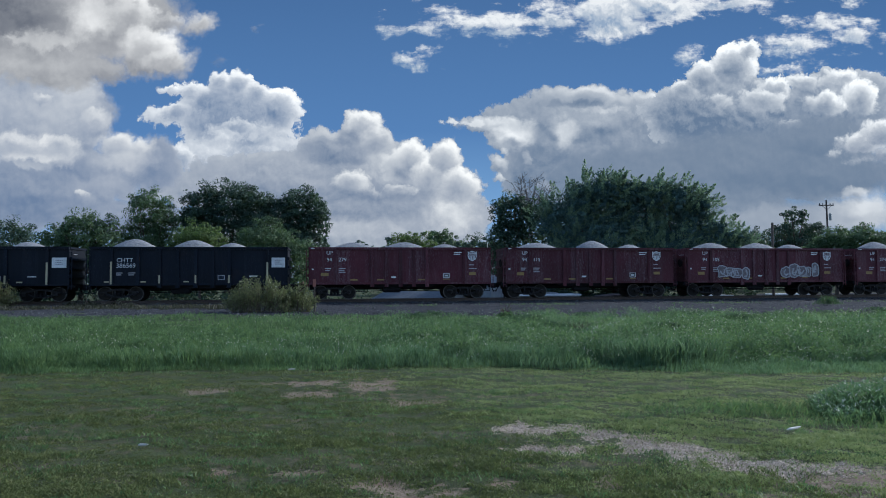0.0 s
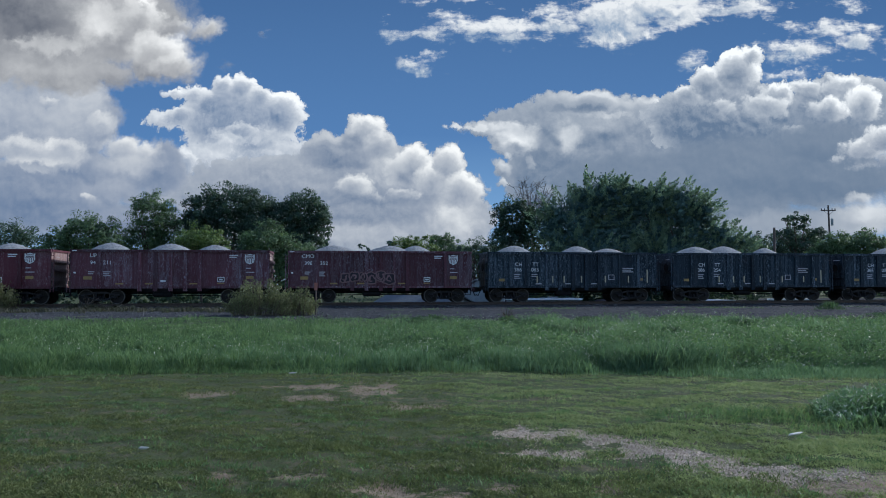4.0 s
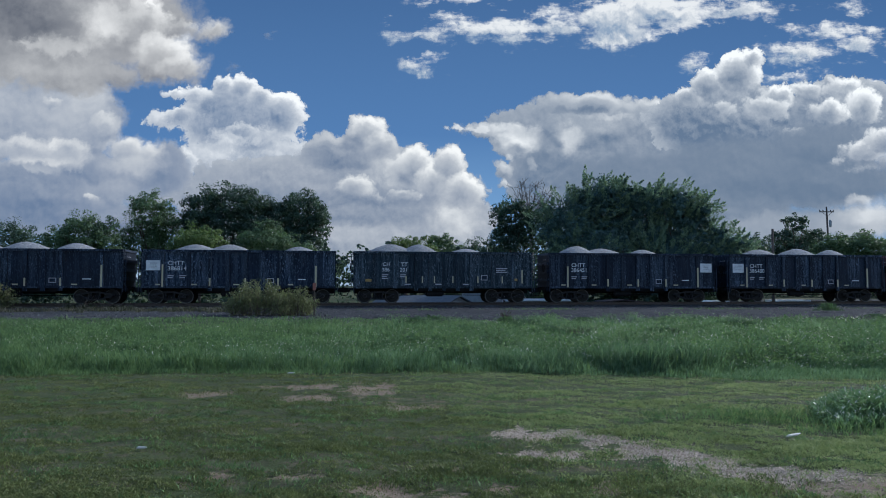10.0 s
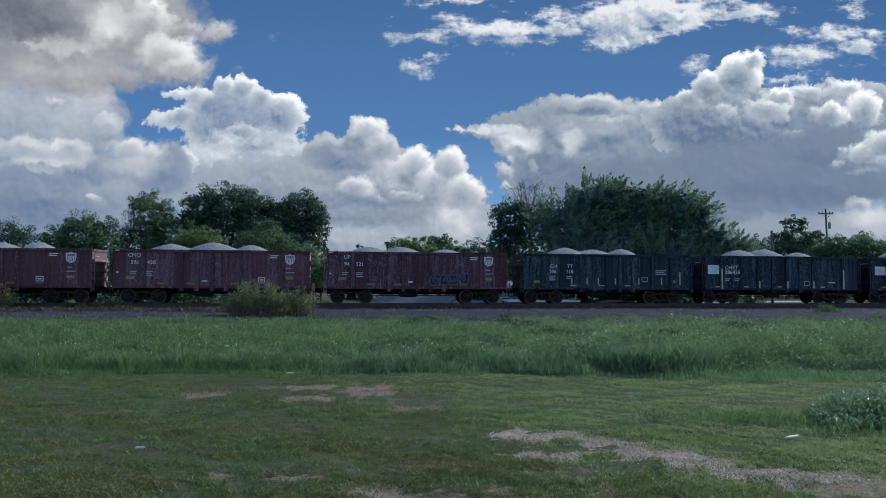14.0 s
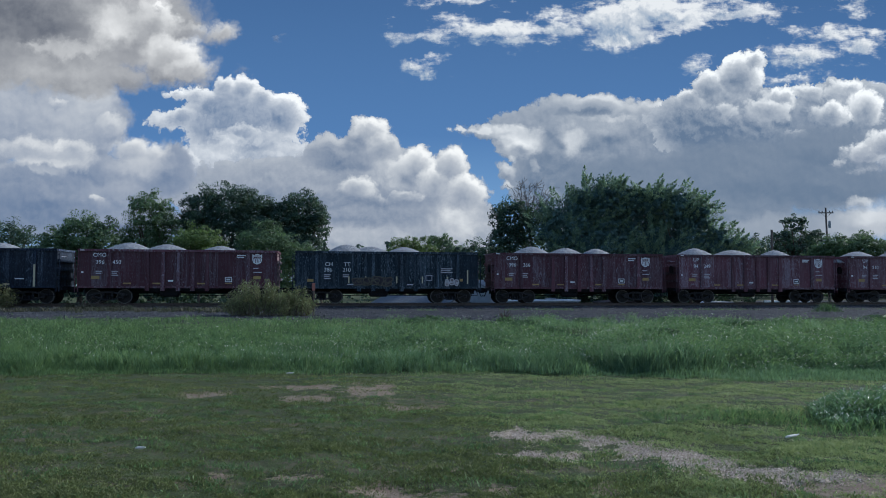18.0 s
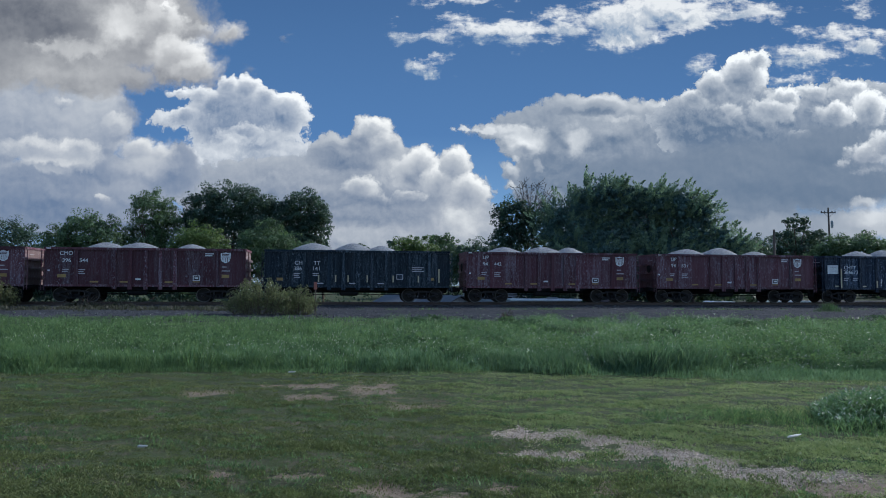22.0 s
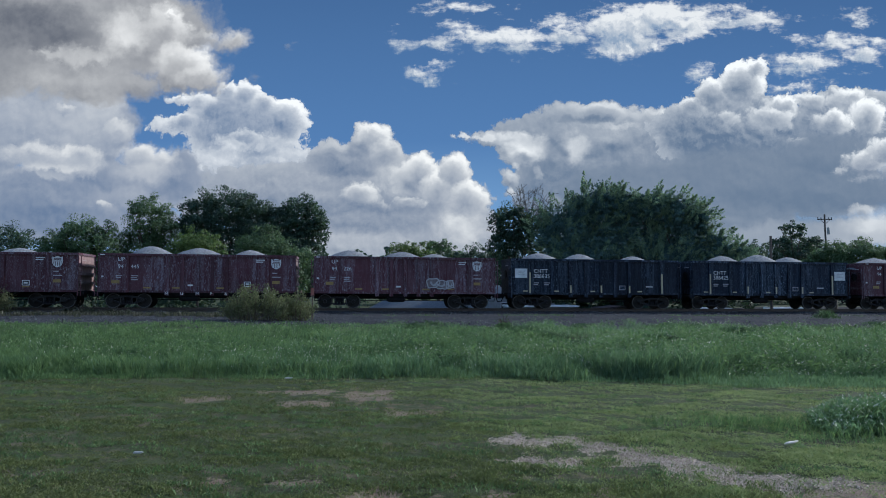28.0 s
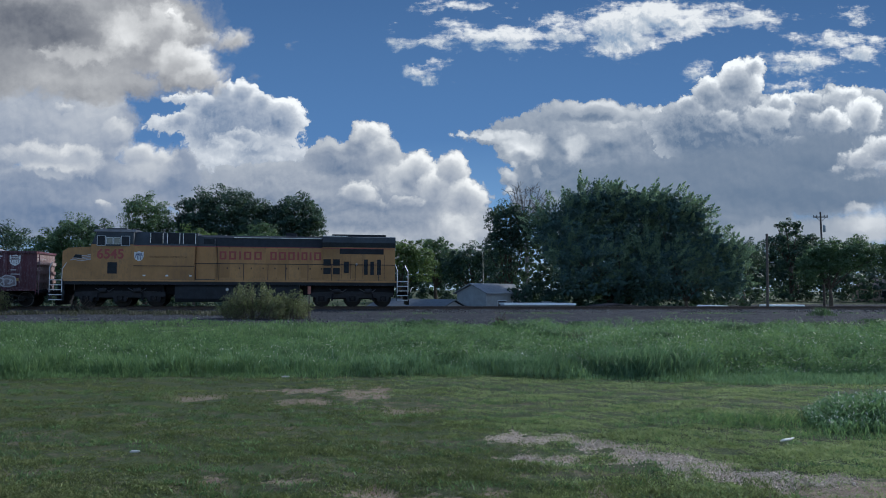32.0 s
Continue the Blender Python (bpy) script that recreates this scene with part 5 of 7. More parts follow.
# ---- buildings behind the track ----
def gable_house(name, label, at, w, l, eave, ridge, wall_m, roof_m, openings=(), over=.25):
    """Front gable along local x (width w), length l along y."""
    ob = thing(name, label, "house", at)
    part("wall", Mesh().prism([(-w / 2, 0), (w / 2, 0), (w / 2, eave), (0, ridge - .06), (-w / 2, eave)], 0, .14), wall_m, ob)
    part("wall", Mesh().prism([(-w / 2, 0), (w / 2, 0), (w / 2, eave), (0, ridge - .06), (-w / 2, eave)], l - .14, l), wall_m, ob)
    for sx in (-1, 1):
        a, b2 = sorted((sx * w / 2, sx * (w / 2 - .14)))
        part("wall", Mesh().box(a, b2, .14, l - .14, 0, eave), wall_m, ob)
        k = (ridge - eave) / (w / 2)
        e = sx * (w / 2 + over)
        part("roof", Mesh().prism([(0, ridge), (e, eave - k * over), (e, eave - k * over + .1), (0, ridge + .1)][::sx], -over, l + over), roof_m, ob)
    for sx, y0, y1, z0, z1, m2 in openings:
        xx = sx * w / 2
        fr = part("window", Mesh().box(*sorted((xx - .03, xx + sx * .04)), y0, y1, z0, z1), WHITE, ob)
        part("pane", Mesh().box(*sorted((xx + sx * .042, xx + sx * .05)), y0 + .07, y1 - .07, z0 + .07, z1 - .07), m2, fr)
    return ob


gable_house("white_house", "small white gabled house with a pale metal roof", pose(1.7, 64, -1.62, 0, 0, -40) @ pose(1.63, 0, 0), 3.26, 6.4, 2.95, 3.7, SIDING, ROOFGREY,
            [(1, 1.7, 3.1, .9, 2.3, LOCODARK), (1, 4.0, 4.9, .9, 2.3, GLASS)])
gable_house("low_shed", "low shed with a broad dark grey roof", pose(1.3, 59.5, -1.62, 0, 0, 52) @ pose(0, 0, 0), 6.2, 8, 1.2, 2.32, SIDING, plain("dull_grey_roof_sheet", (.075, .085, .095), .7, 0, .2))
gable_house("garden_shed", "dark brown wooden shed under the broad tree", pose(14.9, 58.6, -1.45, 0, 0, 6), 2.9, 2.4, 1.7, 1.85, plain("dark_brown_boards", (.022, .017, .015), .8, 0, .3), ROOFDARK)
gable_house("brick_house", "brick house with a brown hipped roof", pose(76.5, 112, -.4, 0, 0, 10), 8, 10, 2.5, 4.4, BRICKY, ROOFDARK, [(-1, 2, 3.4, .9, 2.2, LOCODARK)])
trailer = thing("flat_roofed_trailer", "long white flat-roofed trailer", "trailer", pose(8.5, 59.2, -1.36, 0, 0, 4))
part("wall", Mesh().box(-2.95, 2.95, 0, 2.6, .25, 1.72), SIDING, trailer)
part("roof", Mesh().box(-3.05, 3.05, -.1, 2.7, 1.72, 1.86), CARWHITE, trailer, "bright pale roof sheet")
part("roof_vent", Mesh().box(.4, 1.2, .9, 1.5, 1.86, 1.98), SIDING, trailer)
part("skirt", Mesh().box(-2.9, 2.9, .08, 2.5, -.1, .25), LOCODARK, trailer)
far_house = gable_house("far_house", "pale house beyond the trees", pose(49, 134, -.1, 0, 0, 80), 8, 14, 2.6, 4.2, SIDING, ROOFDARK)

road = part("lane", Mesh().prism([(34, 92), (48, 100), (74, 104), (74, 106.5), (47, 103), (33, 95)], -.62, -.55, "z"), ROADSTONE)
for vv in road.data.vertices:
    vv.co.z += float(land(np.array(vv.co.x), np.array(vv.co.y))) + .6
tagged(road, "pale lane crossing the lawn", "road", kind="structure")
bench = thing("picnic_table", "dark wooden picnic table on the lawn", "table", pose(46.5, 86, -1.12, 0, 0, 12))
part("tabletop", Mesh().box(-.9, .9, -.4, .4, .70, .76), TIMBER, bench)
for yy in (-.75, .75):
    part("seat", Mesh().box(-.9, .9, yy - .14, yy + .14, .42, .47), TIMBER, bench)
for xx in (-.65, .65):
    part("leg", Mesh().prism([(-.7, 0), (-.6, 0), (-.1, .7), (-.25, .7)], xx - .05, xx + .05, "x"), TIMBER, bench)
    part("leg", Mesh().prism([(.6, 0), (.7, 0), (.25, .7), (.1, .7)], xx - .05, xx + .05, "x"), TIMBER, bench)


def parked_car(label, at):
    ob = thing("parked_car", label, "car", at)
    side = [(-2.2, .35), (2.2, .35), (2.25, .7), (2.1, .85), (1.2, .95), (.55, 1.38), (-1.2, 1.42), (-1.95, .98), (-2.25, .9)]
    part("body", Mesh().prism(side, -.85, .85), CARWHITE, ob)
    for sy in (-1, 1):
        part("side_window", Mesh().prism([(-1.6, .98), (.95, .97), (.5, 1.3), (-1.15, 1.33)], sy * .856, sy * .862), GLASS, ob)
    for xx in (-1.35, 1.35):
        for yy in (-.78, .62):
            w2 = part("wheel", Mesh().tube([(xx, yy, .32), (xx, yy + .18, .32)], .32, 14), TYRE, ob)
            part("rim", Mesh().tube([(xx, yy - .01, .32), (xx, yy + .19, .32)], .19, 10), SHINY, w2)
    return ob


parked_car("white car parked beyond the railway", pose(23.5, 59.8, -1.02, 0, 0, 6))
boat = thing("utility_trailer", "low white utility trailer beyond the railway", "trailer", pose(29.6, 61, -.86, 0, 0, 8))
part("bed", Mesh().prism([(-1.5, .55), (1.5, .55), (1.6, 1.28), (-1.6, 1.28)], -.8, .8), CARWHITE, boat)
part("drawbar", Mesh().box(1.5, 2.6, -.05, .05, .6, .68), LOCOGREY, boat)
for yy in (-.95, .8):
    part("wheel", Mesh().tube([(0, yy, .3), (0, yy + .15, .3)], .3, 12), TYRE, boat)

# ---- litter ----
for lab, px, py, rz, ln in (("small scrap of white litter on the lawn", -2.88, 6.86, -12, .05), ("crumpled pale bottle lying in the grass", 3.66, 7.48, 25, .11), ("white scrap of litter at the meadow edge", -2.7, 12.7, 0, .07)):
    lt = part("litter", Mesh().tube([(-ln, 0, .03), (-ln * .6, 0, .035), (ln * .5, .01, .035), (ln * .75, .01, .04), (ln, .012, .04)], [.005, .014, .013, .008, .006], 8), PLASTIC, at=pose(px, py, .015, 0, 0, rz))
    tagged(lt, lab, "litter")


# ---- the goods train ----
BODY, WIDE, TOP = 11.6, 3.1, 3.37       # wagon body length, width, height over the rail
PITCH = 13.022                          # one wagon to the next


def lettering(text, height, bold=.0):
    """Text as a flat mesh facing the near side, its lower left corner at the origin."""
    cu = bpy.data.curves.new("lettering", "FONT")
    cu.body, cu.size, cu.extrude, cu.offset = text, height / .69, .002, bold
    ob = bpy.data.objects.new("lettering", cu)
    me = bpy.data.meshes.new_from_object(ob)
    bpy.data.objects.remove(ob)
    me.transform(Matrix.Rotation(math.pi / 2, 4, "X"))
    return me


def letter_part(name, text, x, z, height, material, parent, y, label="", stretch=1.0, bold=.0):
    me = lettering(text, height, bold)
    me.transform(Matrix.Diagonal((stretch, 1, 1, 1)))
    me.materials.clear()
    return part(name, me, material, parent, label, pose(x, y, z))


def mound(length, width, height, seed):
    """A heap of stone: an oval cone with a rounded top and uneven flanks."""
    r = np.random.RandomState(seed)
    vs, fs, rings, sides = [(0, 0, height)], [], 9, 26
    ph = r.uniform(0, math.tau, 4)
    for i in range(1, rings + 1):
        q = i / rings
        for k in range(sides):
            a = k * math.tau / sides
            w = 1 + .05 * math.sin(2 * a + ph[0]) + .04 * math.sin(3 * a + ph[1])
            z = height * (1 - q ** 1.55) + r.uniform(-.012, .012)
            vs.append((length / 2 * q * w * math.cos(a), width / 2 * q * math.sin(a), z))
    for k in range(sides):
        fs.append((0, 1 + k, 1 + (k + 1) % sides))
    for i in range(rings - 1):
        for k in range(sides):
            a, b2 = 1 + i * sides + k, 1 + i * sides + (k + 1) % sides
            fs.append((a, a + sides, b2 + sides, b2))
    return Mesh().add(vs, fs)


FRAMEGREY = plain("dusty_cast_steel", (.022, .0215, .023), .7)
DARKFILL = plain("thin_dark_spray_paint", (.03, .024, .028), .6, 0, .35)
SPRAYFILL = plain("thin_grey_spray_paint", (.15, .125, .13), .6, 0, .35)
WHEEL_MESH = Mesh().tube([(0, 0, 0), (0, .012, 0), (0, .014, 0), (0, .1, 0), (0, .1, 0), (0, .13, 0)], [.30, .41, .455, .455, .48, .48], 22).done("wheel")
WHEEL_MESH.materials.append(WHEEL)
WHEEL_MESH.materials.append(WHEELRIM)
for q, poly in enumerate(WHEEL_MESH.polygons):
    poly.material_index = 1 if 22 <= q < 44 else 0
HUB_MESH = Mesh().tube([(0, -.1, 0), (0, .02, 0)], [.1, .13], 10).done("bearing_cap")
FRAME_MESH = Mesh().prism([(-1.1, .50), (-.86, .53), (-.3, .66), (.3, .66), (.86, .53), (1.1, .50), (1.1, .58), (.84, .63), (.34, .76), (-.34, .76), (-.84, .63), (-1.1, .58)], -.09, .09).prism([(-.3, .22), (.3, .22), (.3, .30), (-.3, .30)], -.09, .09).prism([(-.98, .48), (-.30, .22), (-.30, .30), (-.86, .54)], -.08, .08).prism([(.30, .22), (.98, .48), (.86, .54), (.30, .30)], -.08, .08).prism([(-.3, .3), (-.22, .3), (-.22, .67), (-.3, .67)], -.08, .08).prism([(.22, .3), (.3, .3), (.3, .67), (.22, .67)], -.08, .08).done("side_frame")
SPRING_MESH = Mesh().tube([(0, 0, .3), (0, 0, .5)], .085, 8).done("spring")
AXLE_MESH = Mesh().tube([(0, .8, 0), (0, 2.3, 0)], .08, 8).done("axle")
BOLSTER = Mesh().box(-.25, .25, .7, 2.4, .42, .8).done("truck")


def add_truck(car, x):
    tr = part("truck", BOLSTER, UNDER, car, at=pose(x, 0, 0))
    for n in (.52, 2.58):
        part("side_frame", FRAME_MESH, FRAMEGREY, tr, at=pose(0, n, 0))
        for k in (-.2, 0, .2):
            part("spring", SPRING_MESH, UNDER, tr, at=pose(k, n - (.06 if n < 1 else -.06), 0))
    for dx in (-.89, .89):
        part("axle", AXLE_MESH, UNDER, tr, at=pose(dx, 0, .455))
        for n, turn in ((.76, 0), (2.34, 180)):
            wh = part("wheel", WHEEL_MESH, WHEEL, tr, "worn steel wheel", pose(dx, n, .455, 0, 0, turn))
            wh["radius"] = .455
        for n, turn in ((.46, 0), (2.64, 180)):
            part("bearing_cap", HUB_MESH, WHEEL, tr, at=pose(dx, n, .455, 0, 0, turn))
    return tr


def side_rib(x, foot, wide):
    return Mesh().prism([(x - wide * .5, foot), (x + wide * .5, foot), (x + wide * .34, TOP - .16), (x - wide * .34, TOP - .16)], 0, .1)


def ladder(x0, x1, y, z0, z1, rungs):
    ms = Mesh()
    for x in (x0, x1):
        ms.box(x - .02, x + .02, y - .02, y + .02, z0, z1)
    for k in range(rungs):
        z = z0 + (k + .5) * (z1 - z0) / rungs
        ms.box(x0, x1, y - .012, y + .012, z - .012, z + .012)
    return ms


def wagon(paint, label, ribs, feet, black):
    """An open gondola on two four-wheeled trucks, heaped with stone."""
    car = thing("gondola_wagon", label, "railway wagon", group="wagons of the train")
    car.scale = (1.02, 1, 1)
    for y0, y1 in ((.1, .13), (WIDE - .13, WIDE - .1)):
        part("side_panel", Mesh().box(0, BODY, y0, y1, 1.05, TOP - .12), paint, car)
    for y0, y1 in ((-.01, .17), (WIDE - .17, WIDE + .01)):
        part("top_chord", Mesh().box(-.03, BODY + .03, y0, y1, TOP - .14, TOP), paint, car)
        part("side_sill", Mesh().box(0, BODY, y0 + .03, y1, .97, 1.10), paint, car)
    for e, x0, x1 in ((-1, 0, .03), (1, BODY - .03, BODY)):
        # Right-hand ends get the paler paint, as if in full sun.
        end_paint = SUNLIT_DUSTY if e > 0 and not black else paint
        part("end_panel", Mesh().box(x0, x1, .17, WIDE - .17, 1.05, TOP - .14), end_paint, car)
        part("end_chord", Mesh().box(x0 - .06, x1 + .06, .17, WIDE - .17, TOP - .14, TOP - .002), paint, car)
        for z in (1.55, 2.1, 2.65):
            xe = x0 if e < 0 else x1
            part("end_rib", Mesh().box(*sorted((xe, xe + e * .12)), .2, WIDE - .2, z - .09, z + .09), end_paint, car)
        part("end_sill", Mesh().box(*sorted((x0 if e < 0 else x1, (x0 if e < 0 else x1) + e * .32)), .1, WIDE - .1, .84, 1.0), UNDER, car)
        xc = 0 if e < 0 else BODY
        part("coupler", Mesh().box(*sorted((xc + e * .2, xc + e * .57)), 1.42, 1.68, .72, .98).box(*sorted((xc + e * .45, xc + e * .6)), 1.35, 1.75, .68, 1.02), UNDER, car)
        part("air_hose", Mesh().tube([(xc + e * .3, 1.2, .8), (xc + e * .45, 1.2, .45), (xc + e * .6, 1.25, .5)], .03, 6), UNDER, car)
        part("ladder", ladder(*sorted((xc + e * .18, xc + e * .02)), .06, .75, TOP - .2, 7), paint, car)
        part("grab_iron", Mesh().tube([(xc + e * .2, .3, 2.9), (xc + e * .26, .6, 2.9), (xc + e * .2, .95, 2.9)], .018, 5), GREYPRINT, car)
        part("step", Mesh().box(*sorted((xc - e * .02, xc - e * .42)), .04, .1, .50, .54).box(xc - e * .04 - .02, xc - e * .04 + .02, .05, .09, .5, .98).box(xc - e * .4 - .02, xc - e * .4 + .02, .05, .09, .5, .98), UNDER, car)
    part("brake_wheel", Mesh().tube([(-.2, .8, 2.35), (-.24, .8, 2.35)], .27, 14), UNDER, car)
    part("floor", Mesh().box(.03, BODY - .03, .13, WIDE - .13, 1.08, 1.14), UNDER, car)
    part("load_bed", Mesh().box(.04, BODY - .04, .14, WIDE - .14, 1.14, 2.95), GRAVEL, car, "level layer of pale crushed stone")
    part("centre_sill", Mesh().box(.0, BODY, 1.3, 1.8, .62, 1.08), UNDER, car)
    part("belly", Mesh().prism([(3.4, .98), (4.0, .76), (7.7, .76), (8.3, .98)], .3, WIDE - .3), UNDER, car)
    part("air_reservoir", Mesh().tube([(4.6, .55, .62), (4.7, .55, .62), (5.7, .55, .62), (5.8, .55, .62)], [.1, .19, .19, .1], 10), UNDER, car)
    part("brake_rod", Mesh().tube([(2.4, .9, .5), (5.0, .8, .55), (9.2, .9, .5)], .025, 5), UNDER, car)
    for x, f in zip(ribs, feet):
        rb = side_rib(x, f, .24).done("rib")
        part("rib", rb, paint, car)
        part("rib", rb, paint, car, at=pose(0, WIDE - .1, 0))
    add_truck(car, 1.58)
    add_truck(car, BODY - 1.66)
    return car


RED_RIBS = (1.64, 3.95, 4.85, 5.75, 6.6, 7.45, 9.9)
BLUE_RIBS = (1.30, 2.58, 3.95, 4.85, 5.75, 6.65, 7.55, 9.0, 10.3)
BLK_RIBS = (1.22, 2.75, 4.0, 5.05, 6.12, 7.12, 8.1, 10.4)
FOOT = lambda ribs: [.80 if 3.5 < x < 8.2 else .97 for x in ribs]
MASTERS = {
    "U": wagon(RED_CLEAN, "dark red open gondola wagon heaped with pale stone", RED_RIBS, FOOT(RED_RIBS), False),
    "W": wagon(RED_WORN, "faded red open gondola wagon streaked with dust, heaped with stone", RED_RIBS, FOOT(RED_RIBS), False),
    "C": wagon(BLUE_WORN, "weathered dark blue-black gondola wagon heaped with pale stone", BLUE_RIBS, FOOT(BLUE_RIBS), False),
    "K": wagon(BLACK, "worn black gondola wagon with posts, heaped with pale stone", BLK_RIBS, FOOT(BLK_RIBS), True),
    "B": wagon(BLACK_CLEAN, "clean black gondola wagon with yellow strips, heaped with stone", BLK_RIBS, FOOT(BLK_RIBS), True),
}
FACE = .094


def bar(car, name, x0, x1, z0, z1, mat, label="", y=FACE):
    part(name, Mesh().box(x0, x1, y - .004, y + .006, z0, z1), mat, car, label)


SHIELD = [(-.30, .33), (-.30, -.02), (-.24, -.2), (-.1, -.29), (0, -.33), (.1, -.29), (.24, -.2), (.30, -.02), (.30, .33), (.2, .28), (.1, .33), (0, .36), (-.1, .33), (-.2, .28)][::-1]


def emblem(parent, x, z, size, y, band_mat=None):
    """A plain shield: pale field, dark upper band and upright stripes."""
    band_mat = band_mat or RED_CLEAN
    sh = part("shield_emblem", Mesh().prism([(a * size, b2 * size) for a, b2 in SHIELD[::-1]], -.004, .004), WHITE, parent, "pale shield emblem", pose(x, y, z))
    part("band", Mesh().box(-.26 * size, .26 * size, -.008, -.004, .04 * size, .07 * size).box(-.22 * size, .22 * size, -.008, -.004, .11 * size, .16 * size).box(-.22 * size, .22 * size, -.008, -.004, .2 * size, .25 * size), band_mat, sh)
    for k in range(5):
        part("stripe", Mesh().box((-.225 + k * .105) * size, (-.19 + k * .105) * size, -.008, -.004, (-.14 if k in (0, 4) else -.24) * size, .02 * size), band_mat, sh)


def scrawl(car, x0, x1, z0, z1, material, seed, label):
    """Sprayed bubble shapes, thinly filled and outlined, that spell nothing."""
    r = np.random.RandomState(seed)
    n = max(3, int((x1 - x0) / .52))
    for k in range(n):
        cx, cz = x0 + (k + .5) * (x1 - x0) / n + r.uniform(-.08, .08), (z0 + z1) / 2 + r.uniform(-.08, .08)
        w, h = (x1 - x0) / n * r.uniform(.5, .85), (z1 - z0) / 2 * r.uniform(.75, 1.1)
        y = -.002 * (k % 3)
        rim = [(cx + w * math.copysign(abs(math.cos(a)) ** .6, math.cos(a)) * r.uniform(.6, 1.1), cz + h * math.copysign(abs(math.sin(a)) ** .6, math.sin(a)) * r.uniform(.7, 1.0)) for a in (q * math.tau / 12 for q in range(12))]
        fill, line = Mesh(), Mesh()
        fill.add([(cx, y, cz)] + [(a, y, b2) for a, b2 in rim], [(0, 1 + q, 1 + (q + 1) % 12) for q in range(12)])
        paths = [rim + rim[:1]]
        for q in range(2):
            a = r.uniform(0, math.tau)
            paths.append([(cx + w * .7 * math.cos(a + i * 1.3) * r.uniform(.2, 1), cz + h * .7 * math.sin(a + i * 1.3) * r.uniform(.3, 1)) for i in range(4)])
        for path, wd in zip(paths, (.07, .09, .06)):
            for (xa, za), (xb, zb) in zip(path, path[1:]):
                ln = math.hypot(xb - xa, zb - za) + 1e-6
                px, pz = -(zb - za) / ln * wd / 2, (xb - xa) / ln * wd / 2
                line.add([(xa + px, y - .003, za + pz), (xa - px, y - .003, za - pz), (xb - px, y - .003, zb - pz), (xb + px, y - .003, zb + pz)], [(0, 1, 2, 3)])
        g = part("graffiti", fill, SPRAYFILL if material in (WHITE, GREYPRINT) else DARKFILL, car, label, pose(0, FACE - .1 - .004, 0))
        tagged(part("outline", line, material, g), kind="stuff")


def small_print(car, x, z, rows, width, mat=GREYPRINT):
    """Lines of stencilling too small to read, as bars."""
    for k in range(rows):
        bar(car, "stencil_line", x, x + width * (1 - .18 * (k % 2)), z - k * .12, z - k * .12 + .06, mat)


def dress_red(car, mark, num):
    letter_part("reporting_mark", mark, (.8 if mark == "CMO" else 1.06), 2.90, .23, WHITE, car, FACE, "white reporting mark " + mark)
    letter_part("road_number", num[:-3], (.96 if len(num) > 5 else 1.08), 2.46, .23, WHITE, car, FACE, "white road number")
    letter_part("road_number", num[-3:], (1.92 if len(num) > 5 else 1.82), 2.46, .23, WHITE, car, FACE, "white road number")
    small_print(car, .98, 1.97, 2, .36)
    small_print(car, 1.84, 1.97, 3, .42)
    emblem(car, 10.42, 2.80, .98, FACE)
    small_print(car, 9.2, 3.02, 2, .52, WHITE)
    small_print(car, 10.2, 2.2, 1, .3)
    small_print(car, 10.2, 1.95, 1, .5)
    bar(car, "yellow_plate", .72, 1.2, 1.52, 1.72, YELLOWPLATE, "yellow reflective plate")
    bar(car, "yellow_plate", 10.2, 10.65, 1.55, 1.74, YELLOWPLATE, "yellow reflective plate")
    for x in (2.55, 4.25, 6.85):
        bar(car, "reflector_strip", x, x + .46, 1.22, 1.31, YELLOWPLATE)
    bar(car, "reflector_strip", 5.15, 5.45, 1.38, 1.48, WHITE)
    bar(car, "data_panel", 8.5, 8.92, 1.36, 1.68, WHITE, "white-framed data panel")
    bar(car, "data_panel_field", 8.54, 8.88, 1.40, 1.64, LOCODARK, y=FACE - .006)
    bar(car, "data_panel_mark", 8.6, 8.82, 1.47, 1.57, WHITE, y=FACE - .012)
    bar(car, "reflector_strip", 8.5, 8.92, 1.25, 1.31, YELLOWPLATE)
    bar(car, "end_reflector", .1, .34, 3.27, 3.32, WHITE, y=-.016)
    bar(car, "end_reflector", .16, .28, 1.9, 1.99, WHITE)


def dress_split(car, mark, num):
    letter_part("reporting_mark", mark[:2], 1.80, 2.42, .24, WHITE, car, FACE, "white reporting mark")
    letter_part("reporting_mark", mark[2:], 2.98, 2.42, .24, WHITE, car, FACE, "white reporting mark")
    letter_part("road_number", num[:3], 1.74, 2.06, .24, WHITE, car, FACE, "white road number")
    letter_part("road_number", num[3:], 2.9, 2.06, .24, WHITE, car, FACE, "white road number")
    small_print(car, 1.76, 1.82, 3, .4)
    small_print(car, 2.92, 1.82, 2, .4)
    small_print(car, 9.2, 2.25, 3, .75)
    bar(car, "yellow_plate", .72, 1.1, 1.4, 1.58, YELLOWPLATE, "yellow reflective plate")
    bar(car, "yellow_plate", 10.2, 10.62, 1.45, 1.62, YELLOWPLATE, "yellow reflective plate")
    bar(car, "data_panel", 8.2, 8.62, 1.5, 1.85, GREYPRINT, "framed data panel")
    bar(car, "data_panel_field", 8.24, 8.58, 1.54, 1.81, BLACK, y=FACE - .006)
    for x in (3.2, 5.2, 7.0):
        bar(car, "reflector_strip", x, x + .4, 1.2, 1.27, GREYPRINT)
    for x in (3.26, 4.32, 5.1, 6.3, 7.95, 9.57):
        bar(car, "upright_reflector", x, x + .08, 1.32, 1.76, CREAM)
    bar(car, "upright_reflector", 10.9, 10.98, 1.3, 2.2, CREAM)


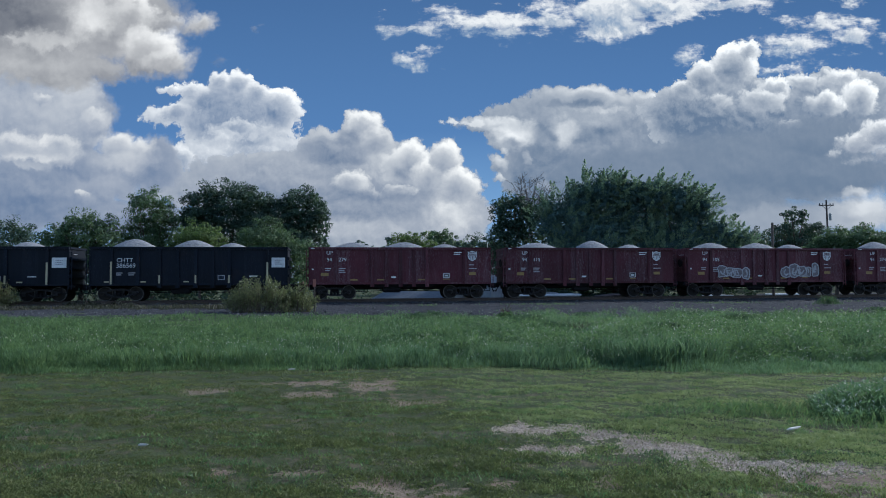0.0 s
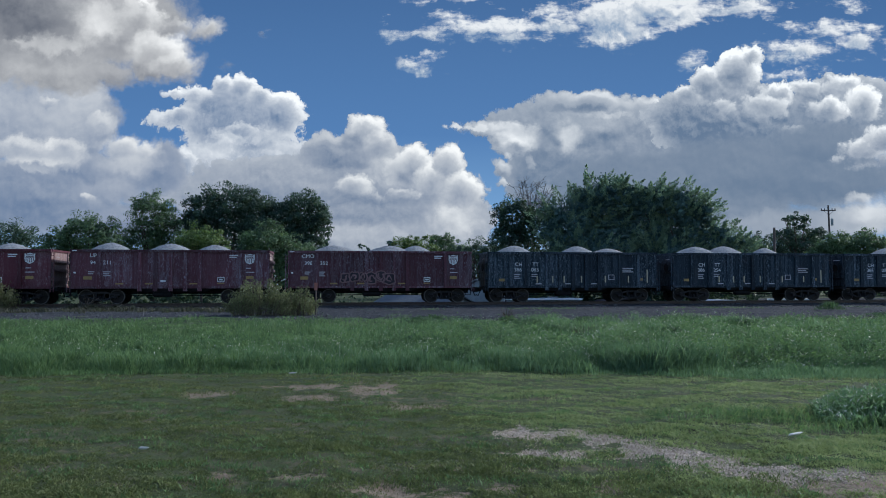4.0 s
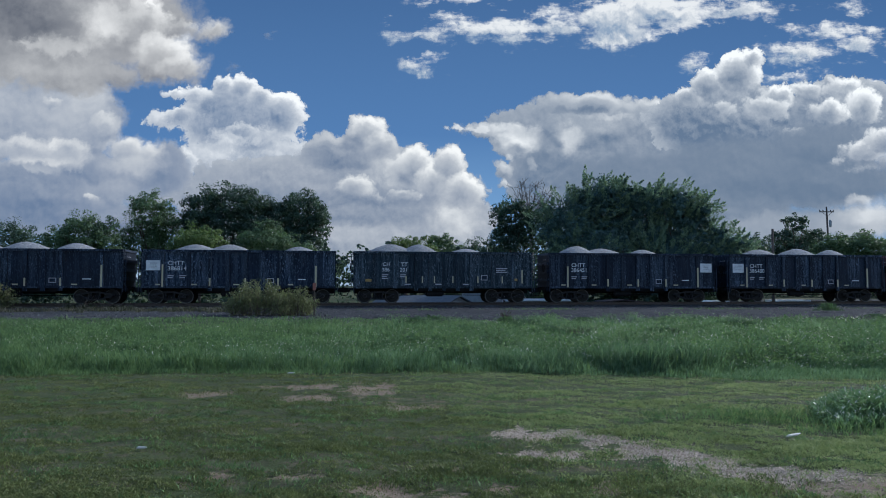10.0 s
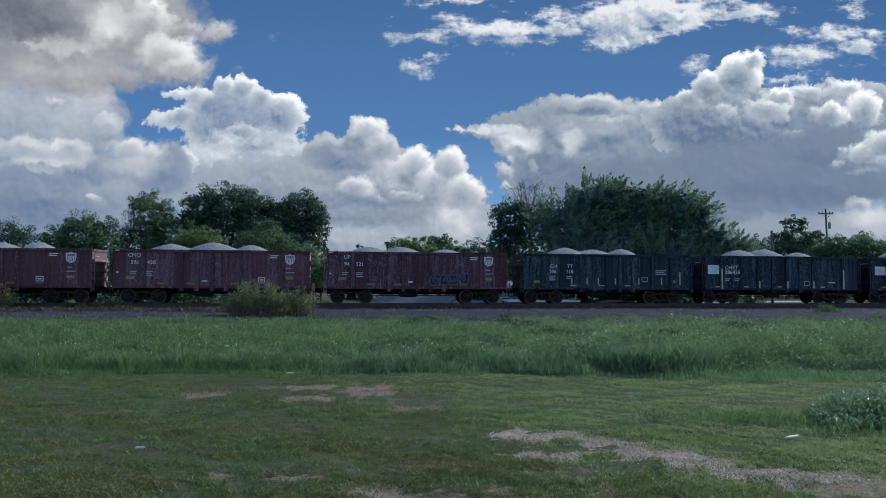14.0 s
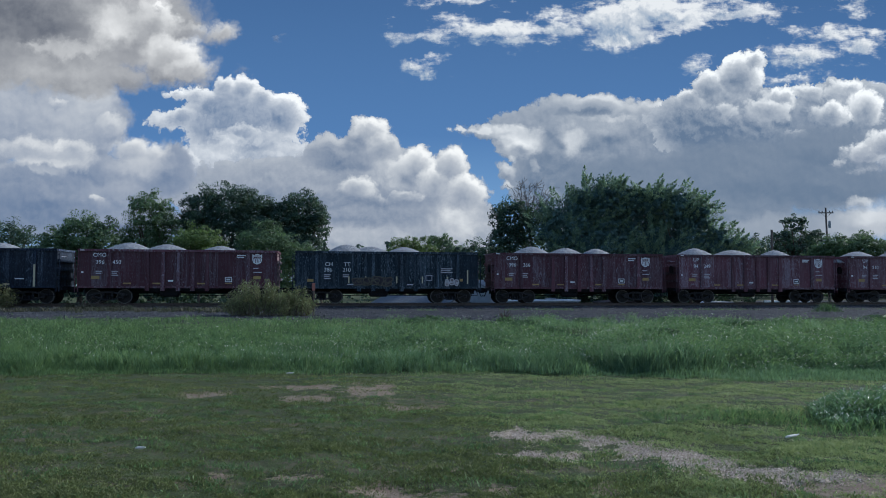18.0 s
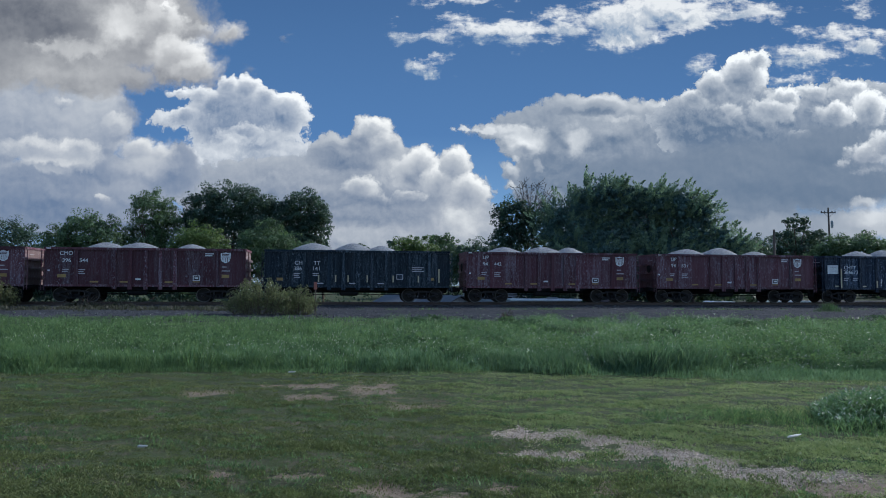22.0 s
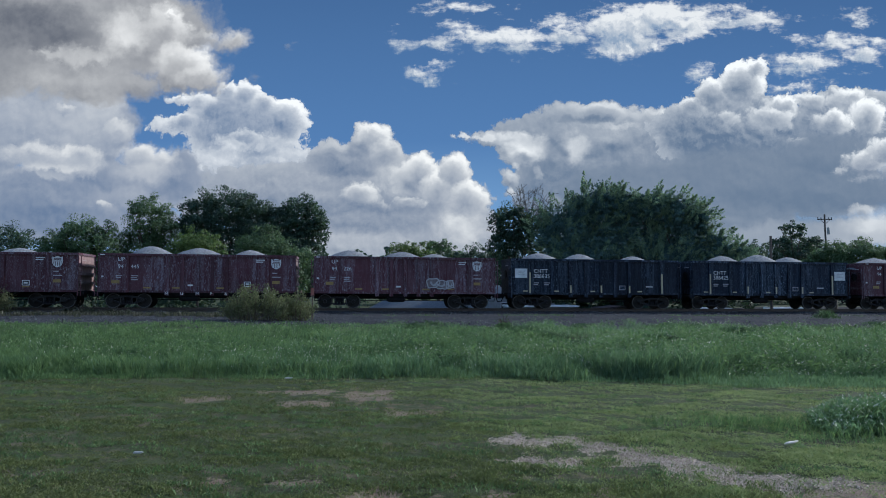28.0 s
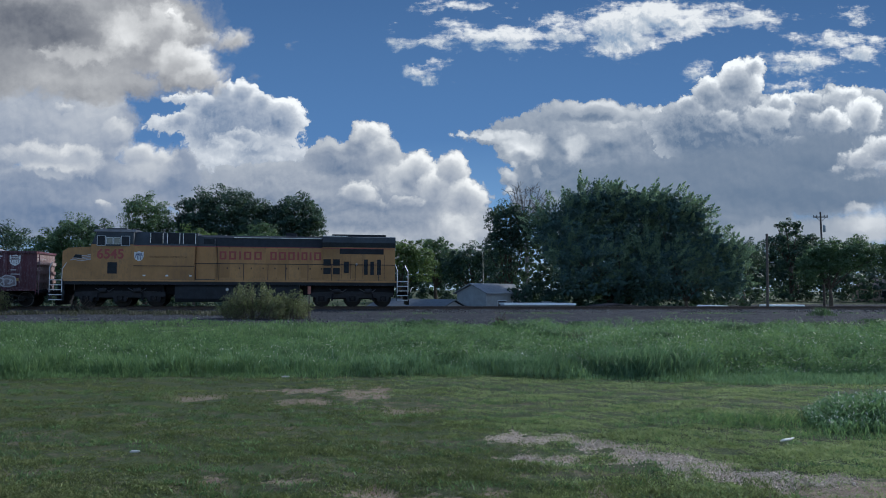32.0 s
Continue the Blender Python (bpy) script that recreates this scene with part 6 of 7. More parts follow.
def dress_black(car, mark, num, panel_right):
    letter_part("reporting_mark", mark, 1.5, 2.42, .25, WHITE, car, FACE, "white reporting mark " + mark)
    letter_part("road_number", num, 1.48, 2.08, .26, WHITE, car, FACE, "white road number")
    small_print(car, 1.5, 1.72, 2, .36)
    small_print(car, 2.2, 1.72, 2, .4)
    small_print(car, 9.3, 1.5, 1, .5, WHITE)
    xp = 10.65 if panel_right else .24
    bar(car, "white_panel", xp, xp + .82, 2.08, 2.7, WHITE, "white placard", y=FACE)
    small_print(car, xp + .2, 2.5, 3, .45)
    for x in (4.0, 6.12, 8.1):
        bar(car, "cream_strip", x - .05, x + .05, 1.1, 1.6, CREAM, y=-.012)
    bar(car, "cream_strip", 10.35, 10.46, 1.05, 2.4, CREAM, "tall cream reflector strip", y=-.012)
    bar(car, "cream_strip", 1.17, 1.27, 1.05, 2.45, CREAM, "tall cream reflector strip", y=-.012)
    bar(car, "data_panel", 7.42, 7.84, 1.3, 1.6, GREYPRINT, "framed data panel")
    bar(car, "data_panel_field", 7.46, 7.80, 1.34, 1.56, BLACK, y=FACE - .006)
    for x in (.8, 2.9, 5.4, 8.7):
        bar(car, "reflector_strip", x, x + .32, 1.16, 1.24, CREAM)


# mark, number, kind of wagon, where the three heaps crest along the body in hundredths, shift of the wagon in metres
RAKE = [("CHTT", "386540", "BR", 26, 50, 76, 0), ("CHTT", "386569", "BR", 19, 50, 70, 0.03), ("UP", "94279", "U", 24, 53, 76, 0.23), ("UP", "94115", "U", 21, 55, 78, 0.13),
        ("UP", "94105", "U", 21, 51, 73, 0.04), ("UP", "94274", "U", 22, 53, 76, -0), ("UP", "94211", "W", 16, 47, 70, -0.05), ("CMO", "396352", "W", 24, 55, 70, -0.02),
        ("CHTT", "386063", "C", 18, 56, 75, -0.07), ("CHTT", "386254", "C", 20, 38, 65, -0), ("CHTT", "386094", "C", 39, 63, 63, 0.01)]
RAKE += [("CMO", "396417", "W", 14, 35, 62, 0), ("CMO", "396432", "W", 28, 41, 74, 0.02), ("CHTT", "386709", "KL", 27, 48, 73, -0.02), ("CHTT", "386814", "KL", 25, 43, 80, -0.1),
         ("CHTT", "386201", "C", 21, 37, 64, -0.07), ("CHTT", "386451", "KR", 20, 35, 61, -0.03), ("CHTT", "386480", "KL", 26, 52, 74, -0.01), ("CMO", "396429", "W", 22, 50, 70, -0.01),
         ("CMO", "396438", "W", 26, 48, 68, 0.07), ("UP", "94321", "W", 23, 41, 67, 0.01), ("CHTT", "386118", "C", 28, 45, 63, -0.01)]
RAKE += [("CHTT", "386438", "KL", 29, 45, 68, -0.03), ("CHTT", "386717", "KL", 26, 50, 69, -0.08), ("CMO", "396450", "W", 22, 41, 69, -0.02), ("CHTT", "386210", "C", 27, 41, 60, -0.01),
         ("CMO", "396366", "W", 25, 45, 64, -0.06), ("UP", "94249", "W", 16, 41, 69, -0.01), ("UP", "94210", "W", 15, 40, 61, 0.03), ("CMO", "396544", "W", 26, 43, 70, -0),
         ("CHTT", "386141", "C", 25, 47, 63, 0.03), ("UP", "94442", "W", 24, 47, 63, 0.02)]
RAKE += [("UP", "94331", "W", 25, 46, 69, 0.26), ("CHTT", "386673", "KL", 31, 49, 73, -0.03), ("UP", "94281", "W", 23, 42, 62, 0.01), ("CMO", "396468", "W", 23, 42, 63, 0.07),
         ("CMO", "396517", "W", 18, 42, 67, 0.06), ("UP", "94445", "W", 23, 48, 75, 0.05), ("UP", "94226", "W", 19, 49, 67, 0.05), ("CHTT", "386635", "KL", 19, 44, 77, 0.01),
         ("CHTT", "386425", "KR", 25, 49, 69, -0.06), ("UP", "94378", "W", 17, 43, 72, 0.12)]

PAINTED = {4: ((2.2, 4.4, 1.25, 2.1, GREYPRINT), (7.0, 9.7, 1.2, 2.25, GREYPRINT)), 10: ((4.6, 7.8, 1.15, 2.35, GREYPRINT),), 35: ((1.9, 4.2, 1.2, 2.25, plain("pale_blue_spray", (.3, .38, .42), .6)),),
           36: ((1.9, 3.5, 1.25, 2.1, plain("pale_green_spray", (.22, .3, .29), .6)),), 38: ((7.2, 9.0, 1.3, 2.0, GREYPRINT),), 7: ((3.2, 6.6, 1.2, 2.1, plain("faint_spray", (.15, .09, .09), .7)),),
           20: ((6.6, 9.0, 1.2, 2.0, plain("faint_blue_spray", (.07, .07, .13), .7)),), 25: ((3.6, 6.0, 1.15, 1.85, plain("faint_ochre_spray", (.06, .055, .04), .7)), (9.5, 10.3, 1.15, 1.7, GREYPRINT)), 41: ((8.6, 10.4, 1.2, 1.9, GREYPRINT), (2.7, 4.1, 1.15, 1.6, GREYPRINT))}
SPRAYED = {10: ("2020", 8.4, 1.70, .36), 33: ("?", 4.3, 1.25, .46)}


def train_place(t):
    """How far along the track the first wagon stands at t seconds: an almost steady run."""
    u = (t - 16) / 16
    return -301.44 - 268.229 * u - 1.232 * u * u + .473 * u ** 3


train = []                               # (thing, place behind the first wagon)
used = set()
for i, (mark, num, kind, a, b2, c, shift) in enumerate(RAKE):
    master = MASTERS[kind[0]]
    if kind[0] in used:
        car = copy_thing(master, pose(0, 0, 0))
    else:
        car, _ = master, used.add(kind[0])
    train.append((car, i * PITCH + shift))
train_specs = list(RAKE)
for i, (car, place) in enumerate(train):
    mark, num, kind, a, b2, c, shift = train_specs[i]
    if kind[0] in "UW":
        dress_red(car, mark, num)
        if mark == "CMO":                # these have the first post a little further along
            for ob in car.children:
                if ob.name.startswith("rib") and ob.data.vertices[0].co.x < 1.8:
                    ob.location.x += .13
    elif kind[0] == "C":
        dress_split(car, mark, num)
    else:
        dress_black(car, mark, num, kind.endswith("R"))
    rr = random.Random(i * 7 + 1)
    for k, q in enumerate((a, b2, c)):
        ln = rr.uniform(3.8, 4.9) * (.8 if k == 2 else 1)
        hh = rr.uniform(.82, 1.0) * (.88 if k == 2 else 1)
        part("stone_mound", mound(ln, 2.6, hh, i * 3 + k), GRAVEL, car, "heap of pale crushed stone", pose(q / 100 * BODY, 1.5, 2.94))
    for j, (x0, x1, z0, z1, mat) in enumerate(PAINTED.get(i, ())):
        scrawl(car, x0, x1, z0, z1, mat, i * 5 + j, "sprayed graffiti scrawl")
    if i == 37:                          # one sprayed letter on the foot of each middle post
        for letter, x0 in zip("MUMP&", RED_RIBS[1:6]):
            letter_part("graffiti", letter, x0 - .1, .83, .17, WHITE, car, -.006, "sprayed white letter " + letter)
    if i in SPRAYED:
        text, x0, z0, hh = SPRAYED[i]
        letter_part("graffiti", text, x0, z0, hh, WHITE, car, FACE - .006, "sprayed white " + text)


# ---- the locomotive ----
loco = thing("locomotive", "yellow and grey six-axle diesel locomotive with red lettering", "locomotive")
W0, W1 = .12, 2.98
part("main_frame", Mesh().box(1.2, 21.0, .85, 2.25, .75, 1.40), UNDER, loco)
part("frame_sill", Mesh().box(.62, 21.3, W0 - .02, W1 + .02, 1.38, 1.66), LOCODARK, loco, "dark sill")
part("walkway_edge", Mesh().box(.64, 21.2, W0 - .06, W0 - .021, 1.58, 1.70), ORANGE, loco, "yellow walkway edge")
part("walkway", Mesh().box(.62, 21.3, W0, W1, 1.66, 1.71), LOCOGREY, loco)
part("nose", Mesh().prism([(.64, 1.71), (2.7, 1.71), (2.7, 3.72), (.95, 3.62), (.64, 3.40)], .25, 2.85), ORANGE, loco)
part("cab", Mesh().prism([(2.3, 1.71), (4.75, 1.71), (4.75, 4.62), (2.66, 4.62), (2.3, 3.8)], W0 + .02, W1 - .02), ORANGE, loco)
part("cab_upper", Mesh().prism([(2.32, 3.86), (4.76, 3.86), (4.76, 4.63), (2.64, 4.63)], W0 - .005, W1 + .005), LOCOGREY, loco, "grey upper cab wall")
part("cab_roof", Mesh().prism([(W0 - .04, 4.63), (W1 + .04, 4.63), (W1 - .25, 4.80), (W0 + .25, 4.80)], 2.42, 4.85, "x"), LOCOGREY, loco, "pale grey cab roof")
wn = part("side_window", Mesh().box(2.62, 4.58, W0 - .02, W0 - .006, 3.74, 4.40), LOCOGREY, loco, "cab window with thin bright frames")
for x0, x1, zz in ((2.64, 3.14, 0), (3.18, 3.58, .1), (3.60, 4.0, .1), (4.04, 4.56, 0)):
    fr = part("pane_frame", Mesh().box(x0, x0 + .03, W0 - .034, W0 - .021, 3.76 + zz, 4.38 - zz).box(x1 - .03, x1, W0 - .034, W0 - .021, 3.76 + zz, 4.38 - zz).box(x0 + .03, x1 - .03, W0 - .034, W0 - .021, 3.76 + zz, 3.785 + zz).box(x0 + .03, x1 - .03, W0 - .034, W0 - .021, 4.355 - zz, 4.38 - zz), TREAD, wn)
    part("pane", Mesh().box(x0 + .03, x1 - .03, W0 - .028, W0 - .021, 3.785 + zz, 4.355 - zz), GLASS if zz else LOCODARK, fr)
part("air_conditioner", Mesh().prism([(2.9, 4.79), (4.2, 4.79), (4.12, 4.92), (3.0, 4.92)], .9, 2.2), LOCOGREY, loco)
part("antenna_dome", Mesh().tube([(2.75, 1.2, 4.78), (2.75, 1.2, 4.88), (2.75, 1.2, 4.92)], [.14, .12, .04], 10), LOCOGREY, loco)
part("antenna", Mesh().tube([(4.5, .8, 4.78), (4.5, .8, 4.95)], .03, 6), LOCODARK, loco)
part("horn", Mesh().tube([(4.4, 1.3, 4.86), (4.6, 1.3, 4.86), (4.75, 1.3, 4.86)], [.03, .04, .08], 8), LOCODARK, loco)
part("windscreen", Mesh().prism([(2.28, 3.86), (2.31, 3.86), (2.60, 4.50), (2.57, 4.50)], .5, 2.6), GLASS, loco)
part("cab_side_door", Mesh().box(3.3, 3.85, W0 - .012, W0 + .02, 1.75, 2.45), LOCODARK, loco, at=pose(-.02, 0, .3))
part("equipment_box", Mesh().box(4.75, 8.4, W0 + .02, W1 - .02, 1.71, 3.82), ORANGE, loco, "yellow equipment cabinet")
part("equipment_seam", Mesh().box(4.78, 8.42, W0 + .002, W0 + .02, 2.52, 2.56), LOCODARK, loco)
part("equipment_top", Mesh().prism([(W0 + .1, 3.82), (W1 - .1, 3.82), (W1 - .4, 4.66), (W0 + .4, 4.66)], 4.75, 8.5, "x"), LOCOGREY, loco, "grey sloping roof hatch")
for x0 in (5.75, 6.75, 7.7):
    g = part("roof_grille", Mesh().box(x0 - .03, x0 + .74, W0 + .13, W0 + .3, 3.93, 4.60), LOCODARK, loco, "dark intake grille with bright uprights")
    for xu in (x0 - .03, x0 + .71):
        part("upright", Mesh().box(xu, xu + .035, W0 + .10, W0 + .129, 3.96, 4.6), SHINY, g)
    part("grille_field", Mesh().box(x0 + .01, x0 + .70, W0 + .12, W0 + .128, 3.96, 4.585), LOCODARK, g)
part("red_stripe", Mesh().box(4.76, 20.9, W0 + .012, W0 + .018, 3.76, 3.80), LOCORED, loco, "thin red stripe")
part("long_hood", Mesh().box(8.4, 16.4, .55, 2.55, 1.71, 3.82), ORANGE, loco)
part("hood_roof", Mesh().prism([(.5, 3.82), (2.6, 3.82), (2.45, 4.40), (2.1, 4.56), (1.0, 4.56), (.65, 4.40)], 8.5, 16.3, "x"), LOCODARK, loco)
part("hood_roof_edge", Mesh().box(10.7, 16.25, .60, .64, 4.395, 4.43), SHINY, loco, "bright roof gutter")
part("blower_duct", Mesh().prism([(8.45, 1.71), (9.6, 1.71), (9.6, 4.3), (8.45, 4.5)], .45, 2.65), LOCOGREY, loco)
part("blower_panel", Mesh().box(8.46, 9.62, .43, .449, 1.75, 3.80), ORANGE, loco)
part("blower_grille", Mesh().box(8.9, 9.55, .42, .429, 3.95, 4.3), LOCODARK, loco)
for k in range(9):
    x0 = 9.75 + k * .74
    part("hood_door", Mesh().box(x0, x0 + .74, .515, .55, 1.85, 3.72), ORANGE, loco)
    part("door_latch", Mesh().box(x0 + .56, x0 + .62, .495, .515, 2.4, 2.5), LOCODARK, loco)
for k in range(10):
    x0 = 9.72 + k * .74
    part("hood_seam", Mesh().box(x0 - .012, x0 + .012, .53, .549, 1.8, 3.8), LOCODARK, loco)
part("exhaust_outlet", Mesh().box(13.9, 14.6, 1.15, 1.95, 4.56, 4.78), LOCODARK, loco)
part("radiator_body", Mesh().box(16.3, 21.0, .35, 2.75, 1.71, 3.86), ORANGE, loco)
part("radiator_housing", Mesh().prism([(.35, 3.86), (2.75, 3.86), (3.02, 4.15), (3.02, 4.50), (2.8, 4.56), (.3, 4.56), (.08, 4.50), (.08, 4.15)], 16.3, 21.0, "x"), LOCOGREY, loco, "grey flared radiator housing")
part("radiator_edge", Mesh().box(16.32, 17.9, .27, .31, 4.56, 4.60), SHINY, loco, "bright roof edge")
part("radiator_cap", Mesh().box(16.9, 20.4, .35, 2.75, 4.56, 4.70), LOCODARK, loco)
part("radiator_screen", Mesh().box(17.4, 20.25, .33, .349, 3.42, 3.80), LOCODARK, loco)
for x0, x1, z0, z1 in ((16.36, 16.84, 2.10, 2.52), (16.98, 17.42, 2.10, 2.52), (16.36, 16.84, 2.66, 3.08), (16.98, 17.42, 2.66, 3.08), (17.68, 18.0, 2.18, 2.92), (18.97, 19.22, 2.08, 3.08), (19.38, 19.62, 2.08, 2.94), (19.82, 20.08, 2.08, 3.08)):
    v2 = part("louvre", Mesh().box(x0 - .035, x1 + .035, .33, .349, z0 - .035, z1 + .035), ORANGE, loco)
    part("louvre_field", Mesh().box(x0, x1, .322, .329, z0, z1), LOCODARK, v2)
    for k in range(4):
        z = z0 + (k + .5) * (z1 - z0) / 4
        part("louvre_blade", Mesh().prism([(.312, z - .02), (.32, z - .03), (.321, z + .02), (.313, z + .03)][::-1], x0 + .01, x1 - .01, "x"), LOCODARK, v2)
part("service_door", Mesh().box(18.2, 18.82, .33, .349, 1.85, 3.2), ORANGE, loco, "yellow service door")
part("door_lamp", Mesh().tube([(18.5, .29, 2.75), (18.5, .33, 2.75)], .07, 8), TREAD, loco)
for x in (17.55, 18.12, 18.9, 20.3):
    part("door_seam", Mesh().box(x - .01, x + .01, .335, .349, 1.8, 3.4), LOCODARK, loco)
# lettering, emblem and banner
letter_part("cab_number", "6545", 2.64, 2.99, .56, LOCORED, loco, W0 + .012, "bold red cab number", .98, .022)
for x0, wd in ((9.86, .42), (10.44, .44), (11.06, .12), (11.36, .46), (12.0, .46), (13.0, .40), (13.54, .44), (14.12, .42), (14.70, .12), (14.96, .38), (15.48, .12), (15.76, .44)):
    blk = Mesh().box(x0, x0 + .12, .488, .512, 3.0, 3.52)
    if wd > .2:
        blk.box(x0 + wd - .12, x0 + wd, .488, .512, 3.0, 3.52).box(x0 + .12, x0 + wd - .12, .489, .512, 3.42, 3.52).box(x0 + .12, x0 + wd - .12, .489, .512, 3.0, 3.10)
    part("brand_block", blk, LOCORED, loco, "plain red brand block")
emblem(loco, 5.10, 3.12, .9, W0 + .008, EMBLEM_BLUE)
letter_part("slogan", "BUILDING AMERICA", 5.72, 3.06, .105, plain("faded_brown_lettering", (.10, .06, .03), .6), loco, W0 + .010, "small brown slogan lettering", 1.65)
for k in range(4):
    z = 2.84 + k * .1
    wave = [(1.1 + .1 * k + q * (1.25 - .1 * k) / 8, z + .035 * math.sin(q * 1.1 + .4)) for q in range(9)]
    part("flag_stripe", Mesh().prism(wave + [(a, b2 + .05) for a, b2 in wave[::-1]], .235, .249), GREYPRINT, loco, "pale wavy flag stripe")
part("flag_canton", Mesh().prism([(1.25, 3.02), (1.75, 2.98), (1.75, 3.2), (1.38, 3.22)], .228, .234), LOCODARK, loco, "dark flag corner")
for x in (5.35, 6.7, 8.1):
    part("marker_reflector", Mesh().box(x, x + .16, W0 - .07, W0 - .061, 1.9, 1.99), WHITE, loco, at=pose(0, .07, 0))
# handrails, steps and ends
for xa, xb in ((8.45, 21.1),):
    part("handrail", Mesh().tube([(xa, W0 - .02, 2.72), (xb, W0 - .02, 2.72)], .022, 6), LOCODARK, loco)
for x in (8.5, 9.9, 11.4, 12.9, 14.0, 15.4, 16.9, 18.4, 19.9, 21.05):
    part("handrail_post", Mesh().tube([(x, W0 - .02, 1.7), (x, W0 - .02, 2.72)], .02, 6), LOCODARK, loco)
for e, x0 in ((-1, .02), (1, 21.1)):
    ms = Mesh()
    for k in range(5):
        z = .42 + k * .30
        st = part("step", Mesh().box(x0, x0 + .74, -.02, .4, z, z + .04), LOCODARK, loco)
        part("step_edge", Mesh().box(x0, x0 + .74, -.03, -.021, z, z + .05), TREAD, st, "pale step edge")
    xa, xb = (x0 + .02, x0 + .72)
    part("step_side", Mesh().box(xa - .03, xa, 0, .4, .4, 1.7), LOCOGREY, loco)
    part("step_side", Mesh().box(xb, xb + .03, 0, .4, .4, 1.7), LOCOGREY, loco)
    part("grab_rail", Mesh().tube([(xa, -.02, .9), (xa, -.02, 2.4), (xa - e * .12, .1, 2.75)], .025, 6), TREAD, loco, "white grab rail")
    part("grab_rail", Mesh().tube([(xb, -.02, .9), (xb, -.02, 2.3), (xb - e * .2, .1, 2.7)], .025, 6), TREAD, loco, "white grab rail")
    xe = .15 if e < 0 else 22.1
    part("coupler", Mesh().box(*sorted((xe, xe - e * .8)), 1.4, 1.7, .74, 1.0), UNDER, loco)
    part("end_plate", Mesh().box(*sorted((xe - e * .25, xe - e * .35)), .3, 2.8, .45, 1.4), UNDER, loco)
    part("plough", Mesh().prism([(.2, .12), (2.9, .12), (2.9, .5), (.2, .5)], *sorted((xe - e * .18, xe - e * .25)), "x"), UNDER, loco)
    part("uncoupling_lever", Mesh().tube([(xe - e * .1, .1, 1.0), (xe, .2, 1.25), (xe + e * .12, .3, 1.3)], .02, 5), TREAD, loco)
part("fuel_tank", Mesh().prism([(.34, 1.38), (.28, 1.25), (.26, .52), (.42, .30), (2.6, .30), (2.84, .52), (2.82, 1.25), (2.76, 1.38)][::-1], 7.25, 14.85, "x"), LOCODARK, loco, "dark grey fuel tank")
for x in (9.1, 11.9):
    part("tank_band", Mesh().box(x, x + .09, .245, .262, .5, 1.27), LOCODARK, loco)
part("filler_cap", Mesh().tube([(10.4, .2, 1.1), (10.4, .27, 1.1)], .09, 10), TREAD, loco)
BIG_WHEEL = Mesh().tube([(0, 0, 0), (0, .02, 0), (0, .1, 0), (0, .1, 0), (0, .14, 0)], [.42, .53, .53, .56, .56], 24).done("wheel")
BIG_FRAME = Mesh().prism([(-2.65, .66), (-2.36, .62), (-2.3, .34), (-1.66, .34), (-1.55, .58), (-.42, .58), (-.32, .34), (.32, .34), (.42, .58), (1.55, .58), (1.66, .34), (2.3, .34), (2.36, .62), (2.65, .66), (2.65, .92), (1.3, 1.0), (-1.3, 1.0), (-2.65, .92)], -.1, .1).done("side_frame")
SAND_PIPE = Mesh().tube([(-.5, -.12, 1.15), (-.2, -.16, 1.0), (.1, -.14, 1.08), (.3, -.16, .96), (.55, -.12, 1.15)], .022, 5).done("air_hose")
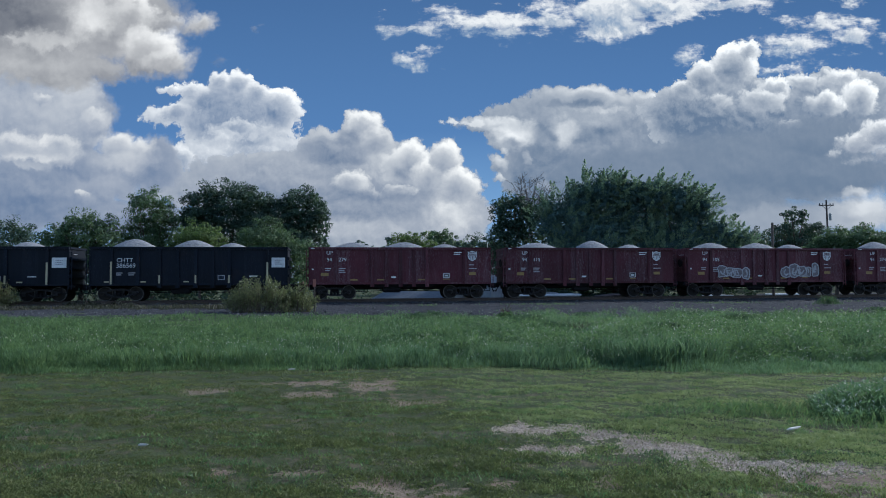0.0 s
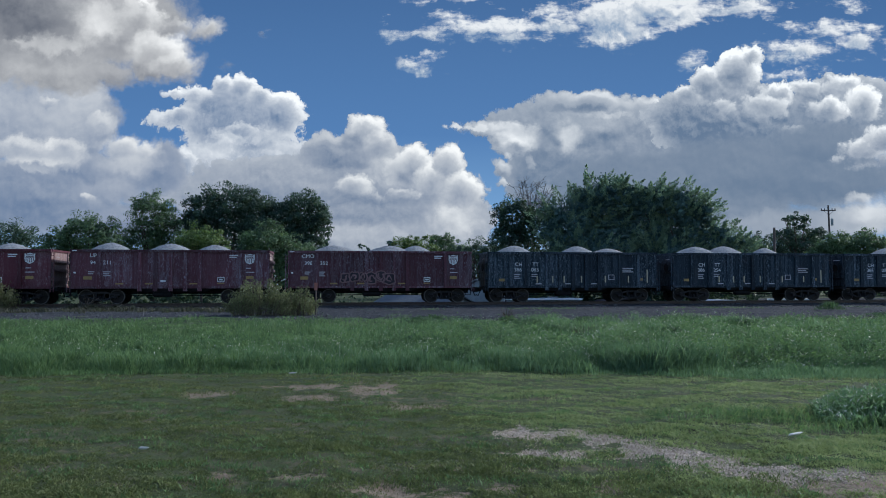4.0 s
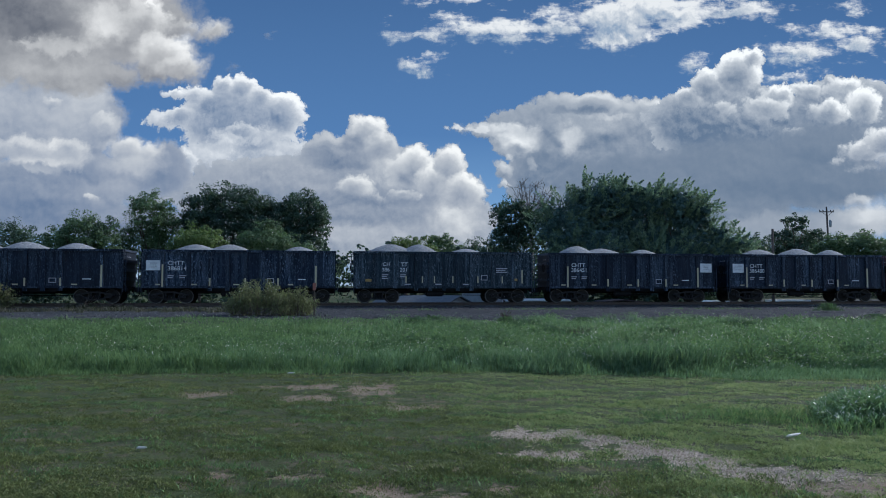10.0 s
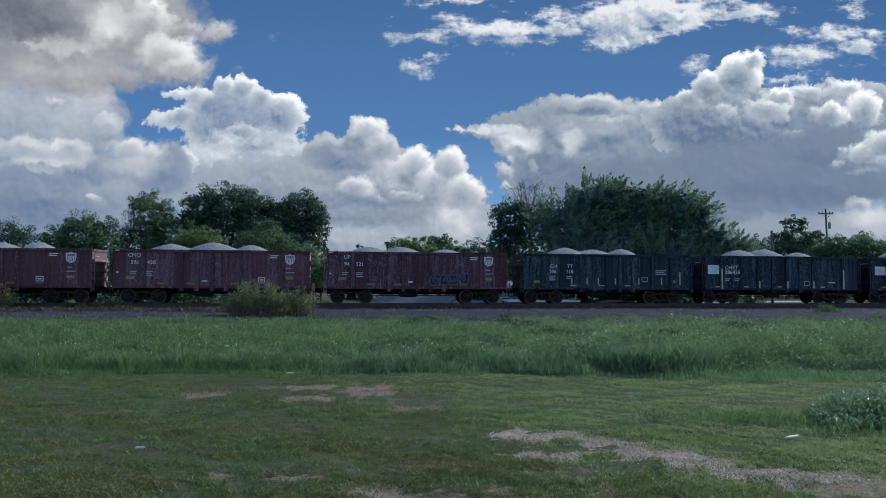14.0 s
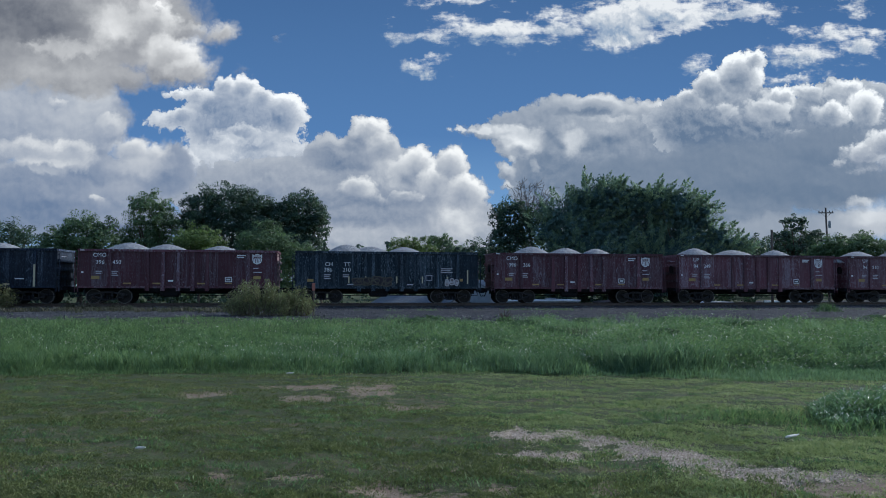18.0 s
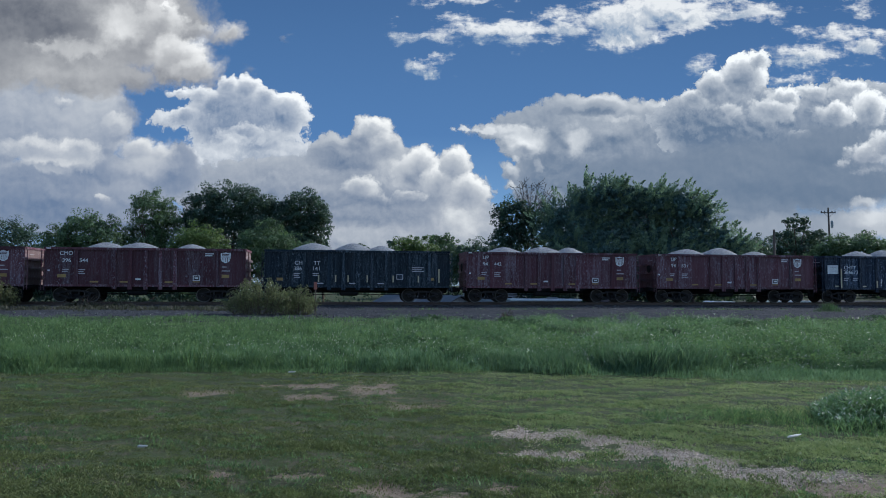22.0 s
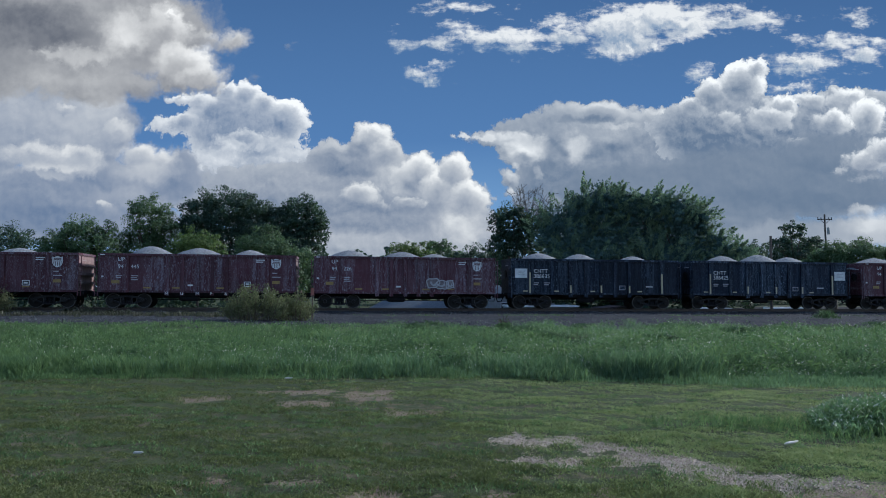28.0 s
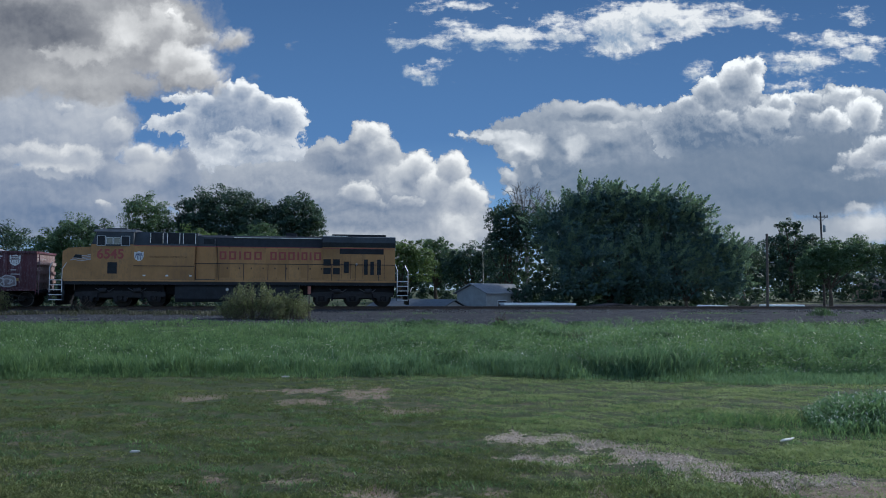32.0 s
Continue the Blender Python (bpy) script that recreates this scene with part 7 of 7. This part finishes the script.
for xc in (4.05, 18.25):
    tr = part("truck", Mesh().box(-2.5, 2.5, .6, 2.5, .5, 1.36), UNDER, loco, at=pose(xc, 0, 0))
    for n in (.34, 2.76):
        part("side_frame", BIG_FRAME, FRAMEGREY, tr, "grimy dark truck frame", pose(0, n, 0))
        out = -.1 if n < 1 else .1
        for k in (-1, 1):
            part("brake_cylinder", Mesh().tube([(k * 1.0 - .22, n + out * 2, 1.02), (k * 1.0 + .22, n + out * 2, 1.02)], .13, 10), FRAMEGREY, tr)
            part("brake_shoe", Mesh().prism([(k * 1.32 - .06, .4), (k * 1.32 + .06, .4), (k * 1.26 + .06, .86), (k * 1.26 - .06, .86)], *sorted((n + out * .9, n + out * 1.5))), UNDER, tr)
            part("air_hose", SAND_PIPE, WHEELRIM, tr, at=pose(k * .95, n if n < 1 else n + .3, 0))
        part("spring_plank", Mesh().box(-.8, .8, *sorted((n + out * .8, n + out * 1.3)), .7, .84), FRAMEGREY, tr)
        for k in (-1.05, 1.05):
            part("spring", Mesh().tube([(k, n, .95), (k, n, 1.25)], .13, 8), UNDER, tr)
    for dx in (-1.98, 0, 1.98):
        for n, turn in ((.72, 0), (2.38, 180)):
            wh = part("wheel", BIG_WHEEL, WHEEL, tr, "worn steel wheel", pose(dx, n, .53, 0, 0, turn))
            wh["radius"] = .53
        part("journal_box", Mesh().box(dx - .2, dx + .2, .2, .3, .4, .68), UNDER, tr)
        part("journal_cap", Mesh().tube([(dx, .12, .54), (dx, .2, .54)], .12, 10), WHEEL, tr)
train.append((loco, 546.62))


def motions():
    times = [2.0 * k for k in range(17)]
    for ob, place in train:
        walk(ob, [(t, Matrix.Translation(on_track(train_place(t) + place, 0, RAIL_TOP)) @ pose(0, 0, 0, 0, 0, TURN)) for t in times])
        # the wheels roll while the wagon passes
        inside = [k / FPS for k in range(0, 32 * FPS + 1) if -40 < train_place(k / FPS) + place + 6 < 46]
        rows = [t for t in (0.0,) if not inside or inside[0] > 0] + inside + [t for t in (32.0,) if not inside or inside[-1] < 32]
        for wh in [o for o in ob.children_recursive if "radius" in o]:
            home = wh.matrix_basis.copy()
            a0 = train_place(inside[0])
            turn = lambda t: (train_place(min(max(t, inside[0]), inside[-1])) - a0) / wh["radius"]
            walk(wh, [(t, Matrix.Translation(home.translation) @ Matrix.Rotation(turn(t), 4, "Y") @ home.to_3x3().to_4x4()) for t in rows])
    for ob, du, dw in ((cloud_high, 66, 18), (cloud_low, 46, 9), (cloud_mid, 14, 5), (cloud_front, 20, 6), (cloud_anvil, 24, 8), (cloud_tower, 18, 8), (cloud_shelf, 16, 6), (cloud_base, 16, 6), (cloud_wisps, 24, 8)):
        far = ob.matrix_basis.translation.y
        k = far * math.tan(radians(32)) / 784
        walk(ob, [(t, pose(-du * k * (1 - t / 32), far, EYE.z + dw * k * (1 - t / 32))) for t in (0, 8, 16, 24, 32)])


motions()
